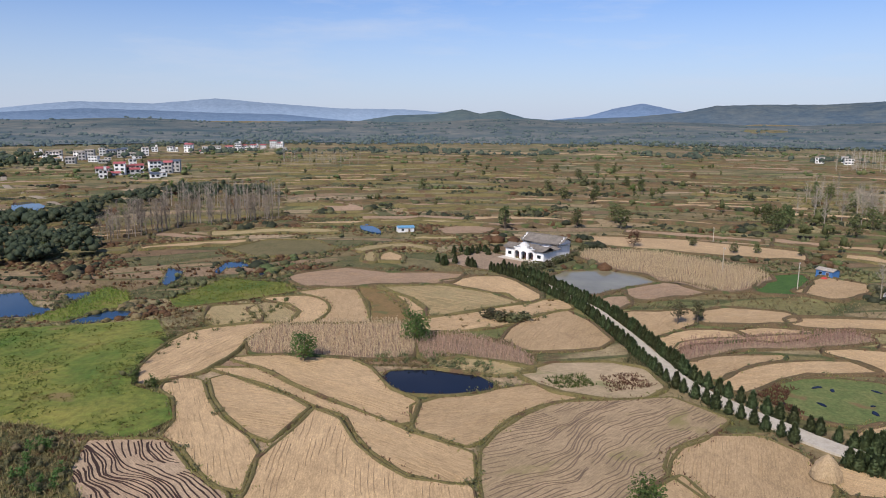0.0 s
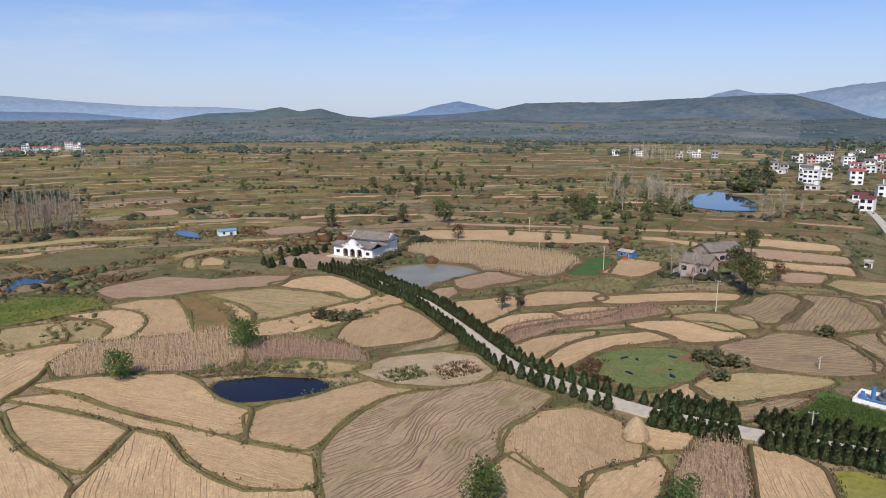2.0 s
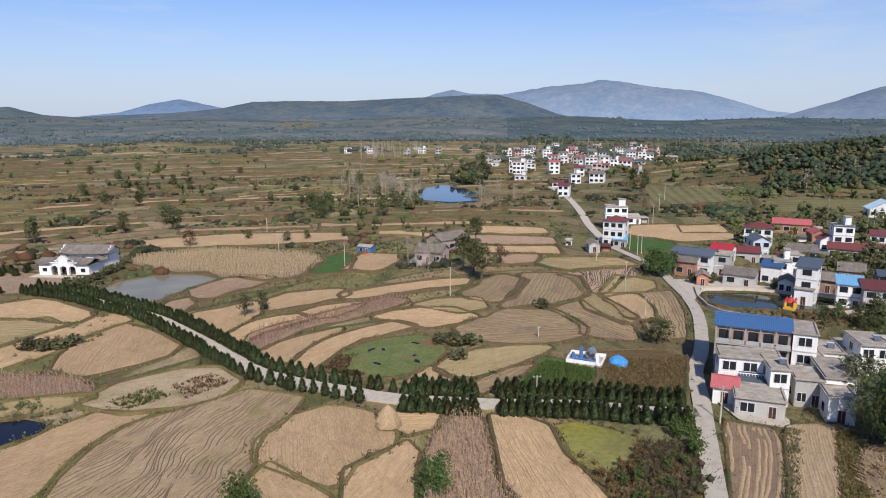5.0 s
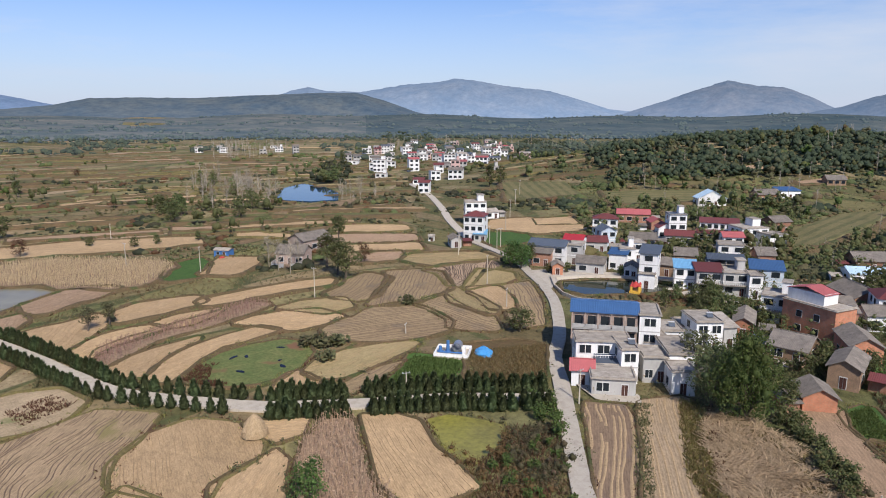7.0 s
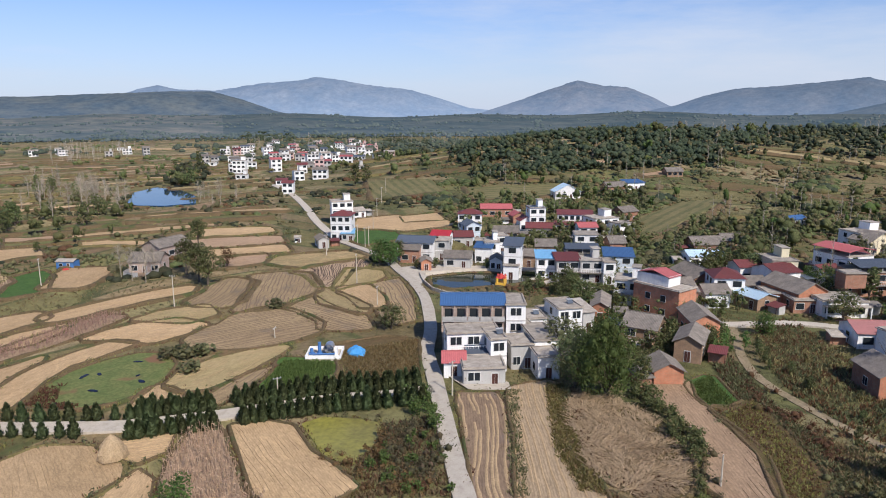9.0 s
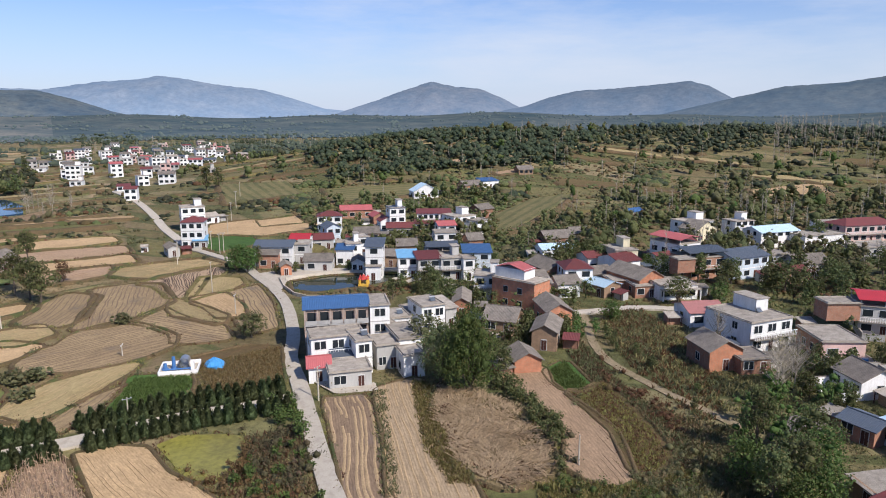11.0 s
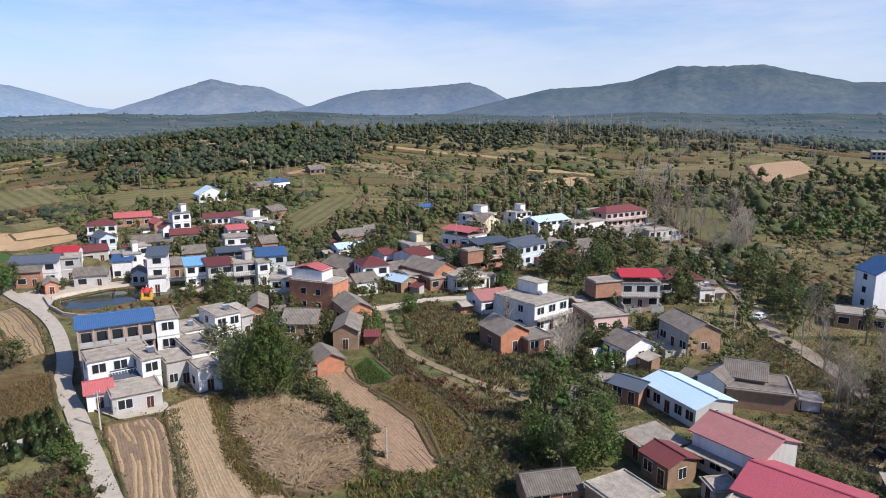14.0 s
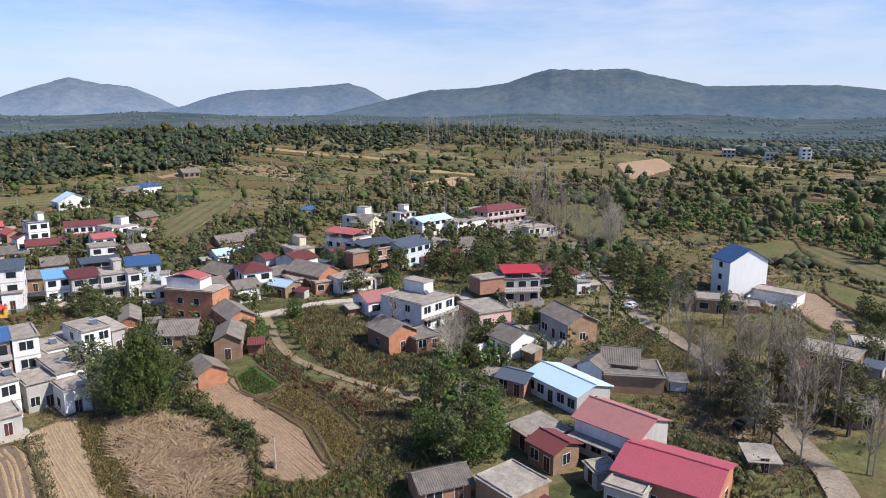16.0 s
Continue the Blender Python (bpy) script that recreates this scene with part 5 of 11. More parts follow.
def put_window(top, m, sx=1.0, sz=1.0, far=False):
    f, p, *_ = window_meshes("plain")
    w = part("window", p if far else f, None, top)
    w.matrix_basis = m @ Matrix.Diagonal((sx, 3 if far else 1, sz, 1))
    if not far and math.hypot(*top.matrix_world.translation.xy) < 150:
        for side in (-1, 1):
            part("pane", window_meshes("plain")[4], None, w).matrix_basis = pose(side * .36, 0, 0)
    elif not far:
        part("pane", p, None, w)


def put_door(top, m):
    _, _, d, l, _ = window_meshes("plain")
    w = part("door", d, None, top)
    w.matrix_basis = m
    for side in (-1, 1):
        part("door_leaf", l, None, w).matrix_basis = pose(side * .27, 0, 0)


def slope(made, x0, x1, y0, z0, y1, z1, thick=0.12, wave=0.0, pitch=0.35):
    """A roof slope from the eave (y0, z0) to the ridge (y1, z1), flat or in ribs."""
    if not wave:
        made.face([(x0, y0, z0), (x1, y0, z0), (x1, y1, z1), (x0, y1, z1)])
    else:
        n = max(2, int((x1 - x0) / pitch))
        for i in range(n):
            a, b = x0 + (x1 - x0) * i / n, x0 + (x1 - x0) * (i + .5) / n
            c = x0 + (x1 - x0) * (i + 1) / n
            made.face([(a, y0, z0), (b, y0, z0 + wave), (b, y1, z1 + wave), (a, y1, z1)])
            made.face([(b, y0, z0 + wave), (c, y0, z0), (c, y1, z1), (b, y1, z1 + wave)])
    made.face([(x0, y0, z0 - thick), (x0, y1, z1 - thick), (x1, y1, z1 - thick), (x1, y0, z0 - thick)])
    made.face([(x0, y0, z0 - thick), (x1, y0, z0 - thick), (x1, y0, z0), (x0, y0, z0)])
    made.face([(x0, y0, z0 - thick), (x0, y0, z0), (x0, y1, z1), (x0, y1, z1 - thick)])
    made.face([(x1, y0, z0 - thick), (x1, y1, z1 - thick), (x1, y1, z1), (x1, y0, z0)])


COLOUR_WORDS = {"fairwhite": "fresh white", "white": "white plastered", "grey": "grey rendered", "bluewhite": "pale blue", "cream": "cream", "pink": "pink", "brick": "red brick", "orange": "orange brick", "mud": "mud-brick", "palebrick": "pale brick"}
ROOF_WORDS = {"slab": "grey concrete", "tile": "grey tiled", "red": "dark red", "scarlet": "bright red", "rose": "rose-red tiled", "crimson": "crimson sheet", "oldrose": "weathered rose tiled", "blue": "blue sheet", "skyblue": "light blue sheet", "slate": "dark blue sheet", "paleblue": "pale blue sheet"}


HOUSES = []


def house(x, y, turn, w, d, storeys, shape="flat", roof="slab", wall="white", side="", rise=None, bays=None, far=False, extra="", storey=3.1, label="", z=None, skip=0):
    """A village house. Its front runs along its own x through (x, y); it reaches back by d."""
    top = new("house")
    HOUSES.append((x, y, turn, w, d, far, wall))
    if shape == "flat" and not far and storeys >= 1 and "room" not in extra and w > 4.5 and rnd.random() < .12:
        extra += " heater"
    if storeys == 2 and not far and shape in ("flat", "shed") and "b" not in extra and w > 6 and rnd.random() < .6:
        extra += " balcony"
    top.matrix_world = pose(x, y, (relief(x, y) if z is None else z), 0, 0, turn)
    h = storeys * storey
    body = Build()
    th = 0.12
    body.box(-w / 2, w / 2, 0, d, -0.6, h)
    sheet = roof != "tile"
    rise = rise if rise is not None else d * {"flat": 0, "shed": .12 if sheet else .2, "gable": .16 if sheet else .24, "hip": .2}.get(shape, .25)
    if shape == "gable":
        for sx in (-w / 2, w / 2):
            q = [(sx, 0, h), (sx, d, h), (sx, d / 2, h + rise)]
            body.face(q if sx > 0 else q[::-1])
    if shape == "gabled":
        rise = w * 0.27
        for sy in (0, d):
            q = [(-w / 2, sy, h), (w / 2, sy, h), (0, sy, h + rise)]
            body.face(q if sy == 0 else q[::-1])
    if shape == "shed":
        body.face([(-w / 2, d, h), (-w / 2, d, h + rise), (w / 2, d, h + rise), (w / 2, d, h)])
        body.face([(w / 2, 0, h), (w / 2, d, h), (w / 2, d, h + rise)])
        body.face([(-w / 2, 0, h), (-w / 2, d, h + rise), (-w / 2, d, h)])
    part("wall", body, MAT[wall], top)
    if side:
        for k in (-1, 1):
            sx = k * (w / 2 + .03)
            sb = Build().box(min(sx, k * w / 2), max(sx, k * w / 2), 0, d, -.5, h)
            if shape == "gable":
                q = [(sx, 0, h), (sx, d, h), (sx, d / 2, h + rise)]
                sb.face(q if k > 0 else q[::-1])
            part("side_wall", sb, MAT[side], top, COLOUR_WORDS[side] + " side wall")
    # roof
    rb = Build()
    o = 0.45
    wave = {"tile": .055, "rose": .03, "red": .03, "scarlet": .03, "crimson": .014, "oldrose": .02, "blue": .04, "skyblue": .04, "slate": .04, "paleblue": .04}.get(roof, 0) if not far else 0
    pitch = 0.3 if roof == "tile" else 0.33
    if shape == "flat":
        rb.box(-w / 2 - .25, w / 2 + .25, -.35, d + .25, h, h + .14)
        part("roof", rb, MAT[roof], top)
        pr = Build()
        if not far:
            for b in ((-w / 2, w / 2, 0, .15), (-w / 2, w / 2, d - .15, d), (-w / 2, -w / 2 + .15, .15, d - .15), (w / 2 - .15, w / 2, .15, d - .15)):
                pr.box(*b, h + .14, h + .34)
            part("parapet", pr, MAT["slab"], top)
    elif shape == "gable":
        slope(rb, -w / 2 - o, w / 2 + o, -o, h - o * rise / (d / 2) + .06, d / 2, h + rise + .06, .12, wave, pitch)
        n0 = len(rb.v)
        slope(rb, -w / 2 - o, w / 2 + o, -o, h - o * rise / (d / 2) + .06, d / 2, h + rise + .06, .12, wave, pitch)
        rb.v[n0:] = [(-vx, d - vy, vz) for vx, vy, vz in rb.v[n0:]]
        part("roof", rb, MAT[roof], top)
        if not far:
            part("ridge", Build().tube((-w / 2 - o, d / 2, h + rise + .1), (w / 2 + o, d / 2, h + rise + .1), .13, .13, 6), MAT[roof], top)
    elif shape == "gabled":
        n0 = 0
        slope(rb, -d - o, o, -w / 2 - o, h - o * .54 + .06, 0, h + rise + .06, .12, wave, pitch)
        rb.v = [(vy, -vx, vz) for vx, vy, vz in rb.v]
        n0 = len(rb.v)
        slope(rb, -d - o, o, -w / 2 - o, h - o * .54 + .06, 0, h + rise + .06, .12, wave, pitch)
        rb.v[n0:] = [(-vy, d + vx, vz) for vx, vy, vz in rb.v[n0:]]
        part("roof", rb, MAT[roof], top)
    elif shape == "hip":
        k = min(d / 2, w / 2) * 0.9
        zz, e = h + rise, h - .05
        A, B, C, D = (-w / 2 - o, -o, e), (w / 2 + o, -o, e), (w / 2 + o, d + o, e), (-w / 2 - o, d + o, e)
        R, S = (-w / 2 + k, d / 2, zz), (w / 2 - k, d / 2, zz)
        for q in ([A, B, S, R], [B, C, S], [C, D, R, S], [D, A, R], [D, C, B, A]):
            rb.face(q)
        part("roof", rb, MAT[roof], top)
    elif shape == "shed":
        slope(rb, -w / 2 - o, w / 2 + o, -o, h - .05, d + .2, h + rise + .1, .1, wave, pitch)
        part("roof", rb, MAT[roof], top)
    elif shape == "canopy":
        slab = Build().box(-w / 2 - .2, w / 2 + .2, -.3, d + .2, h, h + .14)
        part("roof_slab", slab, MAT["slab"], top)
        slope(rb, -w / 2 - o, w / 2 + o, -o, h + 1.5, d / 2, h + 2.4, .08, wave, pitch)
        n0 = len(rb.v)
        slope(rb, -w / 2 - o, w / 2 + o, -o, h + 1.5, d / 2, h + 2.4, .08, wave, pitch)
        rb.v[n0:] = [(-vx, d - vy, vz) for vx, vy, vz in rb.v[n0:]]
        part("roof", rb, MAT[roof], top)
        for px in (-w / 2 + .1, 0, w / 2 - .1):
            for py in (.1, d - .1):
                part("post", Build().box(px - .08, px + .08, py - .08, py + .08, h + .1, h + 1.52), MAT["grey"], top)
    # openings
    bays = bays or max(1, round(w / 3.4))
    step = w / bays
    for s in range(skip, int(math.ceil(storeys - .3))):
        if s and s * storey + 2.45 > h:
            continue
        for i in range(bays):
            cx = -w / 2 + step * (i + .5)
            if "blank" in extra or ("loggia" in extra and s):
                continue
            if s == 0 and i == bays // 2 and not far:
                put_door(top, pose(cx, 0, 0.1))
            else:
                put_window(top, pose(cx, 0, s * storey + 1.72), min(1.5, step / 2.15), 1.16, far)
        if far:
            continue
        for sx, rot in ((-w / 2 - (.03 if side else 0), -90), (w / 2 + (.03 if side else 0), 90)):
            for k in range(1 if d < 9 else 2):
                cy = d * (k + 1) / (2 if d < 9 else 3)
                if storeys >= 1:
                    put_window(top, pose(sx, cy, s * storey + 1.72, 0, 0, rot), .95, 1.1)
    if not far and storeys >= 1.5 and "blank" not in extra:
        for s in range(1, int(storeys)):
            part("cornice", Build().box(-w / 2 - .06, w / 2 + .06, -.07, -.005, s * storey - .16, s * storey + .04), MAT["grey" if wall == "white" else "white"], top)
    if "balcony" in extra:
        part("balcony", Build().box(-w / 2, w / 2, -1.3, -.08, storey - .12, storey + .05), MAT["slab"], top)
        rail = Build()
        for i in range(int(w / .45) + 1):
            px = -w / 2 + .05 + i * (w - .1) / int(w / .45)
            rail.box(px - .04, px + .04, -1.28, -1.2, storey + .05, storey + .95)
        rail.box(-w / 2, w / 2, -1.3, -1.18, storey + .95, storey + 1.05)
        part("balustrade", rail, MAT["white"], top)
    if "room" in extra:
        part("stair_head", Build().box(w * .12, w * .42, d * .45, d * .95, h + .14, h + 2.7), MAT[wall], top)
        part("stair_head_roof", Build().box(w * .12 - .25, w * .42 + .25, d * .45 - .25, d * .95 + .2, h + 2.7, h + 2.84), MAT["slab"], top)
    if "attic" in extra:
        ab = Build()
        part("attic", ab.box(-w * .32, w * .36, d * .3, d, h + .14, h + 2.5), MAT["white"], top)
        rr = Build()
        slope(rr, -w * .34, w * .38, d * .3 - .3, h + 2.4, d * .65, h + 3.5, .1, wave, pitch)
        n0 = len(rr.v)
        slope(rr, -w * .38, w * .34, d * .3 - .3, h + 2.4, d * .65, h + 3.5, .1, wave, pitch)
        rr.v[n0:] = [(-vx, d * 1.3 - vy, vz) for vx, vy, vz in rr.v[n0:]]
        part("attic_roof", rr, MAT["rose"], top)
    if "heater" in extra:
        hx, hy = w * .1, d * .45
        hb = part("water_heater", Build().tube((hx, hy, h + .95), (hx + 1.3, hy, h + .95), .2, .2, 10), MAT["metal"], top, "silver solar water heater")
        col = Build()
        slope(col, hx + .05, hx + 1.25, hy - .85, h + .3, hy - .12, h + .85, .05)
        part("collector", col, MAT["slate"], hb, "dark glass collector panel")
        for px in (hx + .05, hx + 1.2):
            part("stand", Build().box(px, px + .05, hy - .1, hy - .05, h + .1, h + .9), MAT["metal"], hb)
    if "loggia" in extra:
        for k in range(1, int(storeys)):
            z0 = k * storey
            part("floor_band", Build().box(-w / 2 - .05, w / 2 + .05, -.9, .0, z0 - .18, z0), MAT["grey"], top)
            for i in range(bays):
                cx = -w / 2 + step * (i + .5)
                # flat dark panel painted in place of the bay's shaded depth
                part("bay_shade_panel", Build().box(cx - step * .3, cx + step * .3, -.04, .03, z0 + .1, z0 + 2.3), MAT["glass"], top, "dark panel for the shade inside an open doorway without frame")
                part("pillar", Build().box(-w / 2 + step * i - .12, -w / 2 + step * i + .14, -.88, -.6, z0, z0 + storey - .18), MAT["palebrick"], top)
            part("railing", Build().box(-w / 2, w / 2, -.88, -.78, z0 + .05, z0 + .85), MAT["grey"], top)
    if "porch" in extra:
        part("porch_roof", Build().box(-w / 2, w / 2, -2.0, -.05, storey - .25, storey - .08), MAT["slab"], top)
        for px in (-w / 2 + .2, w / 2 - .2):
            part("porch_post", Build().box(px - .12, px + .12, -1.95, -1.7, -.3, storey - .25), MAT["white"], top)
    many = {1: "single-storey", 2: "two-storey", 3: "three-storey", 4: "four-storey"}.get(int(round(storeys)), "low")
    flat = "flat " if shape == "flat" else ""
    tagged(top, label or f"{COLOUR_WORDS[wall]} {many} village house with {flat}{ROOF_WORDS[roof]} roof", "house", "village houses")
    c, s = math.cos(radians(turn)), math.sin(radians(turn))
    keep_clear([(x + c * a - s * b, y + s * a + c * b) for a, b in ((-w / 2 - .6, -1.2), (w / 2 + .6, -1.2), (w / 2 + .6, d + .6), (-w / 2 - .6, d + .6))])
    return top


def orchard(h0, h1, r0, r1, count, hmin, hmax, seed, thresh=-0.1):
    """Scattered far trees in drifts over a sector, one mesh for each tone of leaf."""
    r = random.Random(seed)
    sets = {"leaf": Build(), "bush": Build(), "fresh": Build()}
    done = tries = 0
    while done < count and tries < count * 15:
        tries += 1
        a, d = radians(r.uniform(h0, h1)), math.sqrt(r.uniform(r0 * r0, r1 * r1))
        x, y = d * math.sin(a), d * math.cos(a)
        if noise.fractal(Vector((x / 70, y / 70, seed)), 1, 2, 3) < thresh or blocked(x, y):
            continue
        done += 1
        tone = "bush" if noise.noise(Vector((x / 40, y / 40, seed + 9))) > .12 else r.choice(("leaf", "leaf", "leaf", "fresh"))
        lump_tree(sets[tone], x, y, hmin + (hmax - hmin) * r.random() ** 1.6, r)
    for tone, word in (("leaf", "dark green"), ("bush", "olive"), ("fresh", "bright green")):
        tagged(part("trees", sets[tone], MAT[tone]), f"scattered {word} trees and thickets on the slopes", "trees", kind="stuff")


def thicket(pts, count, hmin, hmax, seed, mat, label):
    """Leafy small trees and tall shrubs that fill the gaps between houses, as one mesh."""
    r = random.Random(seed)
    made = Build()
    xs, ys = [p[0] for p in pts], [p[1] for p in pts]
    done = tries = 0
    while done < count and tries < count * 40:
        tries += 1
        x, y = r.uniform(min(xs), max(xs)), r.uniform(min(ys), max(ys))
        if not inside(x, y, pts) or blocked(x, y):
            continue
        done += 1
        h, z = r.uniform(hmin, hmax), relief(x, y)
        made.tube((x, y, z - .2), (x, y, z + h * .5), h * .025, h * .015, 4)
        near = math.hypot(x, y) < 240
        for _ in range(r.choice((4, 5, 6, 7))):
            a, k = r.uniform(0, 6.3), r.uniform(0, .28)
            cx, cy, cz, rad = x + math.cos(a) * h * k, y + math.sin(a) * h * k, z + h * r.uniform(.2, .82), h * r.uniform(.15, .25)
            made.lump(cx, cy, max(z + rad * .4, cz), rad * (.42 if near else .55), .95, r)
            for _ in range(17 if near else 10):
                d = Vector((r.gauss(0, 1), r.gauss(0, 1), r.gauss(0, 1) + .35)).normalized() * rad * r.uniform(.6, 1.2)
                made.leaf((cx + d.x, cy + d.y, max(z, cz + d.z * .9)), .32 if near else min(.5, h * .085), r)
    tagged(part("thicket", made, MAT[mat]), label, "trees", kind="stuff")


# ---------------------------------------------------------------- single things
def curved_roof(w, d, h, rise, o=0.7, lift=0.45, n=8):
    """A grey tiled roof with a sagging slope and upturned corners; ridge along x."""
    b = Build()
    cols = max(6, int((w + 2 * o) / 0.45))
    for sgn in (0, 1):
        for i in range(cols):
            for j in range(n):
                q = []
                for ii, jj in ((i, j), (i + 1, j), (i + 1, j + 1), (i, j + 1)):
                    u, v = ii / cols, jj / n
                    x = -w / 2 - o + (w + 2 * o) * u
                    y = -o + (d / 2 + o) * v
                    z = h + rise * (v ** 1.35) + lift * (abs(2 * u - 1) ** 5) * (1 - v) + (0.07 if ii % 2 else 0)
                    q.append((x, y, z) if not sgn else (-x, d - y, z))
                b.face(q)
    b.face([(-w / 2 - o, -o, h - .1), (-w / 2 - o, d + o, h - .1), (w / 2 + o, d + o, h - .1), (w / 2 + o, -o, h - .1)])
    return b


def temple(x, y, turn, w, d):
    top = new("ancestral_hall")
    top.matrix_world = pose(x, y, relief(x, y), 0, 0, turn) @ Matrix.Diagonal((1, 1, .86, 1))
    part("terrace", Build().box(-w / 2 - 1.5, w / 2 + 1.5, -2.5, d + 1, -.4, .35), MAT["concrete"], top)
    # front range with a three-arched gateway
    bay = w * 0.27
    for side in (-1, 1):
        a, b = (-w / 2, -bay) if side < 0 else (bay, w / 2)
        part("wall", Build().box(a, b, 0, 5, .2, 4.2), MAT["white"], top)
        wn_ = part("window", window_meshes("plain")[0], None, top)
        wn_.matrix_basis = pose((a + b) / 2, 0, 2.2)
        part("pane", window_meshes("plain")[1], None, wn_)
        rf = part("roof", curved_roof(b - a, 5, 4.3, 1.6), MAT["tile"], top)
        rf.matrix_basis = pose((a + b) / 2, 0, 0)
    aw = bay * 2 / 3
    gate = part("gateway", Build().box(-bay, bay, -.4, .55, .2, .4), MAT["white"], top, "white gateway with three arches")
    for k in range(3):
        cx = -bay + aw * (k + .5)
        r = aw * .36
        spring, crown = 2.6, 4.6 + (0.9 if k == 1 else 0)
        n = 10
        arc = [(cx + r * math.cos(math.pi * i / n), spring + r * math.sin(math.pi * i / n)) for i in range(n + 1)]
        arch = Build()
        for i in range(n):
            (xa, za), (xb, zb) = arc[i], arc[i + 1]
            arch.face([(xb, -.3, zb), (xa, -.3, za), (xa, -.3, crown), (xb, -.3, crown)])
            arch.face([(xa, -.3, za), (xb, -.3, zb), (xb, .5, zb), (xa, .5, za)])
        part("arch", arch, MAT["white"], gate)
        for xa, xb in ((cx - aw / 2, cx - r), (cx + r, cx + aw / 2)):
            part("pier", Build().box(xa, xb, -.3, .5, .4, crown), MAT["white"], gate)
        part("cornice", Build().box(cx - aw / 2, cx + aw / 2, -.45, .6, crown, crown + .25), MAT["white"], gate)
    ped = Build()
    for k, (hw, z0) in enumerate(((aw * .62, 5.7), (aw * .45, 6.2), (aw * .28, 6.6))):
        ped.box(-hw, hw, -.4, .5, z0, z0 + .5)
    part("pediment", ped, MAT["white"], top)
    for side in (-1, 1):
        part("volute", Build().tube((side * bay * .62, -.4, 5.0), (side * bay * .62, .5, 5.0), .5, .5, 12), MAT["white"], top)
    part("back_wall", Build().box(-bay, bay, 4.2, 5, .2, 4.4), MAT["white"], top)
    for k in range(3):
        cx = -bay + aw * (k + .5)
        d_ = part("door", Build().box(cx - aw * .3, cx + aw * .3, 1.4, 1.55, .35, 3.3), MAT["wood"], top)
    mid = part("roof", curved_roof(2 * bay, 5, 4.6, 1.5, .3), MAT["tile"], top)
    mid.matrix_basis = pose(0, .6, 0)
    # side ranges and the higher main hall
    for side in (-1, 1):
        xa = -w / 2 if side < 0 else w / 2 - 4
        part("side_wing", Build().box(xa, xa + 4, 5, d - 6, .2, 3.9), MAT["white"], top)
        rf = part("roof", curved_roof(d - 11, 4, 4.0, 1.2, .3), MAT["tile"], top)
        rf.matrix_basis = pose(xa if side > 0 else xa + 4, (d - 1) / 2, 0, 0, 0, -90 if side > 0 else 90)
    part("main_hall", Build().box(-w / 2, w / 2, d - 6, d, .2, 5.4), MAT["white"], top)
    hall = part("roof", curved_roof(w, 6.5, 5.5, 2.6, .8, .7), MAT["tile"], top)
    hall.matrix_basis = pose(0, d - 6.2, 0)
    for side in (-1, 1):
        g = Build()
        xs = side * (w / 2 + .05)
        for k, (hy, z0) in enumerate(((3.2, 5.4), (2.2, 6.3), (1.1, 7.2))):
            g.box(min(xs, xs - side * .3), max(xs, xs - side * .3), d - 3 - hy, d - 3 + hy, z0, z0 + .95)
        part("gable_wall", g, MAT["white"], top)
    rd = Build().box(-w / 2 - .3, w / 2 + .3, d - 3.1, d - 2.8, 8.0, 8.45)
    part("ridge", rd, MAT["tile"], top)
    tagged(top, "white ancestral hall with arched gateway and grey upturned tiled roofs", "temple")
    c, s = math.cos(radians(turn)), math.sin(radians(turn))
    keep_clear([(x + c * a - s * b, y + s * a + c * b) for a, b in ((-w / 2 - 2, -4), (w / 2 + 2, -4), (w / 2 + 2, d + 2), (-w / 2 - 2, d + 2))])


def pole(x, y, h, arms=1, lean=0.0):
    top = new("utility_pole")
    top.matrix_world = pose(x, y, relief(x, y), lean, 0, rnd.uniform(0, 180))
    part("post", Build().tube((0, 0, -.3), (0, 0, h), .14, .09, 8), MAT["concrete"], top)
    for k in range(arms):
        z = h - .3 - k * .7
        part("crossarm", Build().box(-.7, .7, -.05, .05, z, z + .1), MAT["metal"], top)
        for px in (-.6, 0, .6):
            part("insulator", Build().tube((px, 0, z + .1), (px, 0, z + .28), .05, .04, 6), MAT["white"], top)
    tagged(top, "pale concrete utility pole with a short crossarm" if arms else "thin pale concrete post standing in a bare plot", "pole", "utility poles")


def hay_rick(x, y, size):
    r = random.Random(5)
    b = Build()
    rows, n = 7, 14
    rings = []
    for k in range(rows + 1):
        u = k / rows
        rad = size * .5 * (1 - u ** 1.6) ** .75 + .02
        rings.append([(math.cos(math.tau * i / n) * rad * .95 * r.uniform(.93, 1.07), math.sin(math.tau * i / n) * rad * .8 * r.uniform(.93, 1.07), size * .8 * u) for i in range(n)])
    for k in range(rows):
        for i in range(n):
            j = (i + 1) % n
            b.face([rings[k][i], rings[k][j], rings[k + 1][j], rings[k + 1][i]])
    for _ in range(120):
        k, i = r.randrange(rows), r.randrange(n)
        p = Vector(rings[k][i])
        b.leaf(p, .28, r)
    ob = part("hay_rick", b, MAT["heap_straw"])
    ob.matrix_world = pose(x, y, relief(x, y) + .35, 0, 0, -35)
    tagged(ob, "conical heap of pale tan straw at the field edge", "hay rick")


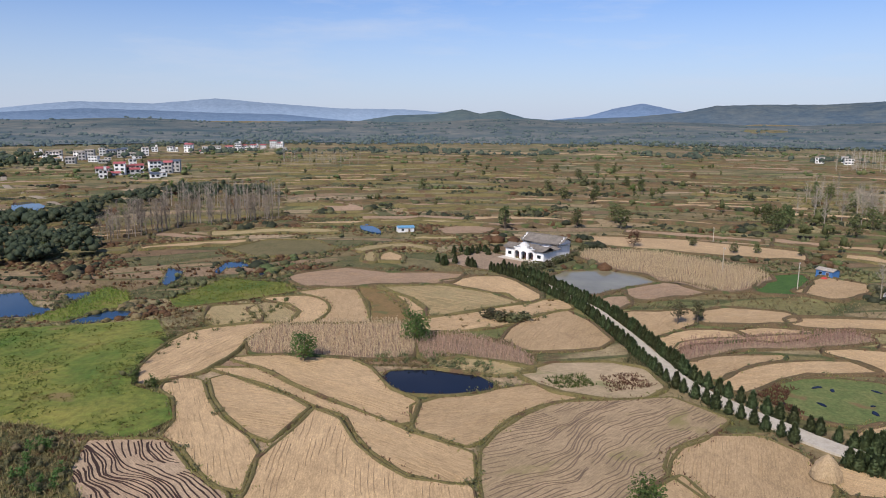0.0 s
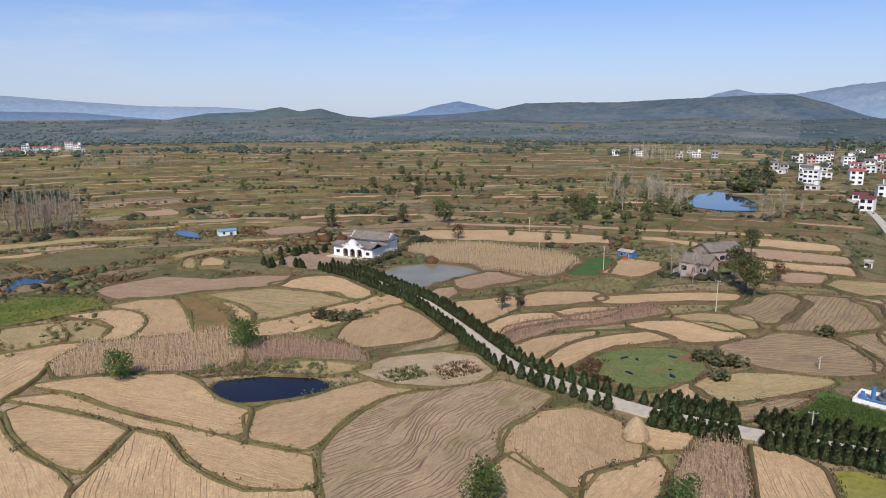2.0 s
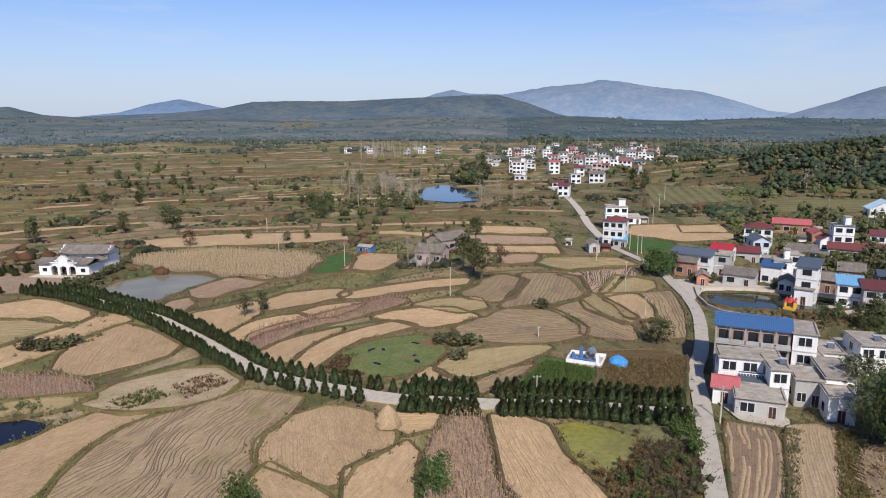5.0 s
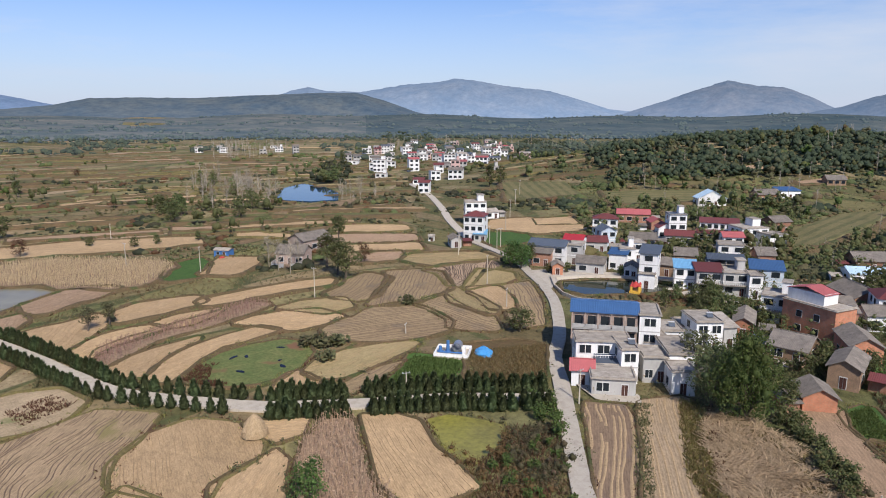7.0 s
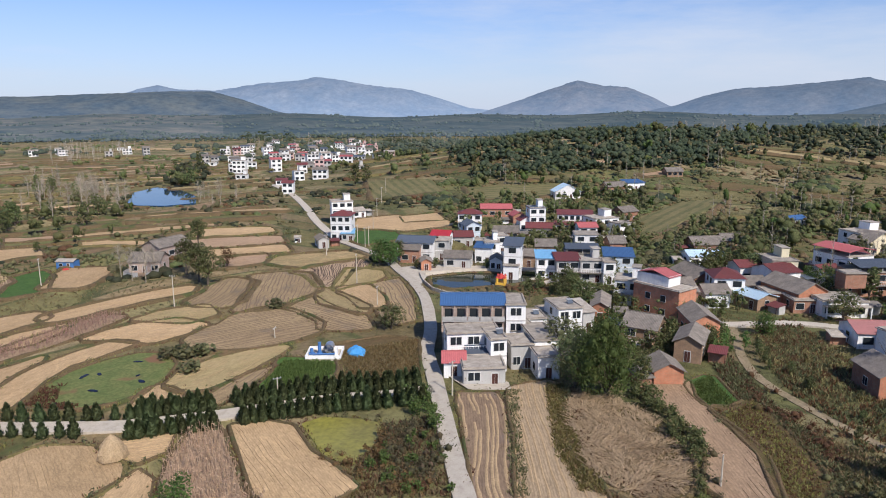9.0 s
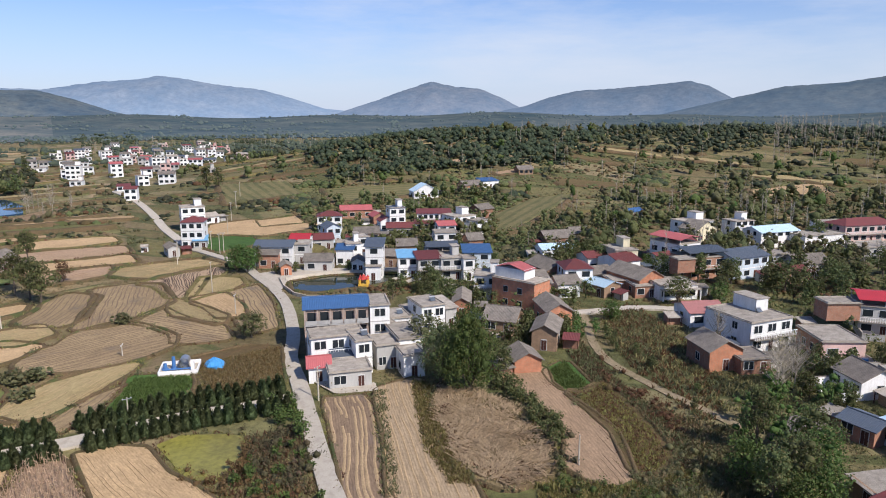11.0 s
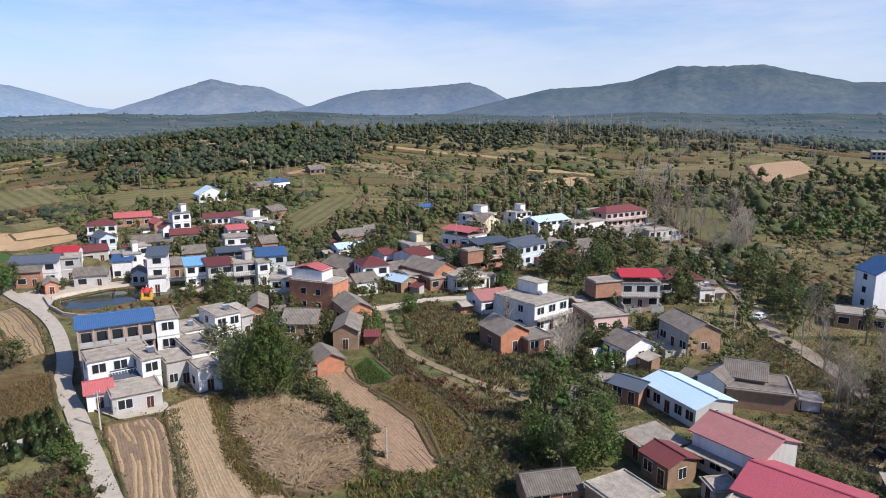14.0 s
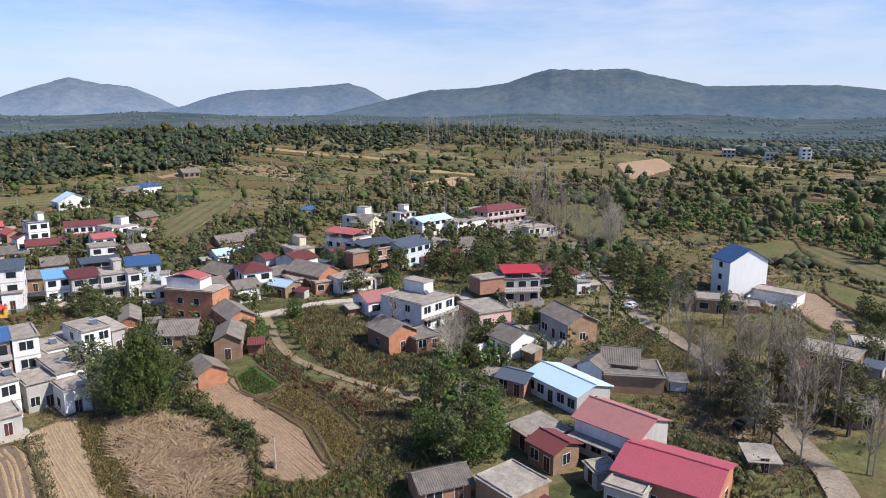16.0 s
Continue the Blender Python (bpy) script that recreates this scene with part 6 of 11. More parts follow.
def pump_station(x, y, turn, w, d):
    top = new("pump_station")
    top.matrix_world = pose(x, y, relief(x, y), 0, 0, turn)
    part("pad", Build().box(-w / 2, w / 2, 0, d, -.3, .55), MAT["concrete"], top)
    kerb = Build()
    for q in ((-w / 2, w / 2, 0, .2), (-w / 2, w / 2, d - .2, d), (-w / 2, -w / 2 + .2, .2, d - .2), (w / 2 - .2, w / 2, .2, d - .2)):
        kerb.box(*q, .55, 1.15)
    part("low_wall", kerb, MAT["white"], top)
    tank = part("tank", Build().tube((w * .12, d * .4, 1.7), (w * .12, d * .8, 1.7), .9, .9, 16), MAT["metal"], top, "silver water tank")
    part("tank_end", Build().tube((w * .12, d * .8, 1.7), (w * .12, d * .9, 1.7), .9, .4, 16), MAT["metal"], tank)
    for k in range(2):
        pm = part("pump", Build().tube((-w * .15 - k * 1.5, d * .5, .5), (-w * .15 - k * 1.5, d * .5, 2.9 - k * 1.2), .38, .3, 10), MAT["paint_blue"], top, "blue painted pump")
        part("flange", Build().tube((-w * .15 - k * 1.5, d * .5, .5), (-w * .15 - k * 1.5, d * .5, .75), .65, .65, 12), MAT["paint_blue"], pm)
    part("pipe", Build().tube((-w * .3, d * .3, .9), (w * .3, d * .3, .9), .15, .15, 8), MAT["paint_blue"], top)
    part("cabinet", Build().box(w * .3, w * .38, d * .3, d * .5, .5, 2.0), MAT["white"], top)
    tagged(top, "walled white pump station with blue pumps and a silver tank", "pump station")


def heap(x, y, size, mat, name, label, cat, flat=.5):
    r = random.Random(int(x * 10))
    b = Build()
    rows, n = 5, 14
    rings = []
    for k in range(rows + 1):
        u = k / rows
        rad = size * .5 * math.cos(u * math.pi / 2) ** .6 + .01
        rings.append([(math.cos(math.tau * i / n) * rad * 1.2 * r.uniform(.8, 1.2), math.sin(math.tau * i / n) * rad * r.uniform(.8, 1.2), size * flat * u * r.uniform(.85, 1.1)) for i in range(n)])
    for k in range(rows):
        for i in range(n):
            j = (i + 1) % n
            b.face([rings[k][i], rings[k][j], rings[k + 1][j], rings[k + 1][i]])
    ob = part(name, b, MAT[mat])
    ob.matrix_world = pose(x, y, relief(x, y) + .1, 0, 0, rnd.uniform(0, 180))
    tagged(ob, label, cat)


def hut(x, y, turn, w, d, h, wall, roof, label):
    top = new("hut")
    top.matrix_world = pose(x, y, relief(x, y), 0, 0, turn)
    part("wall", Build().box(-w / 2, w / 2, 0, d, -.3, h), MAT[wall], top)
    rb = Build()
    slope(rb, -w / 2 - .3, w / 2 + .3, -.3, h - .05, d / 2, h + .6, .08, .04, .5)
    n0 = len(rb.v)
    slope(rb, -w / 2 - .3, w / 2 + .3, -.3, h - .05, d / 2, h + .6, .08, .04, .5)
    rb.v[n0:] = [(-vx, d - vy, vz) for vx, vy, vz in rb.v[n0:]]
    part("roof", rb, MAT[roof], top)
    put_window(top, pose(-w * .22, 0, h * .55), .7, .7)
    put_door(top, pose(w * .2, 0, 0) @ Matrix.Diagonal((.8, 1, h * .8 / 2.25, 1)))
    tagged(top, label, "hut")


def car(x, y, turn, paint):
    top = new("car")
    top.matrix_world = pose(x, y, relief(x, y) + .42, 0, 0, turn)
    b = Build()
    prof = [(-2.15, .35), (-2.15, .75), (-1.9, .9), (-1.3, .95), (-.75, 1.42), (.85, 1.45), (1.55, 1.0), (2.1, .88), (2.2, .6), (2.2, .35)]
    n = len(prof)
    for sy in (-1, 1):
        q = [(px, sy * (.82 if pz < 1.1 else .66), pz) for px, pz in prof]
        b.face(q if sy > 0 else q[::-1])
    for i in range(n):
        (xa, za), (xb, zb) = prof[i], prof[(i + 1) % n]
        wa, wb = (.82 if za < 1.1 else .66), (.82 if zb < 1.1 else .66)
        b.face([(xa, -wa, za), (xb, -wb, zb), (xb, wb, zb), (xa, wa, za)])
    body = part("body", b, MAT[paint], top)
    part("windscreen", Build().box(-1.18, -.8, -.6, .6, 1.04, 1.36), MAT["glass"], body)
    part("rear_window", Build().box(1.0, 1.42, -.6, .6, 1.08, 1.34), MAT["glass"], body)
    for sy in (-1, 1):
        part("side_window", Build().box(-.7, .9, sy * .72 - .03, sy * .72 + .03, 1.0, 1.36), MAT["glass"], body)
    for px in (-1.35, 1.35):
        for sy in (-1, 1):
            w_ = part("wheel", Build().tube((px, sy * .68, .32), (px, sy * .86, .32), .32, .32, 14), MAT["tyre"], top)
            part("rim", Build().tube((px, sy * .8, .32), (px, sy * .88, .32), .18, .18, 10), MAT["metal"], w_)
    tagged(top, f"small {'white' if paint == 'car_white' else 'dark'} car parked on the lane", "car")


def play_castle(x, y):
    top = new("inflatable_castle")
    top.matrix_world = pose(x, y, relief(x, y) + .3, 0, 0, 20) @ Matrix.Diagonal((.62, .62, .68, 1))
    part("base", Build().box(-3.2, 3.2, -2.2, 2.2, 0, 1.1), MAT["paint_yellow"], top)
    for px in (-2.4, 2.4):
        for py in (-1.6, 1.6):
            t = part("turret", Build().tube((px, py, .9), (px, py, 3.0), .6, .55, 10), MAT["paint_yellow"], top)
            part("turret_cap", Build().tube((px, py, 3.0), (px, py, 3.9), .7, .05, 10), MAT["paint_red"], t)
    part("canopy", Build().tube((0, 0, 2.6), (0, 0, 4.6), 2.4, .1, 12), MAT["paint_red"], top, "red cone-shaped canopy")
    part("finial", Build().tube((0, 0, 4.5), (0, 0, 5.2), .25, .05, 8), MAT["white"], top)
    tagged(top, "yellow and red inflatable play castle beside the pond", "inflatable")


def low_wall(pts, h, mat, label):
    line = smooth(pts, 5, closed=False)
    b = Build()
    for i in range(len(line) - 1):
        a, c = Vector(line[i]), Vector(line[i + 1])
        d = (c - a).normalized()
        nx, ny = -d.y * .15, d.x * .15
        z = relief(a.x, a.y)
        b.prism([(a.x - nx, a.y - ny), (c.x - nx, c.y - ny), (c.x + nx, c.y + ny), (a.x + nx, a.y + ny)], z - .2, z + h)
    tagged(part("low_wall", b, MAT[mat]), label, "wall", kind="structure")


def cypress_avenue(line, parts):
    """Two rows of cypresses along the path; parts: (from, to, spacing, rows on the left, rows on the right)."""
    dist = [0.0]
    for a, b in zip(line, line[1:]):
        dist.append(dist[-1] + math.hypot(b[0] - a[0], b[1] - a[1]))
    for s0, s1, gap, nl, nr in parts:
        for side, rows in ((1, nl), (-1, nr)):
            for k in range(rows):
                s = s0 + rnd.uniform(0, gap)
                while s < min(s1, dist[-1]):
                    i = max(j for j in range(len(line) - 1) if dist[j] <= s)
                    a, b = Vector(line[i]), Vector(line[i + 1])
                    d = (b - a).normalized()
                    q = a + d * (s - dist[i]) + Vector((-d.y, d.x)) * side * (2.7 + 1.7 * k + rnd.uniform(-.25, .25))
                    plant("cypress", q.x, q.y, rnd.uniform(2.3, 3.1), rnd.uniform(.95, 1.2), group="avenue of cypresses")
                    s += gap * rnd.uniform(.85, 1.15)


def hamlet(pts, count, seed, walls, roofs, facing):
    """Far houses of a hamlet, each on its own spot."""
    r = random.Random(seed)
    xs, ys = [p[0] for p in pts], [p[1] for p in pts]
    spots, tries = [], 0
    while len(spots) < count and tries < 4000:
        tries += 1
        x, y = r.uniform(min(xs), max(xs)), r.uniform(min(ys), max(ys))
        if inside(x, y, pts) and all((x - a) ** 2 + (y - b) ** 2 > 72 for a, b in spots):
            spots.append((x, y))
            st = r.choice((1, 1, 2, 2, 2, 3))
            shape = r.choice(("flat", "flat", "gable", "gable", "shed"))
            roof = "slab" if shape == "flat" else r.choice(roofs)
            house(x, y, facing + r.uniform(-14, 14), r.uniform(6, 10.5), r.uniform(6, 8), st, shape, roof, r.choice(walls), far=True, extra="room" if shape == "flat" and r.random() < .5 else "")


def yard_wall(x, y, turn, w, d, mat):
    """A low wall round the front yard, open for a gate."""
    top = new("yard_wall")
    top.matrix_world = pose(x, y, relief(x, y), 0, 0, turn)
    gap = w * .5 - 1.6
    for x0, x1, y0, y1 in ((-w / 2, gap - w / 2 + 1.2, -d, -d + .2), (gap - w / 2 + 3.2, w / 2, -d, -d + .2), (-w / 2, -w / 2 + .2, -d + .2, -.4), (w / 2 - .2, w / 2, -d + .2, -.4)):
        if x1 - x0 > .15:
            h = rnd.uniform(1.3, 1.8)
            s = part("wall", Build().box(x0, x1, y0, y1, -.3, h), MAT[mat], top)
            part("coping", Build().box(x0 - .05, x1 + .05, y0 - .05, y1 + .05, h, h + .08), MAT["slab"], s)
    tagged(top, f"low {COLOUR_WORDS[mat]} wall round a front yard", "wall")
    yard = Build().box(-w / 2 + .2, w / 2 - .2, -d + .2, -.1, -.2, .3)
    floor_ = part("yard", yard, MAT[rnd.choice(("concrete", "earth", "slab"))])
    floor_.matrix_world = top.matrix_world.copy()
    tagged(floor_, "worn paved yard in front of a house", "yard", kind="structure")


def shed(x, y, turn, w, d, h, wall, roof):
    top = new("shed")
    top.matrix_world = pose(x, y, relief(x, y), 0, 0, turn)
    part("wall", Build().box(-w / 2, w / 2, d * .3, d, -.2, h), MAT[wall], top)
    rb = Build()
    slope(rb, -w / 2 - .2, w / 2 + .2, -.2, h - .1, d + .1, h + .5, .07, .04 if roof != "slab" else 0, .3)
    part("roof", rb, MAT[roof], top)
    for px in (-w / 2 + .1, w / 2 - .1):
        part("post", Build().box(px - .06, px + .06, 0, .12, -.2, h - .05), MAT["wood"], top)
    tagged(top, f"small open lean-to shed with {ROOF_WORDS[roof]} roof", "shed")


def water_tank(x, y, turn):
    top = new("water_tank")
    top.matrix_world = pose(x, y, relief(x, y) + .1, 0, 0, turn)
    part("body", Build().tube((0, 0, 0), (0, 0, 1.3), .55, .55, 14), MAT["tarp"], top)
    part("lid", Build().tube((0, 0, 1.3), (0, 0, 1.42), .5, .2, 14), MAT["metal"], top)
    tagged(top, "blue plastic water tank standing in a yard", "tank")


def clutter(seed):
    """Yards, sheds, firewood and tanks round the nearer houses, where there is room."""
    r = random.Random(seed)
    for x, y, turn, w, d, far, wall in list(HOUSES):
        near = math.hypot(x, y)
        if far or near > 300 or (x < 96 and y < -48):
            continue
        c, s = math.cos(radians(turn)), math.sin(radians(turn))

        def free(a0, a1, b0, b1):
            return not any(blocked(x + c * a - s * q, y + s * a + c * q) for a in np.linspace(a0, a1, 5) for q in np.linspace(b0, b1, 4))

        deep = r.uniform(3.5, 5.5)
        if w > 6 and r.random() < .6 and free(-w / 2, w / 2, -deep, -1.5):
            yard_wall(x, y, turn, w, deep, wall if wall in ("white", "grey", "brick", "mud") else "grey")
            if r.random() < .5:
                water_tank(x + c * (w / 2 - 1.2) + s * 2.2, y + s * (w / 2 - 1.2) - c * 2.2, turn)
            keep_clear([(x + c * a - s * q, y + s * a + c * q) for a, q in ((-w / 2, -deep), (w / 2, -deep), (w / 2, 0), (-w / 2, 0))])
        for side in (-1, 1):
            a0, a1 = sorted((side * (w / 2 + .9), side * (w / 2 + 4.2)))
            if r.random() < .55 and free(a0, a1, .5, 4.5):
                k = (a0 + a1) / 2
                px, py = x + c * k - s * 1.5, y + s * k + c * 1.5
                shed(px, py, turn, 3.0, 2.8, r.uniform(1.9, 2.4), r.choice(("mud", "brick", "grey", "white")), r.choice(("tile", "slab", "slab", "tile", "red", "slate")))
                keep_clear([(px + c * a - s * q, py + s * a + c * q) for a, q in ((-1.8, -.5), (1.8, -.5), (1.8, 3), (-1.8, 3))])



# ---------------------------------------------------------------- land and hills
build_ground()
# each range's colours and glow hold the blue of distance haze
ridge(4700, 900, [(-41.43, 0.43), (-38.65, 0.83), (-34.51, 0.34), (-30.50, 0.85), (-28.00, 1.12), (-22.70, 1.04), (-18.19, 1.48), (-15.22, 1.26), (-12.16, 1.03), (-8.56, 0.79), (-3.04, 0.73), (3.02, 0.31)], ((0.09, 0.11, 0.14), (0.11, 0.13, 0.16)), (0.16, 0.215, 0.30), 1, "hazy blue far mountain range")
ridge(4100, 700, [(-41.47, 0.09), (-37.27, 0.31), (-32.57, 0.32), (-27.31, 0.65), (-22.73, 0.53), (-17.40, 0.36), (-13.07, 0.31), (-7.67, -0.20)], ((0.06, 0.08, 0.11), (0.08, 0.10, 0.13)), (0.085, 0.13, 0.205), 2, "dark wooded hills, blue with painted haze")
ridge(4500, 700, [(7.65, -0.17), (11.71, 0.26), (13.90, 0.89), (16.04, 1.28), (18.20, 0.81), (19.88, 0.46), (22.76, -0.12)], ((0.06, 0.085, 0.12), (0.08, 0.10, 0.14)), (0.10, 0.15, 0.24), 3, "cone-shaped hill, blue with painted haze")
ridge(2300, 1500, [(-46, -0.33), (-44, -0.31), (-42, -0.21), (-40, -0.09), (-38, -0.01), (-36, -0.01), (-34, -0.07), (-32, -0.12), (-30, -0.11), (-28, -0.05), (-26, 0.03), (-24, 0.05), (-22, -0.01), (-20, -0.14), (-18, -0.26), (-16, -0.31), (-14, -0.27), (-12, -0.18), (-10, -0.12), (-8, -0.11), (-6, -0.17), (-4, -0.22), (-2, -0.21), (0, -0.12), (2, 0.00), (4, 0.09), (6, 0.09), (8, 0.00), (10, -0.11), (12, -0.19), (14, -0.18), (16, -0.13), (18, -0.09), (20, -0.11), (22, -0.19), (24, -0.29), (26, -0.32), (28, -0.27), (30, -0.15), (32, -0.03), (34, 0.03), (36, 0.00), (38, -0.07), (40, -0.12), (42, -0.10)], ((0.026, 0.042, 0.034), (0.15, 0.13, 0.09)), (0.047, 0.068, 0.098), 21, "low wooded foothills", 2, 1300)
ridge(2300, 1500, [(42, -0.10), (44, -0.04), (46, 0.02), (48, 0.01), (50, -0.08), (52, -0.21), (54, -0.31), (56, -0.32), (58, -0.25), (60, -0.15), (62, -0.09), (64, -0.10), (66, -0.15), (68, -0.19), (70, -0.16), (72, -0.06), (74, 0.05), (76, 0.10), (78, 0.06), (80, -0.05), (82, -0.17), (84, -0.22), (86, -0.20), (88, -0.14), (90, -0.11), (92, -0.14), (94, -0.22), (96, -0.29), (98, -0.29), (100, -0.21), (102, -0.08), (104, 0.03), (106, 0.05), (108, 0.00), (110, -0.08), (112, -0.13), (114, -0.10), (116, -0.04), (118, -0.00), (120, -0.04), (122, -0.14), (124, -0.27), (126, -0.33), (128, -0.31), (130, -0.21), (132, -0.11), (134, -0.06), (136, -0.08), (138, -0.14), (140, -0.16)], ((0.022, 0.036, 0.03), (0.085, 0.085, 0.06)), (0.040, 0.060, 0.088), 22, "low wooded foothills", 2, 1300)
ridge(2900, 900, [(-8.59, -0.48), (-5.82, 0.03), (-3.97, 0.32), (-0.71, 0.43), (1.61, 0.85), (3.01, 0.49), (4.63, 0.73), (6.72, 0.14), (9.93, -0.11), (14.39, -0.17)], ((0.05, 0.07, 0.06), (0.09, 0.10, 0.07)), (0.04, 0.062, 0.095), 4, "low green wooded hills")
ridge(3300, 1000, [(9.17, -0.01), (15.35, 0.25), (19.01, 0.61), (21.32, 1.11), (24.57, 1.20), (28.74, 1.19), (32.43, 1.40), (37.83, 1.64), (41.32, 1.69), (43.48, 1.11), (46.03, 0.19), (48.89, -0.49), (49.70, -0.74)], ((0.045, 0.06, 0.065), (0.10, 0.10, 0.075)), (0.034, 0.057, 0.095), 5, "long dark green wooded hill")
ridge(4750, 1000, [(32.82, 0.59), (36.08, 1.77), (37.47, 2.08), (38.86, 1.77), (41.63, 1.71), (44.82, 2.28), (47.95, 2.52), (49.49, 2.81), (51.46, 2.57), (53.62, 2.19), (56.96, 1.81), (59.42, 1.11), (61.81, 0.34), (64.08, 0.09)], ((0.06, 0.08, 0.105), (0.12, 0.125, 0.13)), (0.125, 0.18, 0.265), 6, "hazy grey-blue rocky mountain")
ridge(4200, 1000, [(61.38, -0.60), (63.70, 0.26), (65.99, 0.98), (67.80, 1.64), (69.14, 2.07), (70.56, 2.50), (72.26, 2.13), (74.45, 1.93), (76.20, 1.22), (77.73, 0.43), (79.64, -0.18)], ((0.045, 0.06, 0.075), (0.12, 0.115, 0.11)), (0.095, 0.135, 0.20), 7, "rocky mountain peak, grey-blue with painted haze")
ridge(3900, 1000, [(73.48, -0.34), (78.12, 0.48), (79.98, 1.16), (82.30, 1.70), (85.52, 1.88), (88.25, 2.13), (90.94, 2.38), (92.29, 2.02), (94.09, 0.99), (95.87, 0.33)], ((0.04, 0.055, 0.068), (0.085, 0.087, 0.085)), (0.078, 0.114, 0.172), 8, "wooded mountain, blue-grey with painted haze")
ridge(3300, 1100, [(88.28, -0.33), (91.02, 0.36), (94.25, 1.09), (97.50, 1.87), (101.20, 2.06), (103.95, 2.46), (105.76, 3.16), (107.32, 3.55), (109.78, 3.44), (113.27, 3.49), (115.01, 3.08), (117.13, 2.62), (119.21, 2.13), (122.38, 2.14), (125.77, 2.12), (128.63, 2.00), (130.96, 1.69), (133.31, 1.32), (135.72, 1.46), (138.61, 1.00), (142.05, 0.36)], ((0.035, 0.05, 0.055), (0.075, 0.08, 0.068)), (0.048, 0.072, 0.11), 9, "broad green wooded mountain, blue with painted haze")

# ---------------------------------------------------------------- plots
field("straw", 155, [(-48.9, 111.4), (-45.1, 108), (-43.3, 103.6), (-41.6, 99.3), (-41.8, 93.9), (-37.4, 90.8), (-34.6, 86.9), (-29.5, 80.1), (-25.2, 78.8), (-25.8, 83.8), (-25.9, 89), (-28.6, 93.7), (-34.5, 100.1), (-37.2, 104.2), (-39.7, 108.6), (-43.1, 116), (-49.8, 118)])
field("straw", 106, [(-40.1, 112.1), (-38.3, 107.9), (-34.2, 101.3), (-28.8, 94.8), (-25.1, 92.3), (-23.4, 98), (-21.6, 104), (-25.4, 108.1), (-29.6, 111.2), (-34.7, 114.8), (-39.7, 118.5), (-41.9, 116.2)])
field("straw", 176, [(-25.4, 87), (-24.8, 82.5), (-24.6, 78), (-26.1, 71), (-18.8, 69.1), (-13.6, 69.2), (-8.7, 69.2), (-3.5, 69.3), (4.6, 70.8), (4.1, 80.4), (-4.3, 82), (-8.7, 86.4), (-12.8, 92.3), (-16, 100.1), (-20.7, 103.8), (-22.1, 97.5), (-23.9, 92)])
field("straw", 130, [(-37.8, 118.1), (-33.9, 115.6), (-30.1, 113.2), (-25.6, 109.5), (-21.4, 105.5), (-15.1, 101.1), (-12.9, 95.1), (-9.8, 89.4), (-4.8, 83.4), (1.3, 80.7), (4.5, 81.9), (4.6, 89.4), (-0.7, 93), (-5, 95.9), (-9.3, 100.3), (-15, 104.2), (-19.5, 107.5), (-23.6, 111), (-27.5, 114.6), (-31.2, 118.6), (-35.4, 122.4), (-44.4, 122)])
field("straw", 124, [(-33.4, 122.2), (-29.7, 118.8), (-26.3, 115.1), (-22.6, 111.6), (-18.2, 108.1), (-13.8, 104.5), (-5.4, 97.7), (-4.4, 106.7), (-9.3, 111.6), (-11.5, 116.7), (-13.8, 122), (-18.7, 127.1), (-26.7, 128.5), (-32, 128.8), (-41.1, 127.3)])
field("straw", 69, [(-4, 96.1), (3.9, 91.2), (6.1, 93.2), (8.5, 97.4), (11.3, 101.3), (15.4, 105), (23.4, 108.6), (17.2, 115.1), (10.4, 112.8), (5.2, 109.6), (-0.3, 108.8), (-4.9, 105.4), (-4.8, 102)])
field("furrow", 48, [(5.5, 71.7), (11.4, 68.2), (18.4, 65.9), (22.8, 72.3), (25.2, 78.8), (30, 83.2), (31.9, 87.4), (34.6, 91.2), (38.9, 93.5), (45.6, 100.4), (39.4, 109.3), (32.5, 108.2), (27.5, 107.7), (19.3, 106.9), (13.5, 101.9), (8.4, 95.4), (5.6, 89.7), (5.1, 81.4)])
field("straw", 23, [(31.3, 84.6), (34.6, 76.7), (36.5, 72.7), (40.4, 76.3), (47.2, 77.5), (49.7, 80.3), (50.7, 88.4), (47.2, 94), (40.5, 94), (33.6, 89.5)])
field("straw", 175, [(25, 75.1), (21.4, 67.7), (33.2, 62.1), (34.8, 70.1), (33.9, 75.1), (32.2, 83.5), (26.9, 79.6)])
field("straw", 52, [(34, 66), (41.8, 62.3), (44.5, 66), (47.1, 69.8), (50.2, 73.3), (50.8, 77.2), (43.9, 76.2), (39.1, 75.2), (35.7, 69.3)])
field("straw", 128, [(50.9, 82.6), (51.3, 78.4), (55.8, 77.7), (60, 81.4), (56.6, 84.7), (51.8, 87.9)])
field("corn", 43, [(49.9, 71.7), (46.3, 66.8), (42.7, 61.8), (44.4, 56.1), (52.4, 54.6), (54.3, 62.2), (57.7, 66.6), (60.8, 71.5), (64.3, 76.3), (62.4, 80.3), (55.1, 76.6)])
field("straw", 28, [(62.9, 72.6), (60.2, 68.6), (57.4, 64.7), (54.8, 61), (52.3, 57.2), (53.8, 51.5), (61.7, 48.9), (64.6, 55.9), (65.8, 60.6), (70.5, 68.1), (69.6, 72.8), (65.7, 76.5)])
field("algae", 38, [(68.8, 63.1), (65.8, 58.5), (65.4, 53.6), (72.2, 53.8), (78, 57.6), (77.5, 60.5), (75.3, 66.4), (71.7, 67.8)])
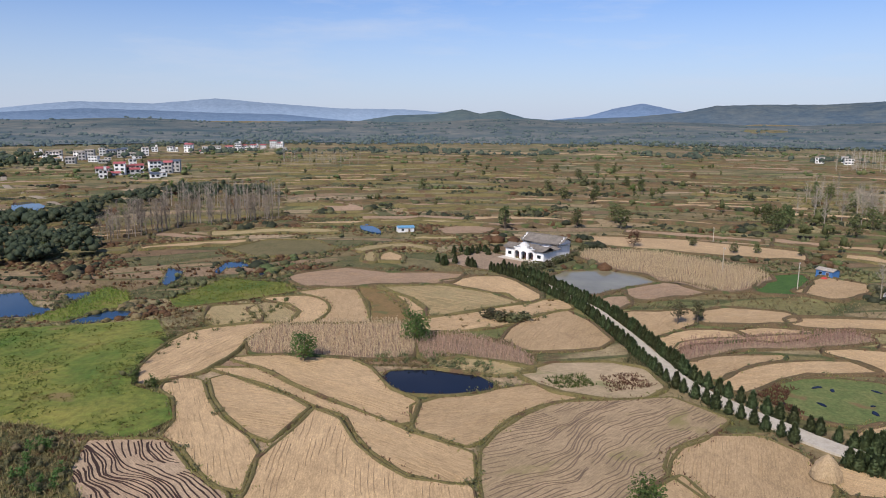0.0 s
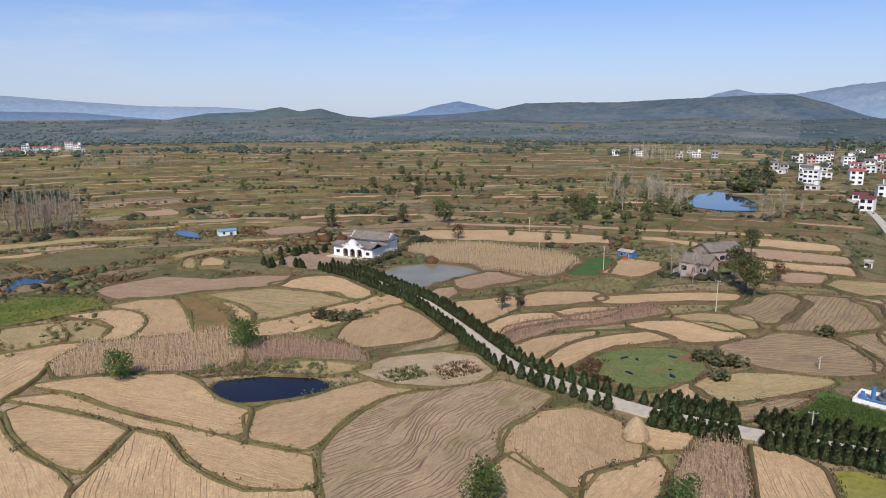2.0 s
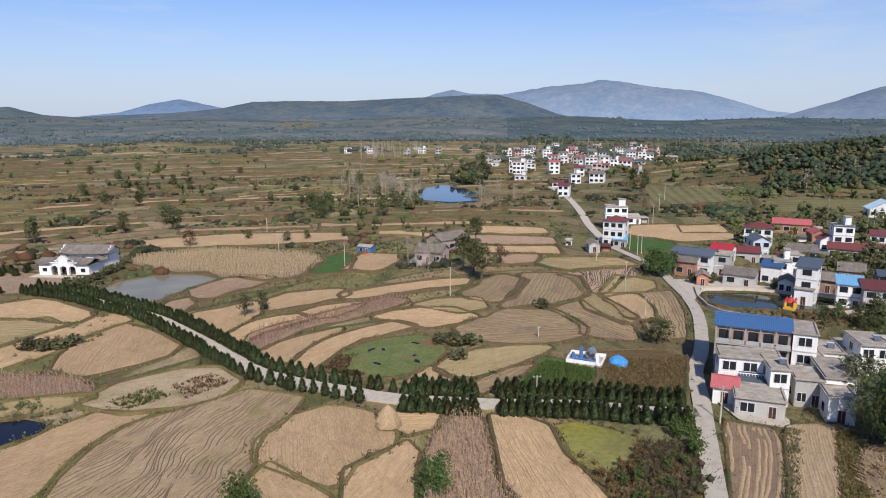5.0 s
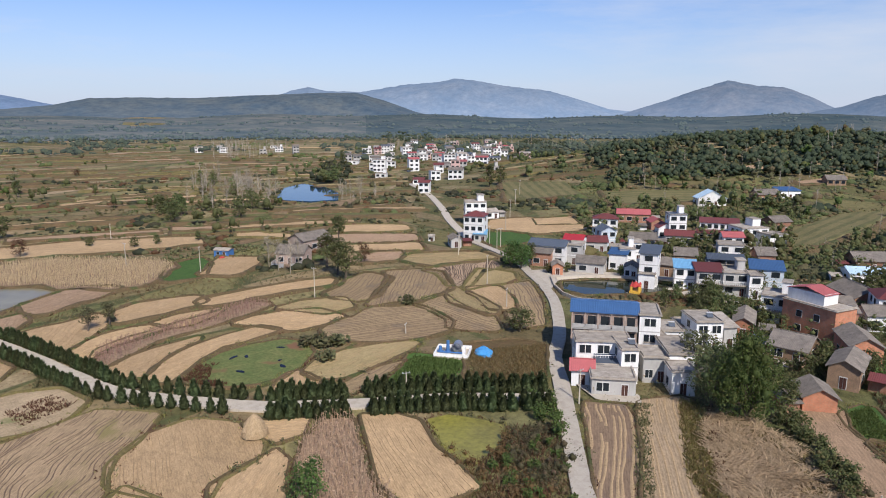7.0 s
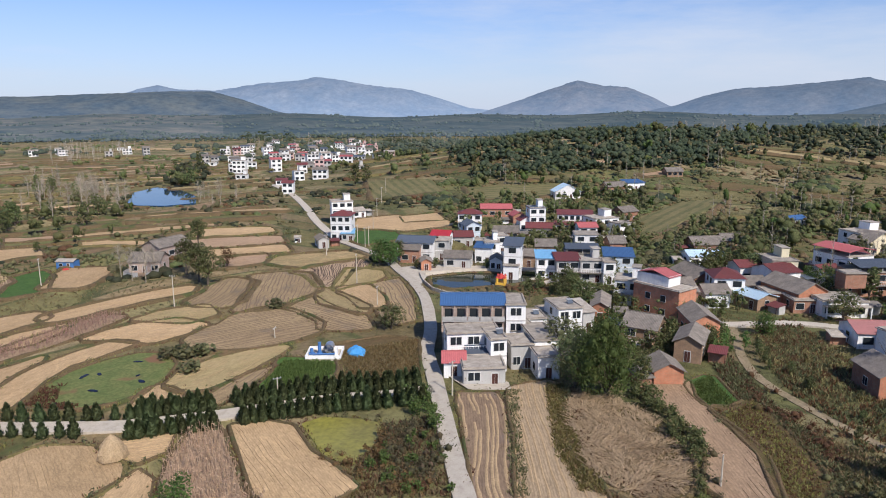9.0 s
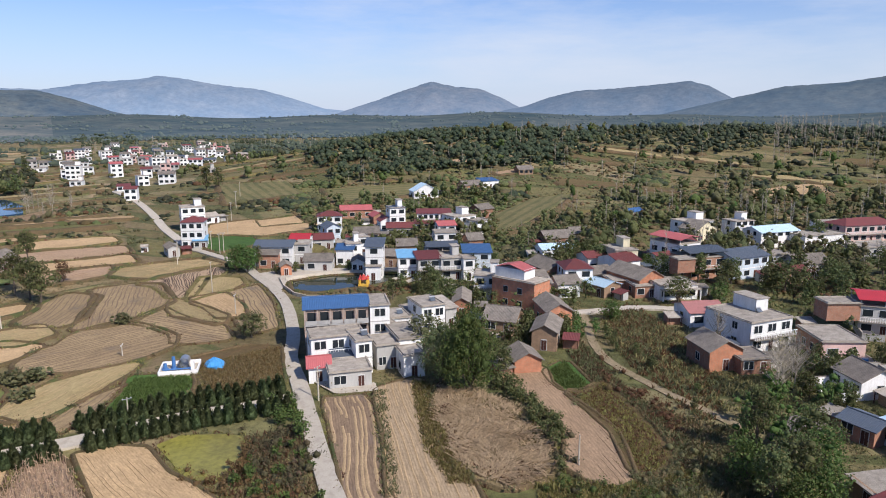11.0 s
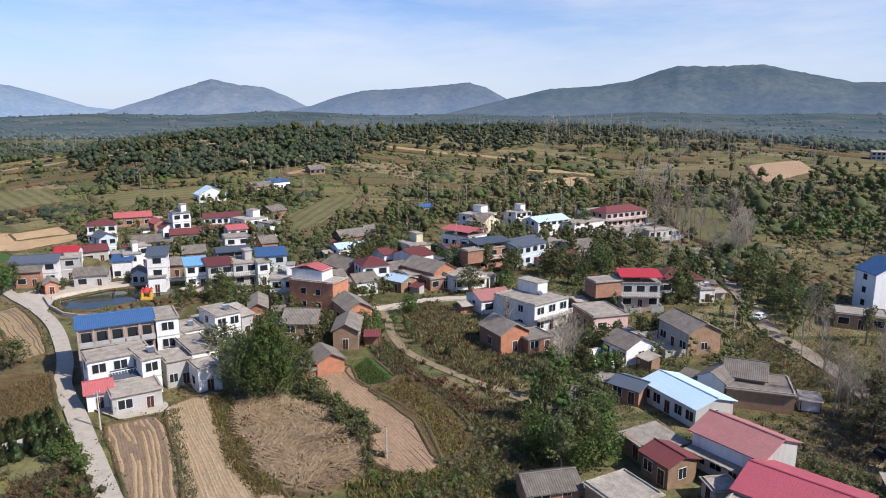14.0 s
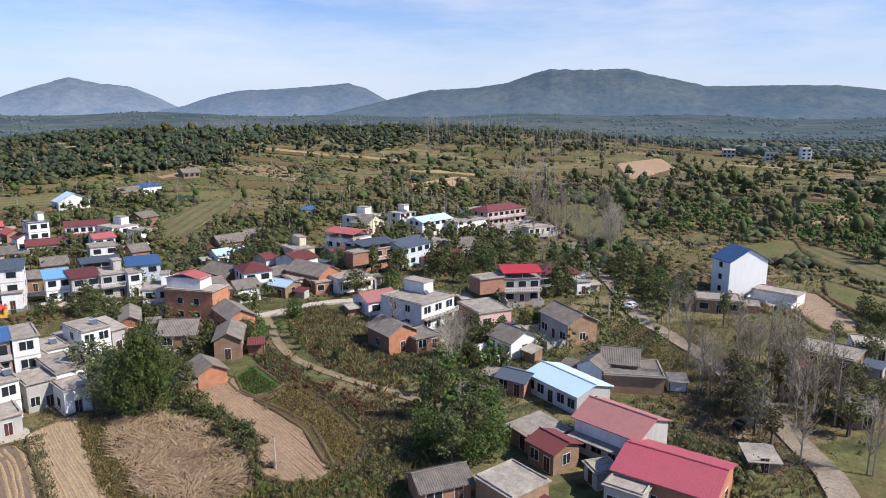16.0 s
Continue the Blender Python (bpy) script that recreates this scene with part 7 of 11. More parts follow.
field("soil", 92, [(-42.7, 189.7), (-37.9, 184.6), (-31.5, 184.3), (-26.9, 184.4), (-22.4, 185.4), (-17.9, 186.4), (-13.3, 187), (-7.8, 188.4), (-2.1, 188.6), (3.1, 190.9), (6.7, 201), (-2, 203.2), (-7.5, 203), (-12.6, 202.9), (-16.5, 202.7), (-19.7, 204.5), (-24.1, 206.8), (-30.7, 209.4), (-36.8, 205.8), (-41.2, 202.7), (-46.9, 196.9)])
field("olive", 146, [(-55.8, 154.7), (-51, 147.4), (-42.5, 151.3), (-43.4, 157.3), (-47.4, 166.2), (-57.3, 164.2)])
field("olive", 157, [(-44.2, 156.7), (-41.1, 150.9), (-35.7, 151.6), (-35.1, 159.9), (-39.2, 165.9), (-45.3, 168.1), (-47.6, 162.1)])
field("straw", 164, [(-39.7, 166.6), (-37, 163), (-34.2, 159.4), (-34.8, 150.2), (-30, 150.8), (-28.2, 158), (-28.5, 162.9), (-29.6, 167.7), (-32.3, 171.6), (-35.7, 174.9), (-46.5, 172.2)])
field("straw", 164, [(-32.5, 173.8), (-29.6, 170.3), (-27.8, 165.5), (-26.8, 160.5), (-28.4, 151.4), (-23.9, 150.8), (-17.2, 151.8), (-18, 157.3), (-18.8, 162.9), (-19.6, 168.4), (-21.9, 174.1), (-24, 181.2), (-31.4, 182.7), (-39.3, 178.2)])
field("rustgrass", 168, [(-21.3, 176.6), (-19.8, 172.2), (-18.8, 167.7), (-17.7, 163.2), (-16.8, 157.5), (-15.9, 151.8), (-6, 151.4), (-9.4, 160.1), (-9.3, 166), (-11, 170.5), (-12.7, 175), (-14.4, 179.5), (-23.1, 184.1)])
field("straw", 160, [(-13.4, 175), (-11.5, 170.5), (-9.6, 166), (-8.6, 161.2), (-7.6, 156.5), (-5, 155.9), (-5, 162.9), (-7.2, 168), (-9.4, 173.1), (-15.3, 179.5)])
field("olive", 123, [(-12.8, 179.7), (-9.7, 175.8), (-7.4, 171.8), (-5.6, 167.7), (-3.7, 163.5), (-3.7, 155.4), (2.2, 158.4), (7.2, 161.1), (12.8, 164.8), (20.5, 168.6), (17, 177.2), (12.8, 179), (9.1, 181.6), (5.2, 184.2), (1.4, 186.8), (-3.7, 187.4), (-10, 186.3), (-18.1, 185)])
field("straw", 62, [(-3.6, 144.7), (5.7, 146.4), (12, 148.6), (16.4, 151.4), (19.4, 154.9), (22.6, 158), (26.9, 161.1), (32.3, 164), (31.9, 171.7), (26.8, 171.7), (23.4, 168), (18.8, 166.7), (13.5, 163.5), (8.7, 160), (2.8, 157.1), (-5.2, 154.6)])
field("straw", 141, [(1.7, 188.3), (5.7, 185.5), (9.4, 182.9), (13.4, 179.5), (16.4, 175.2), (19.4, 170.9), (22.4, 169.3), (26, 172.8), (26.7, 177.9), (24.9, 182.9), (23.1, 187.8), (21.7, 192.9), (17.6, 199.1), (9.7, 199), (4.9, 195.1), (-0.3, 192.9)])
field("straw", 25, [(17.3, 132.5), (26.8, 133.1), (32.5, 134.8), (36.1, 139.8), (35.3, 144.9), (34.8, 149.5), (33.8, 154), (30.4, 162.5), (24.8, 158), (19.4, 153.1), (15.8, 147.1), (13.5, 139.6)])
field("corn", 95, [(-37.7, 130.2), (-31, 129.9), (-26.2, 129.4), (-21.5, 128.5), (-15.5, 127.4), (-6.2, 128.2), (-5.9, 139.3), (-5.9, 145.5), (-10.2, 151), (-17.7, 150.7), (-23.8, 150.3), (-30.1, 149.5), (-37, 149), (-39.5, 143.7), (-41.1, 137.8)])
field("corn", 120, [(-3.6, 127.1), (4.8, 128.9), (9.8, 127.6), (17.5, 122.7), (16.2, 131.9), (12.1, 136.3), (8.3, 139), (2.8, 142.3), (-4.9, 138.9)])
field("olive", 106, [(-1.2, 122.7), (5.5, 120.5), (10.5, 119.2), (17.5, 121.4), (12.3, 125.5), (6.5, 127.3), (0.8, 129.1)])
field("straw", 22, [(-53.2, 113.5), (-44.8, 119.8), (-43, 126.2), (-42, 130.9), (-41.8, 136.7), (-41.3, 142.3), (-37.9, 149.5), (-44.4, 149.5), (-49.4, 147.3), (-54.7, 143.7), (-56.8, 136.4), (-56.9, 129.5), (-56.5, 121.7)])
field("water", 101, [(-9, 113), (-6.1, 110.3), (1.7, 109.7), (8.4, 112), (10, 114.3), (7, 118.6), (2.3, 120.2), (-2.4, 121.9), (-9.6, 121.2), (-10.9, 118.1)])
field("garden", 91, [(20.1, 111.4), (28.8, 108.7), (34.6, 109.4), (39.1, 113.4), (38.2, 122.1), (32.6, 125.4), (27.5, 125.4), (21.5, 125), (14.6, 119.3)])
field("plough", 135, [(-49.6, 83.5), (-46, 78.3), (-42.4, 74.2), (-37.1, 69.2), (-26.5, 69.8), (-26.6, 78.1), (-33.7, 84.1), (-37, 88.4), (-40.3, 93.1), (-52, 92.9)])
field("marsh", 145, [(-102.1, 139.7), (-99.5, 135.9), (-96.9, 132.2), (-94.3, 128.4), (-91.7, 124.7), (-89.2, 120.9), (-86.6, 117.2), (-84, 113.4), (-81.4, 109.7), (-78.8, 105.9), (-76.2, 102.2), (-73.6, 98.4), (-68.1, 98), (-62.6, 97.5), (-58.3, 95.8), (-54, 94.2), (-45.2, 93.4), (-42, 99.8), (-44.2, 104.2), (-46.4, 108.5), (-50.6, 111), (-54.9, 113.4), (-56.6, 119.3), (-58.3, 125.3), (-58.2, 131.8), (-58.2, 138.4), (-60.9, 143.2), (-63.6, 147.9), (-66.3, 152.7), (-70.9, 151.5), (-75.5, 150.3), (-80.2, 149.1), (-84.8, 147.9), (-89.8, 146.8), (-94.8, 145.7), (-99.7, 144.5), (-104.7, 143.4)])
field("bluewater", 132, [(-118.4, 169.6), (-115.7, 165.5), (-112.9, 161.5), (-110.2, 157.4), (-107.5, 153.3), (-101.7, 154.6), (-95.8, 155.8), (-94.7, 161.2), (-102, 164.1), (-105.6, 168.5), (-109.3, 173), (-112.9, 177.4), (-121.1, 173.7)])
field("bluewater", 137, [(-96.5, 169.6), (-91.5, 172.6), (-95.2, 178.4), (-100.7, 175.9)])
field("bluewater", 50, [(-81.9, 149.7), (-77.7, 152.5), (-73.4, 155.3), (-75.1, 160.1), (-81.7, 160), (-84, 155.5), (-86.2, 151)])
field("bluewater", 165, [(-77.4, 185.8), (-77, 194.7), (-78.2, 199.2), (-79.5, 203.7), (-85.7, 208.4), (-84.3, 203.4), (-82.8, 198.4), (-81.4, 193.4), (-80, 188.4)])
field("marsh", 3, [(-92, 151.3), (-87.4, 150.9), (-85.2, 155.4), (-83, 159.9), (-78.2, 165.1), (-80.3, 169.2), (-82.3, 173.3), (-84.4, 177.4), (-88.8, 180.4), (-93.1, 183.5), (-93.2, 178.6), (-93.2, 173.7), (-93.3, 168.7), (-93.4, 163.8), (-95, 157.8), (-96.6, 151.7)])
field("marsh", 49, [(-66, 162.8), (-60.8, 165.6), (-55.6, 168.3), (-50.4, 171.1), (-46.7, 174.1), (-43.1, 177.2), (-39.4, 180.2), (-41.8, 184.3), (-44.3, 188.5), (-49.1, 189.9), (-53.9, 191.4), (-58.7, 192.9), (-63.5, 194.3), (-64.8, 189.4), (-66.1, 184.4), (-67.5, 179.5), (-68.8, 174.5), (-70.1, 169.6)])
field("soil", 154, [(-66.7, 369.5), (-58.1, 380.1), (-38.5, 351.8), (-40.3, 336.7), (-56.0, 338.1)])
field("olive", 175, [(-26.4, 219.8), (-27.1, 232.2), (-25.0, 237.3), (-22.3, 229.3), (-22.2, 217.3)])
field("straw", 170, [(-20.6, 219.1), (-21.6, 230.3), (-18.5, 235.4), (-13.5, 228.6), (-13.1, 218.4)])
field("olive", 83, [(-32.6, 240.3), (-25.8, 249.4), (-13.4, 253.2), (-2.6, 244.4), (-3.4, 236.9), (-12.9, 244.1), (-22.9, 240.6), (-28.3, 234.2)])
field("soil", 39, [(-141.7, 296.3), (-146.2, 311.6), (-138.7, 323.0), (-128.7, 335.3), (-110.6, 344.5), (-104.8, 326.2), (-118.6, 312.5), (-129.1, 300.1)])
field("fallow", 100, [(-77.7, 240.1), (-67.9, 257.7), (-48.5, 258.2), (-37.3, 241.3), (-47.0, 228.7), (-63.5, 225.4)])
field("soil", 45, [(-3.1, 286.9), (11.8, 298.3), (23.6, 289.3), (17.8, 274.6), (1.6, 271.4)])
field("bluewater", 60, [(-35.8, 290.4), (-33.1, 296.8), (-26.3, 281.7), (-24.7, 271.9), (-29.7, 275.9), (-33.8, 281.5)])
field("bluewater", 60, [(-70.1, 203.6), (-70.4, 216.9), (-65.4, 218.8), (-60.8, 212.0), (-63.8, 210.2), (-67.8, 208.5), (-67.3, 200.6)])
field("bluewater", 60, [(-55.1, 199.4), (-57.0, 212.1), (-56.0, 213.8), (-52.7, 199.4)])
field("silt", 50, [(31.9, 193.2), (33, 188.5), (34, 183.7), (37.1, 180.1), (40.2, 176.5), (45, 180.2), (49.7, 184), (54.1, 186.5), (58.4, 189.1), (62.8, 191.6), (62, 196.6), (61.1, 201.7), (55.9, 205.1), (50.7, 208.5), (44.4, 207.5), (38, 206.5), (34.5, 202.2), (30.9, 198)])
field("corn", 141, [(46.8, 227.2), (49, 221.9), (51.1, 216.9), (53.3, 211.6), (56.2, 206.7), (60.6, 203.6), (63.2, 199.2), (64, 193.5), (68.7, 191.3), (70.4, 187.1), (72.8, 182.3), (79.3, 181.5), (84.7, 184.3), (89, 188.1), (92.3, 192.9), (96.8, 195.8), (98.2, 201), (97.7, 206.4), (95.7, 211.7), (92.2, 216), (89.2, 219.7), (86.2, 223.3), (83.1, 227), (80.1, 230.7), (75.7, 235.4), (69.2, 236.3), (64.2, 236.8), (59.3, 237.3), (53.9, 237.7), (45.2, 236.2)])
field("straw", 116, [(58.1, 261.7), (58.4, 256.7), (59.4, 250.1), (65.3, 246.4), (69.7, 244.1), (74, 241.9), (78.4, 239.7), (82.7, 237.5), (87, 235.2), (91.6, 232.9), (96.4, 231.2), (100.9, 229.6), (105.4, 228.1), (109.9, 226.5), (114.6, 224.9), (122.5, 223.8), (126.3, 231.2), (128.1, 239.1), (122.3, 244.2), (118, 247), (113.9, 249.7), (109.8, 252.4), (105.7, 255.1), (101.6, 257.8), (97.5, 260.5), (92.7, 263.5), (87.2, 264.9), (82.4, 266), (77.6, 267.1), (72.9, 268.2), (67.8, 269.4), (59.5, 269.7)])
field("soil", 58, [(52.3, 184.0), (59.9, 188.5), (68.6, 192.2), (74.8, 183.2), (65.6, 177.8), (57.6, 174.8), (51.8, 172.1), (50.9, 177.0)])
field("soil", 23, [(39.3, 170.6), (44.2, 175.8), (49.5, 176.6), (48.8, 169.1), (44.2, 163.9), (41.1, 161.5)])
field("straw", 38, [(41.8, 158.7), (46.8, 161.3), (53.5, 161.1), (61.0, 163.2), (61.8, 157.4), (57.6, 151.4), (52.8, 147.2), (48.0, 142.5), (44.4, 141.4), (43.0, 149.3)])
field("straw", 79, [(61.1, 152.9), (65.5, 161.9), (71.3, 164.5), (78.6, 162.7), (84.3, 160.6), (82.9, 154.3), (74.9, 152.1), (67.2, 152.1)])
field("straw", 98, [(82.6, 155.3), (91.6, 155.1), (102.1, 154.3), (112.4, 152.3), (119.4, 148.7), (113.6, 144.0), (104.2, 146.4), (92.7, 148.4), (81.4, 149.2)])
field("straw", 65, [(45.3, 139.2), (49.7, 143.2), (55.5, 146.2), (61.8, 146.5), (65.4, 145.0), (66.9, 140.4), (59.8, 138.8), (53.3, 137.5), (49.1, 135.0), (46.2, 131.0)])
field("straw", 79, [(66.9, 146.2), (72.8, 147.9), (78.4, 146.8), (82.8, 145.5), (78.1, 142.0), (71.6, 139.7), (67.6, 140.5)])
field("corn", 76, [(47.4, 131.0), (51.2, 137.2), (57.4, 139.5), (64.7, 140.4), (72.9, 142.3), (81.3, 143.4), (90.6, 145.0), (93.1, 140.4), (83.9, 137.0), (75.4, 135.7), (67.8, 135.3), (60.5, 134.6), (53.8, 131.0), (48.1, 127.4)])
field("straw", 63, [(47.2, 125.2), (52.6, 128.3), (58.2, 129.6), (63.6, 129.8), (68.5, 130.1), (66.6, 127.6), (60.7, 125.4), (55.1, 121.7), (50.0, 116.9), (48.5, 118.7)])
field("straw", 70, [(49.3, 113.7), (53.0, 118.4), (59.0, 123.1), (65.5, 125.5), (73.1, 126.7), (80.4, 126.5), (82.2, 120.9), (75.2, 120.6), (68.0, 120.4), (61.4, 117.9), (56.1, 113.8), (52.0, 110.9)])
field("straw", 128, [(78.3, 132.4), (84.8, 133.3), (91.1, 131.6), (97.4, 127.5), (97.8, 118.9), (91.4, 117.6), (84.2, 118.9), (82.1, 126.2)])
field("olive", 126, [(92.0, 135.4), (99.2, 135.8), (108.3, 131.0), (104.1, 123.1), (97.0, 123.6), (94.4, 130.4)])
field("duckweed", 69, [(54.0, 110.1), (59.6, 115.1), (66.7, 118.2), (73.5, 118.0), (79.4, 116.0), (81.5, 111.6), (78.8, 104.8), (72.7, 100.6), (66.4, 98.1), (61.5, 99.0), (55.8, 103.3)])
field("olive", 90, [(71.3, 97.2), (76.4, 100.1), (83.7, 100.3), (91.6, 97.3), (96.7, 93.9), (90.4, 91.9), (81.5, 91.0), (73.8, 90.8), (71.2, 93.0)])
field("straw", 43, [(61.9, 93.5), (66.5, 97.3), (69.7, 98.8), (70.0, 96.0), (69.6, 92.9), (66.5, 90.1)])
field("ridges", 80, [(69.6, 87.7), (75.8, 89.3), (82.3, 89.6), (88.2, 88.2), (82.5, 86.0), (75.3, 84.1), (69.8, 83.3)])
for px, py, long, wide, turn in ((66.4, 113.9, 1.5, .5, 20), (68.6, 112.6, .8, .4, 60), (63.4, 106.6, 1.3, .45, 100), (70.1, 103.0, 1.1, .5, 75), (71.6, 106.0, .7, .4, 10), (56.9, 106.6, 1.0, .45, 50), (76.0, 112.0, 1.2, .4, 130)):
    rim = [(px + long * math.cos(a) * math.cos(radians(turn)) * k - wide * math.sin(a) * math.sin(radians(turn)) * k, py + long * math.cos(a) * math.sin(radians(turn)) * k + wide * math.sin(a) * math.cos(radians(turn)) * k)
           for a, k in ((.785 * n, rnd.uniform(.6, 1.15)) for n in range(8))]
    field("water", 60, rim, lift=0.2, bank=False)
field("green", 82, [(77.3, 77.7), (81.2, 75), (86.5, 73), (92.3, 77.3), (95.1, 80.8), (91.1, 90.3), (85, 85.9), (79.6, 83.8), (72.6, 81.8)])
field("ridges", 61, [(110.2, 126.1), (115.1, 127), (119, 130), (123, 132.5), (126.8, 135.4), (131.1, 138.4), (131.1, 146.8), (122.8, 144.9), (118.8, 141.4), (114.4, 139.3), (109.1, 137.6), (107.1, 132.2)])
field("ridges", 52, [(108.6, 121.3), (113, 117.2), (117.8, 115), (123.1, 115.6), (127.8, 116.2), (132.8, 116.8), (136.6, 120.4), (139.5, 124.3), (142.5, 127.7), (145.6, 131.2), (144.3, 138.3), (136.5, 143.8), (131.8, 137.1), (127.9, 134.1), (124, 131.2), (119.8, 128.6), (116, 125.7)])
field("ridges", 116, [(86.2, 107.6), (89.3, 101.6), (94.7, 97.9), (100.1, 95), (106.5, 94.6), (111.6, 98.3), (113.6, 103.6), (115.4, 108.9), (115.5, 114.9), (110.2, 118.5), (104.4, 117.9), (99.8, 115.9), (94.6, 116.6), (88.9, 113.9)])
field("ridges", 7, [(116.2, 108), (114.8, 103.6), (113.4, 99.2), (108.3, 94.6), (113.6, 85.8), (120.5, 92.9), (120.7, 97.8), (121.9, 102.9), (124.1, 107.9), (127.6, 114.6), (116.9, 114)])
field("olive", 134, [(149.5, 151.2), (149.2, 145.1), (149.9, 137.9), (156.5, 136.1), (160.9, 134.6), (164.6, 132), (174, 130.8), (177.7, 141.4), (172.3, 147.1), (168.3, 150.1), (164.5, 153.1), (159.9, 156.5), (154.1, 155.4)])
field("plough", 60, [(144.6, 130.2), (142.1, 126.3), (139.6, 122.4), (136.3, 118.8), (138.3, 115.1), (142.4, 117.3), (146.5, 119.6), (150.6, 121.8), (154.6, 124.1), (159.9, 122.9), (165.4, 124.9), (169.1, 130.8), (163.2, 134.2), (157.8, 134.6), (152.5, 136.3), (145.3, 136.6)])
field("olive", 65, [(151.9, 123.5), (147.6, 121.2), (143.2, 118.8), (138.9, 116.5), (134, 112.4), (142.1, 111.3), (147.6, 109), (154.3, 109.6), (159.8, 114.8), (159.1, 121.6), (156.2, 125.9)])
field("straw", 38, [(133.7, 109.7), (131.8, 104.8), (128.7, 100.6), (125.6, 96.4), (127.9, 92.3), (134.8, 97.8), (138.9, 102.7), (143.5, 108.3), (137.9, 113.1)])
field("ridges", 48, [(141.7, 103.9), (138.6, 99.9), (135.1, 96.2), (131.4, 92.9), (125.9, 93.1), (121.8, 89.3), (117.2, 83.1), (123.6, 79.8), (128.1, 82.9), (132.4, 86), (136.6, 89.1), (140.9, 92.3), (144.3, 95.4), (147.6, 98.6), (151, 101.7), (155, 106.1), (145.2, 109.4)])
field("olive", 26, [(127.3, 111.3), (124.1, 107.3), (123, 100.7), (121.6, 93.7), (126.9, 96.6), (129.5, 102.2), (132.1, 107.9), (134.7, 116.8)])
field("soil", 134, [(158.1, 197.1), (154.5, 189.8), (159.5, 184), (163.2, 180.9), (166.7, 178), (170.6, 174.8), (178.3, 171.3), (185.6, 180.7), (181.3, 187.8), (177.8, 191.4), (174.5, 194.9), (170.9, 198.6), (164.1, 203.2)])
field("straw", 127, [(144.3, 176.2), (150.9, 170.6), (155.5, 167.5), (159.8, 164.1), (167, 158.6), (174.7, 168.6), (168.1, 175.1), (163.5, 178.8), (158.7, 182), (150.4, 185.6)])
field("soil", 112, [(134.5, 161.5), (142.1, 156), (148.3, 153.7), (154.2, 156.2), (159.7, 162.4), (153.9, 166.9), (149.2, 170.2), (140.6, 173.2)])
field("straw", 135, [(172.9, 214.3), (168.1, 206.8), (173.1, 200.6), (176.9, 197.4), (180.5, 194.5), (184.4, 191.2), (192.4, 187.9), (200, 198.2), (196.1, 205.3), (192.8, 208.9), (189.7, 212.3), (186.4, 216), (179.6, 220.6)])
field("straw", 109, [(224.5, 175.4), (220, 172.2), (214.5, 167.9), (212.9, 161), (215.5, 155.8), (215, 150.6), (216.3, 145.1), (220.8, 142.2), (224.8, 139.8), (228.7, 137.4), (232.7, 135), (239.4, 132), (245.9, 136.9), (246, 143.1), (249.7, 146.3), (253.3, 149.6), (256.9, 152.9), (260.5, 156.2), (256.3, 158.9), (252.2, 161.5), (248, 164.2), (247, 170), (242.1, 173.3), (237.9, 176), (231.2, 179.3)])
field("green", 57, [(199.6, 158.6), (195.6, 154.9), (191.4, 150.9), (186.6, 142.7), (195.7, 138.8), (203.8, 137.6), (210.1, 142.5), (214.7, 147.2), (216, 153.7), (213, 158.9), (206, 163.3)])
field("weeds", 73, [(95.3, 79.4), (91.8, 76), (84.5, 72), (90.6, 64.5), (97.5, 63.2), (102.3, 66.5), (107.2, 69.8), (112.4, 73.1), (111, 79.3), (106.1, 82.9), (98.7, 86.6)])
field("stepped", 44, [(326.4, 244.4), (322.8, 241.5), (319.3, 238.6), (315.8, 235.7), (312.2, 232.8), (308.7, 229.9), (305.2, 227), (301.6, 224), (298.1, 221.1), (294.6, 218.2), (291, 215.3), (287.5, 212.4), (284, 209.5), (280.4, 206.6), (276.9, 203.7), (280.6, 201), (284.3, 198.3), (287.9, 195.6), (291.6, 192.9), (295.3, 190.2), (299, 187.5), (302.6, 184.8), (306.3, 182.1), (310, 179.4), (313.3, 182.6), (316.6, 185.8), (319.8, 188.9), (323.1, 192.1), (326.4, 195.3), (329.7, 198.5), (332.9, 201.6), (336.2, 204.8), (339.5, 208), (338.3, 212.9), (337.1, 217.8), (335.9, 222.7), (334.7, 227.7), (333.5, 232.6), (332.3, 237.5), (331.1, 242.4), (329.9, 247.3)])
field("bluewater", 34, [(215.4, 310.6), (213.8, 305.9), (212.1, 301.1), (214.1, 296.4), (216.2, 291.7), (218.2, 287), (222.8, 285.1), (227.5, 283.3), (232.1, 281.4), (235.6, 285.4), (239.1, 289.5), (242.7, 293.5), (246.2, 297.6), (249.7, 301.6), (251.9, 306), (254.1, 310.4), (256.3, 314.8), (258.5, 319.3), (260.7, 323.7), (262.9, 328.1), (265.1, 332.5), (265.9, 337.4), (266.7, 342.2), (267.5, 347.1), (268.3, 351.9), (269.1, 356.8), (269.9, 361.6), (265.4, 359.6), (260.9, 357.6), (256.3, 355.5), (251.8, 353.5), (247.3, 351.5), (244.3, 347.9), (241.3, 344.3), (238.2, 340.7), (235.2, 337.1), (232.2, 333.4), (229.2, 329.8), (226.2, 326.2), (223.1, 322.6), (220.1, 319), (217.1, 315.4)])
field("green", 38, [(90.9, 189.3), (86.6, 180), (96.6, 179.3), (100, 184.8), (103.3, 189.1), (106.8, 193.6), (109.2, 202.9), (99.3, 200.1), (94.7, 195)])
field("straw", 51, [(103, 173.2), (111, 177.7), (116, 181.6), (122.2, 188.9), (114.5, 198.3), (108.2, 192.7), (105.2, 188.9), (102.2, 185.1), (97.6, 181.5)])
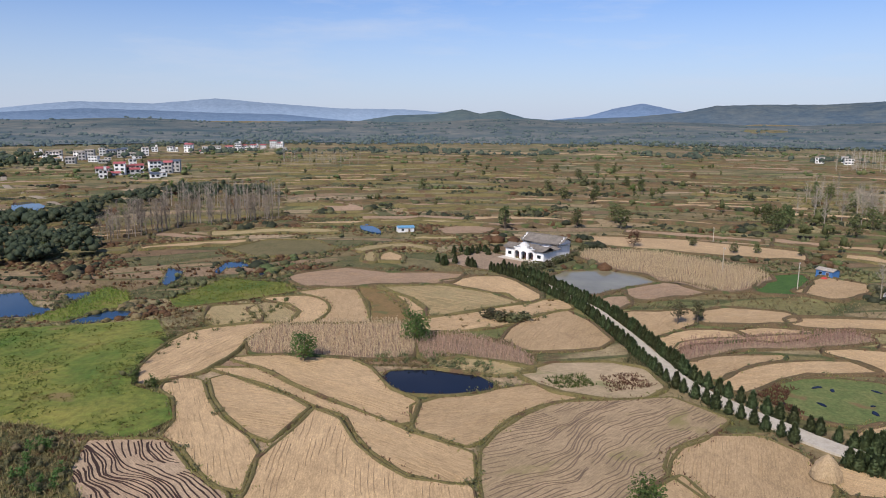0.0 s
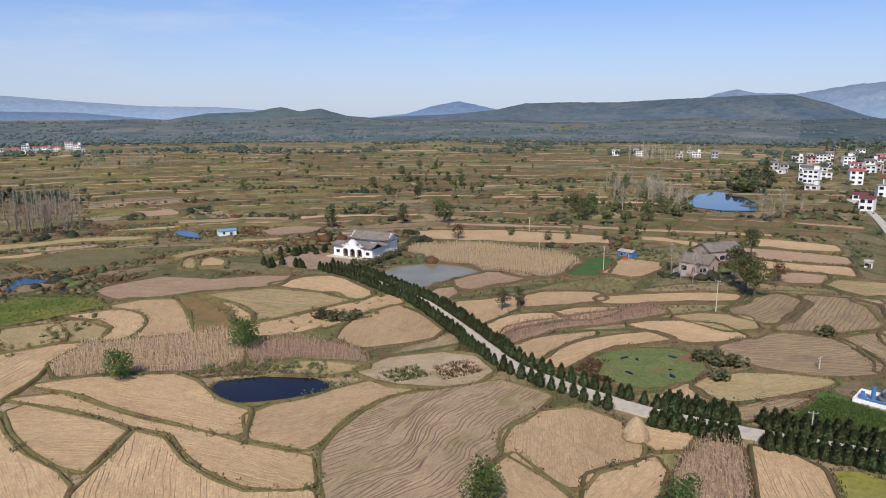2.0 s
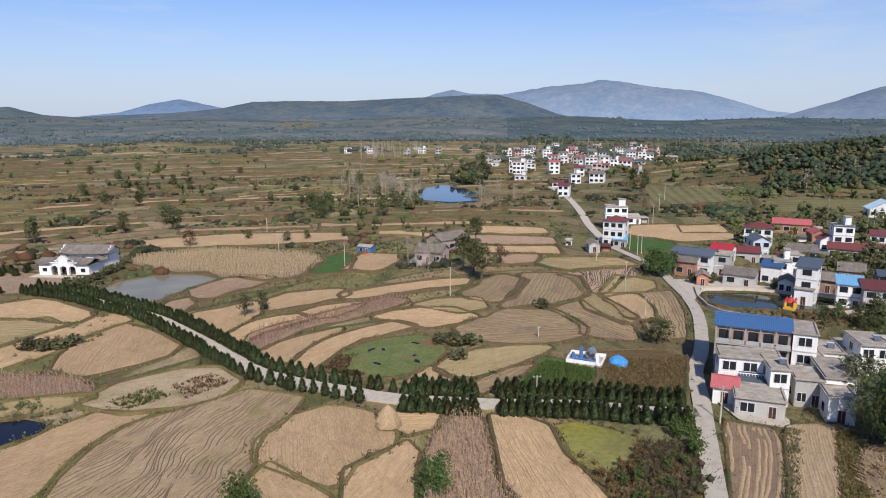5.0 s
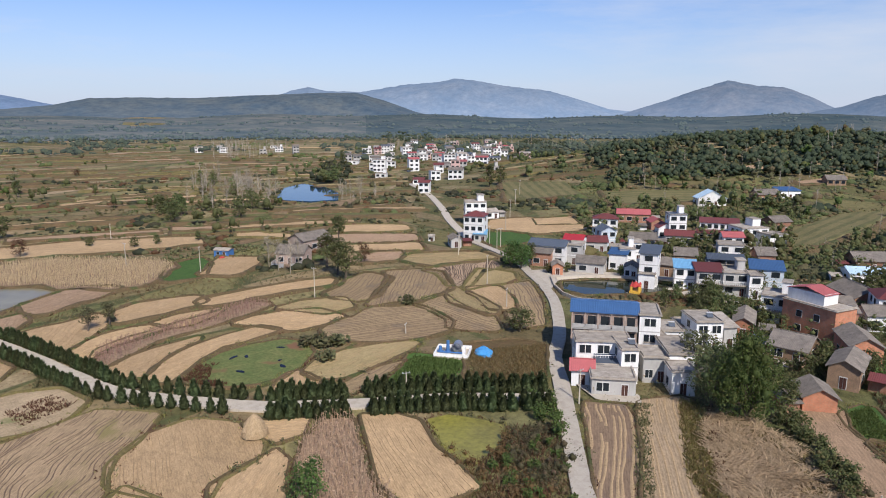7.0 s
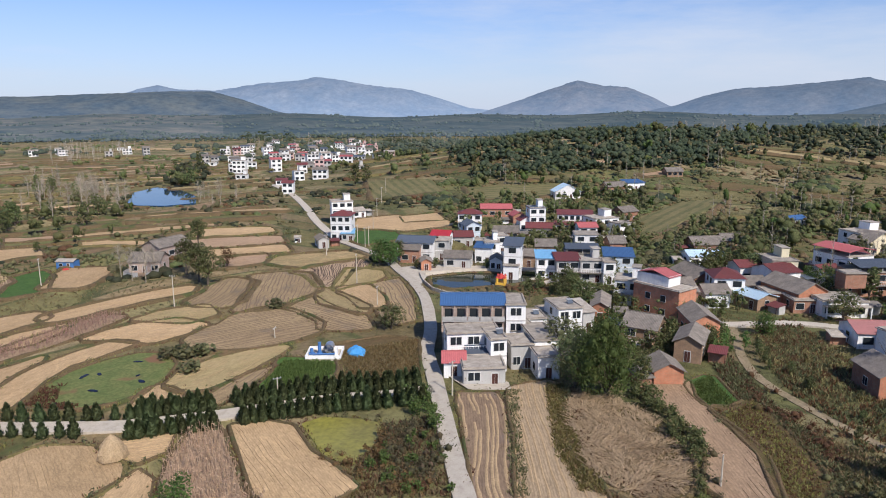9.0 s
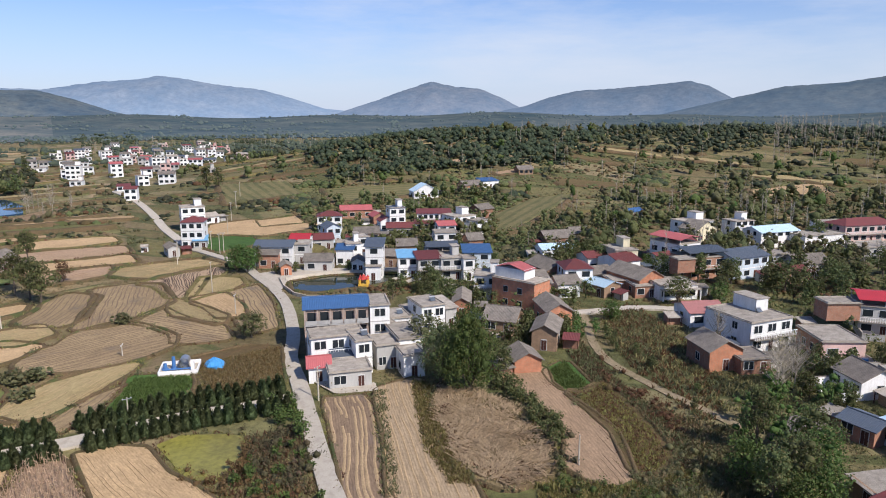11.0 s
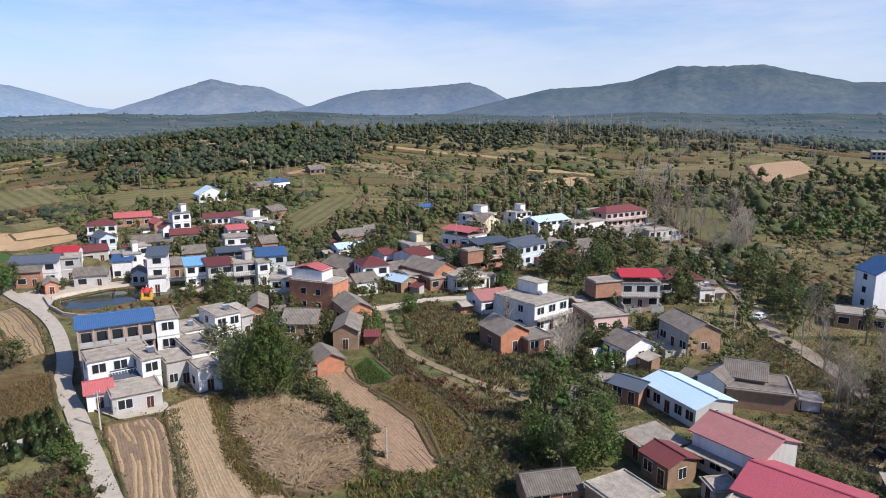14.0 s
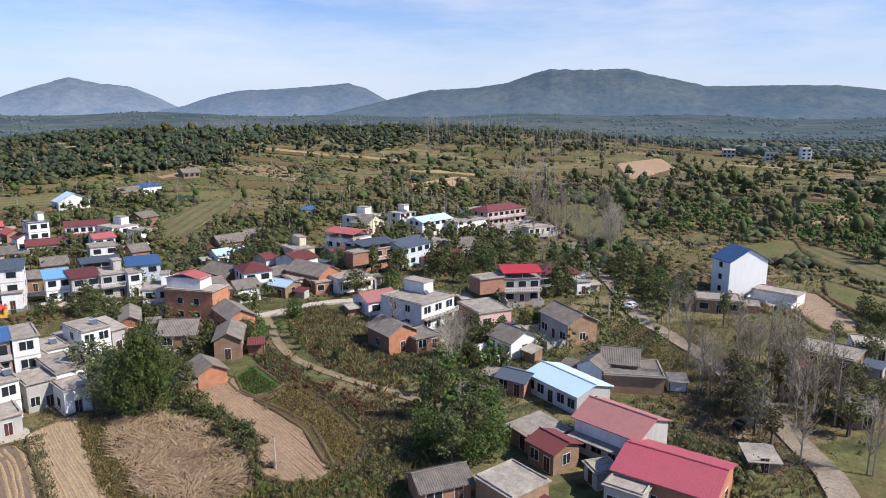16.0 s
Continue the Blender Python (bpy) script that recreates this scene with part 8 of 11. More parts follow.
field("strip", 60, [(89.5, 51), (85.8, 48.1), (81.8, 45.6), (77.5, 42.8), (73.3, 40), (69, 37.2), (64.8, 34.4), (65.7, 26.5), (71.6, 32.6), (76.2, 34.8), (80.9, 36.9), (85.5, 39.1), (89.5, 41.8), (93.6, 44), (97, 47.4), (93.7, 53.1)])
field("rows", 59, [(94.3, 43), (89.4, 40.2), (84.5, 37.3), (79.2, 34.9), (74, 32.4), (68.5, 29.7), (70.3, 20.1), (78.3, 24.9), (83.1, 28.4), (88, 31.5), (92.8, 34.4), (98, 36.9), (105.7, 40.9), (99.5, 45.5)])
field("reeds", 60, [(104.6, 36.9), (103, 29.1), (98.9, 22.7), (92.9, 18.2), (86.2, 14.5), (80.3, 14.4), (76.5, 18.2), (78.4, 24.3), (83.6, 28), (92.5, 32.7)])
field("soil", 61, [(114.1, 28.6), (117.4, 27), (117.5, 21.3), (111, 19.3), (106.2, 15.7), (100.4, 10.5), (95.9, 7.1), (90.5, 5.6), (83.4, 3.9), (81.6, 5.3), (81.8, 8.1), (83.9, 11.2), (89.5, 11.8), (93.9, 12.9), (97.7, 15.5), (103.9, 19.1), (108.4, 23.7)])
field("green", 66, [(116.2, 19.9), (121.9, 17.8), (117.1, 15.3), (111.9, 12.3), (109.4, 13.1), (109.3, 15.7), (112.3, 18)])
field("weeds", 60, [(108.9, 12), (114, 9.9), (105.3, 5.4), (98, 1.6), (90.6, -0.9), (84.6, 0.6), (85.5, 2.9), (91, 4.6), (95.9, 6.2), (102.5, 10.5), (107.9, 14.8)])
field("greenwater", 140, [(156.7, 96.5), (153, 93.8), (152, 87.1), (155.6, 83.3), (159.1, 79.5), (162.7, 75.7), (168.2, 72.3), (173.7, 69), (178.5, 74.1), (176.4, 78.5), (174.3, 82.9), (172.2, 87.3), (170.1, 91.7), (165.2, 95.5), (160.3, 99.2)])
field("bluewater", 149, [(-226.2, 355.3), (-223.7, 351.2), (-221.1, 347.1), (-218.6, 343), (-216, 338.9), (-213.5, 334.8), (-210.9, 330.7), (-208.4, 326.6), (-205.8, 322.5), (-203.3, 318.4), (-200.7, 314.3), (-195.6, 314.5), (-190.4, 314.6), (-192.3, 319.2), (-194.3, 323.7), (-196.2, 328.2), (-198.2, 332.8), (-200.1, 337.4), (-202, 341.9), (-204, 346.4), (-205.9, 351), (-209, 354.5), (-212.1, 357.9), (-215.3, 361.4), (-218.4, 364.8), (-221.5, 368.3), (-224.6, 371.7), (-227.8, 375.2), (-230.9, 378.6), (-234, 382.1), (-233, 377.6), (-231.9, 373), (-230.9, 368.5), (-229.8, 363.9), (-228.8, 359.4)])
field("earth", 169, [(3.2, 215.4), (7.3, 211.4), (11.7, 208.5), (16.1, 205.6), (21.9, 207.6), (27.7, 209.6), (30, 213.8), (32.4, 217.9), (29.4, 221.3), (26.4, 224.6), (23.4, 228), (21.1, 232.2), (18.9, 236.3), (16.6, 240.4), (14.3, 244.6), (11.8, 240.4), (9.3, 236.2), (6.8, 232), (4.2, 227.8), (1.7, 223.6), (-0.8, 219.4)])
field("fallow", 58, [(-140.5, 286.2), (-137.6, 290.4), (-134.6, 294.5), (-131.7, 298.7), (-128.8, 302.9), (-125.9, 307.1), (-122.9, 311.2), (-120, 315.4), (-115.3, 316.6), (-110.6, 317.9), (-105.9, 319.1), (-101.2, 320.3), (-96.5, 321.6), (-91.8, 322.8), (-87.1, 324), (-82.4, 325.3), (-77.7, 326.5), (-79, 331.9), (-80.2, 337.3), (-81.5, 342.7), (-86, 341.7), (-90.5, 340.7), (-95, 339.7), (-99.5, 338.7), (-104, 337.6), (-108.4, 336.6), (-112.9, 335.6), (-117.4, 334.6), (-121.9, 333.6), (-126.4, 332.6), (-129.4, 328.8), (-132.4, 325), (-135.4, 321.1), (-138.4, 317.3), (-141.5, 313.5), (-144.5, 309.6), (-147.5, 305.8), (-150.5, 302), (-148, 298.1), (-145.5, 294.1), (-143, 290.1)])
field("stepped", 96, [(241.2, 60.6), (250.1, 59.2), (259.1, 57.8), (268, 56.4), (276.9, 55.1), (285.9, 53.7), (294.8, 52.3), (303.7, 50.9), (312.8, 50), (322, 49.7), (331.1, 49.4), (340.3, 49), (349.5, 48.7), (349.9, 51.9), (341.6, 58.8), (333.3, 65.6), (324.3, 67.4), (315.3, 69.2), (306.3, 71), (297.3, 72.8), (288.3, 74.6), (278.9, 71.8), (269.5, 69), (260, 66.2), (250.6, 63.4)])
field("straw", 128, [(399.7, -39.8), (395, -39.9), (390.2, -40), (385.4, -40), (380.7, -40), (375.9, -40.1), (378.5, -43.7), (381.2, -47.4), (383.8, -51), (386.5, -54.7), (389.1, -58.3), (391.8, -62), (394.4, -65.6), (397.1, -69.3), (399.7, -72.9), (402.4, -76.6), (405, -80.2), (409.8, -80.3), (414.6, -80.3), (419.5, -80.4), (424.3, -80.5), (429.1, -80.6), (434, -80.7), (438.8, -80.7), (443.6, -80.8), (440.3, -77.4), (437.1, -74), (433.8, -70.5), (430.6, -67.1), (427.3, -63.7), (424.1, -60.3), (420.8, -56.9), (417.5, -53.5), (414.3, -50), (411, -46.6), (407.8, -43.2), (404.5, -39.8)])
field("soil", 141, [(390, 131.2), (392.8, 126.8), (395.6, 122.3), (398.4, 117.9), (401.2, 113.5), (404.8, 116.9), (408.4, 120.4), (412, 123.8), (408.3, 126.9), (404.5, 130), (400.8, 133.2), (397, 136.3), (393.3, 139.4)])
field("soil", 126, [(380.4, 94.5), (384.3, 90.9), (388.1, 87.4), (392, 83.8), (395.8, 80.3), (399.7, 76.7), (405.6, 78.7), (411.5, 80.7), (407.8, 83.3), (404.1, 86), (400.4, 88.6), (396.7, 91.2), (393, 93.8), (389.3, 96.5), (385.6, 99.1)])
field("stepped", 147, [(319, 172.8), (315.3, 170.1), (311.5, 167.4), (307.8, 164.8), (304, 162.1), (300.2, 159.4), (296.5, 156.7), (292.7, 154), (295.6, 150.4), (298.6, 146.8), (301.5, 143.2), (304.4, 139.6), (307.3, 136), (310.2, 132.4), (313.2, 128.9), (316.1, 125.3), (319, 121.7), (321.9, 118.1), (324.9, 114.5), (327.8, 110.9), (331.4, 114.2), (335, 117.5), (338.6, 120.8), (342.3, 124.1), (345.9, 127.4), (349.5, 130.7), (347.1, 134.8), (344.6, 138.8), (342.2, 142.9), (339.8, 147), (337.4, 151.1), (334.9, 155.1), (332.5, 159.2), (330.1, 163.3), (327.7, 167.4), (325.2, 171.4), (322.8, 175.5)])
field("stepped", 94, [(241.5, 163), (237.3, 159.5), (233.2, 156), (236.7, 152.7), (240.1, 149.4), (243.6, 146.2), (247.1, 142.9), (250.9, 146.3), (254.6, 149.7), (258.4, 153), (262.2, 156.4), (258.1, 158.9), (253.9, 161.4), (249.8, 164), (245.6, 166.5)])
field("soil", 125, [(474.3, -199), (465.6, -196.9), (456.8, -194.8), (448, -192.7), (439.3, -190.6), (430.5, -188.6), (421.8, -186.5), (413, -184.4), (418.7, -191.4), (424.4, -198.5), (430.1, -205.5), (435.8, -212.5), (441.5, -219.5), (447.2, -226.6), (452.9, -233.6), (460.5, -238.1), (469.8, -240), (479.1, -241.9), (488.4, -243.8), (497.7, -245.7), (500.2, -242.5), (495.9, -234), (491.6, -225.5), (487.3, -217), (483, -208.5), (478.7, -200)])
field("soil", 145, [(254, -192.6), (249.5, -190.9), (245, -189.3), (247.2, -193.3), (249.3, -197.3), (251.5, -201.3), (253.7, -205.4), (255.9, -209.4), (258, -213.4), (260.2, -217.4), (262.4, -221.4), (267.1, -223.8), (271.8, -226.2), (276.4, -228.6), (281.1, -231), (278.6, -226.9), (276.1, -222.8), (273.6, -218.7), (271.1, -214.6), (268.5, -210.6), (266, -206.5), (263.5, -202.4), (261, -198.3), (258.5, -194.2)])
field("pasture", 103, [(317.9, -96.6), (308.6, -95), (299.3, -93.4), (289.9, -91.8), (280.6, -90.3), (271.3, -88.7), (261.9, -87.1), (252.6, -85.5), (242.9, -87.3), (233.2, -89.1), (232.7, -93.1), (241.3, -99.2), (249.9, -105.3), (258.7, -107.3), (267.6, -109.3), (276.4, -111.3), (285.3, -113.3), (294.1, -115.3), (303, -117.3), (311.8, -119.3), (320.7, -121.3), (329.5, -123.3), (326.7, -112.9), (324, -102.6)])
field("pasture", 139, [(207, -129.1), (201.6, -127.8), (196.1, -126.4), (190.7, -125), (192, -130.3), (193.4, -135.7), (194.8, -141.1), (196.1, -146.4), (200.1, -148.6), (204.1, -150.9), (208.1, -153.1), (212, -155.3), (216, -157.5), (220, -159.8), (224, -162), (222.3, -157.5), (220.7, -153), (219, -148.5), (217.4, -144), (215.7, -139.5), (214.1, -135), (212.4, -130.5)])
field("pasture", 108, [(160.4, -129.1), (156.4, -126.5), (152.4, -123.8), (148.4, -121.1), (142.9, -120.5), (137.4, -120), (131.9, -119.4), (133.1, -126.3), (137.6, -128.7), (142.2, -131.1), (146.7, -133.5), (152.6, -132.9), (158.5, -132.4), (164.4, -131.8)])
field("stepped", 130, [(229.8, -122.4), (224.6, -121.2), (219.3, -120.1), (214.1, -118.9), (216.7, -123), (219.3, -127.1), (221.9, -131.1), (224.5, -135.2), (227.1, -139.3), (231.5, -140.2), (235.9, -141), (240.4, -141.8), (244.8, -142.7), (242.4, -137.9), (239.9, -133.1), (237.5, -128.4), (235.1, -123.6)])
field("earth", 111, [(150.1, -111.4), (145.4, -108.7), (140.6, -106.1), (135.8, -104.8), (131, -103.5), (126.2, -102.2), (125.5, -107.1), (130.9, -111.5), (135.6, -113), (140.2, -114.5), (144.9, -116.1), (149.5, -117.6), (154.2, -119.1), (154.9, -114)])
field("stepped", 100, [(213.9, -159.9), (209.5, -157.4), (205.1, -154.8), (200.6, -152.2), (196.1, -149.7), (191.7, -147.1), (186.8, -146.9), (181.9, -146.7), (177.1, -146.4), (172.2, -146.2), (167.3, -146), (162.4, -145.8), (161.7, -150.4), (161, -155.1), (166.1, -156.9), (171.2, -158.6), (176.3, -160.4), (181.4, -162.2), (186, -162.2), (190.7, -162.3), (195.3, -162.3), (199.9, -162.3), (204.5, -162.4), (209.2, -162.4), (213.8, -162.5), (218.4, -162.5)])

# ---------------------------------------------------------------- roads
ribbon("road", ROAD_LINE, 2.8, "concrete", "pale concrete village road", "road")
ribbon("road", [(190, 155.6), (218.6, 190.7), (248.1, 223), (284.3, 267.4), (316.9, 316.9)], 3.4, "concrete", "pale concrete village road between fields", "road")
AVENUE = ribbon("path", PATH_LINE, 3.6, "concrete", "pale concrete path lined with cypresses", "path")
ribbon("track", [(155.8, 19), (145.8, 16.3), (136.5, 14.5), (125, 9.8), (115, 1.1), (107.9, -6.3), (102.4, -12)], 1.8, "dirt", "narrow dirt farm track", "track")
ribbon("road", [(170.9, 57.5), (160.1, 37.9), (154.2, 25.5), (156, 17.6), (162.5, 8.6), (164.9, -2.3), (161.1, -11.6)], 3.2, "concrete", "concrete lane through the village", "road")
ribbon("road", [(229.8, -80), (193.7, -74.7), (166.9, -70.8), (141.8, -65.8), (129.4, -66.5), (112.5, -67.1), (94.8, -64.8), (79.9, -62), (72.4, -60.6), (66.3, -58.1)], 3.8, "lane", "dusty village lane under bare trees", "road")
ribbon("track", [(-355.0, 551.9), (-304.3, 473.0), (-271.9, 429.7), (-252.5, 411.1), (-227.7, 385.9), (-197.3, 352.1)], 4.0, "lane", "pale dirt track round the far pond", "track")
field("litter", 100, [(89.7, -44.0), (98.9, -52.4), (103.8, -64.7), (103.2, -73.2), (100.5, -78.9), (79.5, -63.4), (73.2, -53.9), (78.0, -52.5), (85.1, -48.7)], lift=0.12, bank=False)
field("concrete", 143, [(160, 108.5), (155.6, 103.4), (151.5, 96.5), (155.7, 98.2), (159.9, 99.9), (165.3, 96), (170.7, 92), (172.8, 88), (174.9, 84), (177, 80.1), (179.1, 76.1), (181.2, 72.1), (186, 75.4), (184.2, 79.9), (182.4, 84.5), (180.6, 89), (178.7, 93.5), (176.9, 98), (175.1, 102.6), (173.3, 107.1), (168.9, 110.3), (164.4, 113.5)], lift=0.36, bank=False)
field("concrete", 118, [(165.3, 68.6), (169.3, 65.3), (173.3, 62), (179.9, 66.1), (176.1, 70), (172.3, 74)], lift=0.36, bank=False)
field("concrete", 11, [(95.1, 51.6), (98.7, 45.4), (101.5, 47.3), (102.7, 52.1), (103.9, 56.9), (99.5, 59.1)], lift=0.36, bank=False)

# ---------------------------------------------------------------- houses by the pond and the road
house(113.6, 60.6, -60, 12.2, 9, 3, "gable", "blue", "palebrick", bays=5, rise=0.9, extra='loggia', label='unfinished three-storey brick house with open balconies and blue roof')
house(117.3, 53.2, -60, 3.8, 8, 3, "flat", "slab", "white")
house(106.3, 56.7, -53, 9.8, 5.5, 2, "flat", "slab", "white", extra='porch')
house(105.4, 51.1, -48, 3.0, 7, 2, "flat", "slab", "white", extra='heater', bays=1)
house(99.0, 56.7, -60, 3.6, 5, 1, "gable", "rose", "white", bays=1, rise=1.0)
house(98.6, 50.5, -56, 7.2, 6.5, 1, "flat", "slab", "grey", bays=2)
house(103.6, 53.8, -51, 3.7, 4, 1, "shed", "slate", "grey", bays=1, rise=0.8)
house(106.7, 42.0, -52, 3.9, 5, 1.35, "flat", "slab", "white", bays=1)
house(111.6, 44.5, -52, 4.5, 10, 1.7, "flat", "slab", "white", bays=1)
house(108.8, 48.0, -52, 4.1, 6, 1.5, "flat", "slab", "grey", bays=2)
house(118.5, 51.9, -52, 4.9, 9, 1.3, "flat", "slab", "white", bays=2)
house(126.3, 53.2, -52, 5.8, 7, 1.3, "flat", "slab", "white")
house(134.0, 51.9, -45, 3.2, 6, 1.1, "flat", "slab", "white", bays=2)
house(130.3, 46.7, -47, 5.3, 8, 2, "flat", "slab", "white")
house(135.4, 44.4, -42, 2.7, 7, 1.5, "shed", "slab", "grey", bays=1, rise=0.9)
house(134.7, 33.7, -92, 6.9, 8, 1, "gable", "tile", "mud")
house(175.6, 114.1, -72, 11.4, 8, 2, "gable", "slate", "white")
house(173.1, 114.3, -73, 5.9, 6, 1.4, "gable", "tile", "brick")
house(179.0, 111.8, -67, 3.6, 6, 2.1, "flat", "slab", "pink", bays=1)
house(165.8, 103.7, -54, 3.0, 5, 1, "gabled", "tile", "orange", bays=1)
house(181.3, 107.6, -69, 4.3, 7, 2, "flat", "slab", "grey")
house(189.0, 112.9, -72, 6.0, 7, 2, "gable", "scarlet", "white")
house(173.8, 97.9, -70, 8.1, 6, 1.1, "gable", "tile", "grey")
house(182.5, 93.6, -71, 5.1, 6, 1.7, "shed", "blue", "white")
house(176.2, 86.2, -68, 3.4, 6, 1.1, "gabled", "tile", "white", bays=2)
house(171.0, 78.6, -71, 4.8, 8, 3, "shed", "slate", "white", extra='balcony')
house(168.7, 77.9, -71, 4.2, 3, 1.3, "flat", "slab", "white")
house(185.4, 79.6, -80, 3.8, 6, 1.2, "gable", "tile", "mud")
house(174.2, 69.6, -64, 5.4, 7, 2, "shed", "skyblue", "white")
house(174.2, 63.2, -60, 6.4, 7, 2, "shed", "red", "grey", extra='balcony')
house(176.6, 57.4, -60, 6.2, 7, 2, "flat", "slab", "grey", extra='room balcony')
house(186.3, 52.8, -69, 8.0, 8, 2, "shed", "blue", "bluewhite")
house(177.1, 52.6, -54, 3.3, 5, 2, "flat", "slab", "white", bays=1)
house(184.4, 62.8, -64, 8.9, 8, 2, "canopy", "slate", "grey")
house(213.3, 71.2, -64, 7.7, 7, 2, "flat", "slab", "white", extra='balcony')
house(213.3, 60.8, -57, 5.0, 7, 1.5, "gable", "tile", "brick")
house(228.0, 75.6, -58, 6.3, 7, 2, "gable", "rose", "white")
house(251.9, 89.0, -68, 13.3, 7, 2, "shed", "red", "white", bays=6)
house(246.8, 88.6, -68, 12.0, 5, 1, "shed", "red", "grey")
house(248.5, 75.2, -40, 10.1, 9, 2, "flat", "slab", "white", extra='room')
house(247.7, 67.3, -33, 6.9, 7, 1.6, "flat", "slab", "white")
house(278.0, 74.4, -32, 7.8, 7, 1.5, "gable", "tile", "brick")
house(241.4, 100.2, -54, 6.2, 7, 3, "flat", "slate", "white", extra='room')
house(240.6, 104.3, -52, 5.2, 6, 1.4, "gabled", "red", "white")
house(233.1, 95.9, -66, 9.7, 8, 1.1, "gable", "red", "grey")
house(263.7, 128.6, -62, 13.2, 9, 1.2, "gable", "rose", "brick")
house(252.7, 112.9, -49, 5.0, 7, 1.2, "gabled", "rose", "brick")
house(233.5, 125.5, -65, 9.2, 8, 2, "hip", "red", "white", extra='balcony')
house(211.9, 112.3, -43, 5.3, 7, 2, "gabled", "slate", "bluewhite")
house(202.8, 111.8, -56, 7.1, 8, 1.2, "gable", "red", "grey")
house(186.8, 92.6, -58, 4.6, 7, 2, "flat", "slab", "white", extra='room')
house(198.3, 94.5, -51, 3.9, 6, 2, "flat", "slab", "white")
house(220.6, 103.6, -59, 8.9, 7, 1, "gable", "tile", "mud")
house(202.7, 81.1, -64, 6.4, 7, 1.1, "gable", "tile", "mud")
house(190.7, 155.4, -64, 7.3, 8, 3, "hip", "red", "white", bays=3)
house(220.0, 177.8, -45, 8.8, 8, 3, "flat", "slab", "white", extra='room')
house(191.0, 152.6, -56, 4.3, 6, 1, "shed", "skyblue", "grey", bays=2)
house(177.7, 152.4, -39, 3.6, 7, 1, "gabled", "tile", "grey", bays=1)
house(235.7, 181.1, -27, 6.1, 7, 1, "gable", "slab", "white")
house(317.0, 115.8, -52, 12.7, 8, 1.2, "gabled", "paleblue", "white")
house(337.3, 97.0, -43, 10.8, 8, 1.3, "gable", "tile", "brick")
house(349.9, 91.3, -46, 9.6, 8, 1.3, "shed", "blue", "white")
house(389.2, 80.6, -57, 8.8, 8, 1, "gable", "tile", "mud", far=True)

# ---------------------------------------------------------------- houses on the rise
house(143.3, 44.5, -74, 3.8, 10, 1.2, "gabled", "tile", "orange", bays=1)
house(159.4, 42.9, -79, 6.2, 7, 2, "flat", "slab", "white", extra='balcony room')
house(154.1, 28.1, -22, 6.7, 12, 2.3, "flat", "slab", "orange", extra='attic blank')
house(166.3, 36.8, -127, 12.3, 4, 0.35, "flat", "slab", "grey", skip=3)
house(174.1, 22.1, -67, 7.2, 9, 2, "hip", "red", "white")
house(168.1, 23.7, -58, 5.9, 6, 1.2, "gable", "tile", "white")
house(171.7, 18.0, -127, 7.1, 6, 1, "gable", "paleblue", "mud", bays=2)
house(140.2, 21.7, -63, 5.5, 10, 1.5, "gabled", "tile", "orange", bays=2)
house(127.3, 22.7, -87, 4.9, 9, 1.3, "gabled", "tile", "mud", bays=1)
house(114.3, 23.2, -61, 5.0, 6, 0.9, "gabled", "tile", "orange", extra='blank', label='small windowless orange brick barn with a tiled roof')
house(111.6, 26.5, -47, 2.5, 4, 0.6, "shed", "tile", "brick", skip=3, rise=0.4)
house(162.1, 30.5, -53, 7.3, 9, 1.5, "gable", "tile", "brick")
house(199.1, 11.8, -59, 7.0, 9, 2.2, "flat", "slab", "cream", extra='room')
house(194.0, 10.5, -43, 7.7, 9, 1.6, "gable", "red", "white")
house(177.5, 4.1, -46, 8.0, 13, 1.4, "gabled", "tile", "orange", bays=1)
house(177.6, 11.1, -62, 6.2, 6, 1, "flat", "slab", "orange")
house(173.6, 5.2, -62, 5.8, 6, 1, "flat", "slab", "brick")
house(174.3, -2.5, -63, 10.1, 8, 1.2, "flat", "slab", "white", extra='porch')
house(190.4, -4.4, -57, 5.3, 4, 1, "flat", "slab", "brick", z=4.0, skip=3)
house(214.1, 1.6, -131, 11.6, 9, 2.3, "canopy", "rose", "white", extra='balcony')
house(218.3, -5.3, -46, 8.6, 8, 2, "gable", "red", "white", extra='balcony')
house(199.2, -10.1, -55, 11.8, 9, 2, "canopy", "slate", "brick", extra='balcony')
house(203.9, -21.8, -46, 13.4, 10, 2, "gable", "slate", "bluewhite")
house(205.3, 0.5, -45, 5.9, 6, 1.4, "gable", "red", "white")
house(263.6, -10.4, -46, 12.2, 9, 2, "flat", "slab", "white", extra='room')
house(257.6, -12.3, -42, 10.3, 8, 1.5, "gabled", "tile", "cream")
house(273.3, -26.1, -51, 8.9, 7, 1.8, "flat", "slab", "white", extra='room heater')
house(254.4, -35.6, -53, 16.1, 9, 1.8, "gable", "paleblue", "white")
house(256.9, -49.9, -52, 18.0, 9, 1.5, "flat", "slab", "white", extra='heater')
house(274.9, -67.8, -58, 22.6, 10, 2, "hip", "red", "pink", extra='balcony')
house(285.5, -59.8, -60, 12.7, 8, 1.5, "flat", "slab", "white")
house(202.3, -32.4, -61, 9.4, 6, 1, "gable", "red", "brick")
house(246.9, -63.9, -61, 12.8, 8, 1, "flat", "slab", "grey")
house(248.7, -74.3, -60, 12.2, 8, 1, "flat", "slab", "grey")
house(215.7, -39.6, -61, 10.5, 8, 1, "gable", "tile", "grey")
house(225.1, -31.6, -56, 9.3, 7, 1, "flat", "slab", "grey")
house(183.6, 35.0, -139, 11.7, 8, 1.3, "gable", "tile", "brick")
house(199.5, 19.4, -55, 7.7, 7, 1.4, "gable", "red", "white")
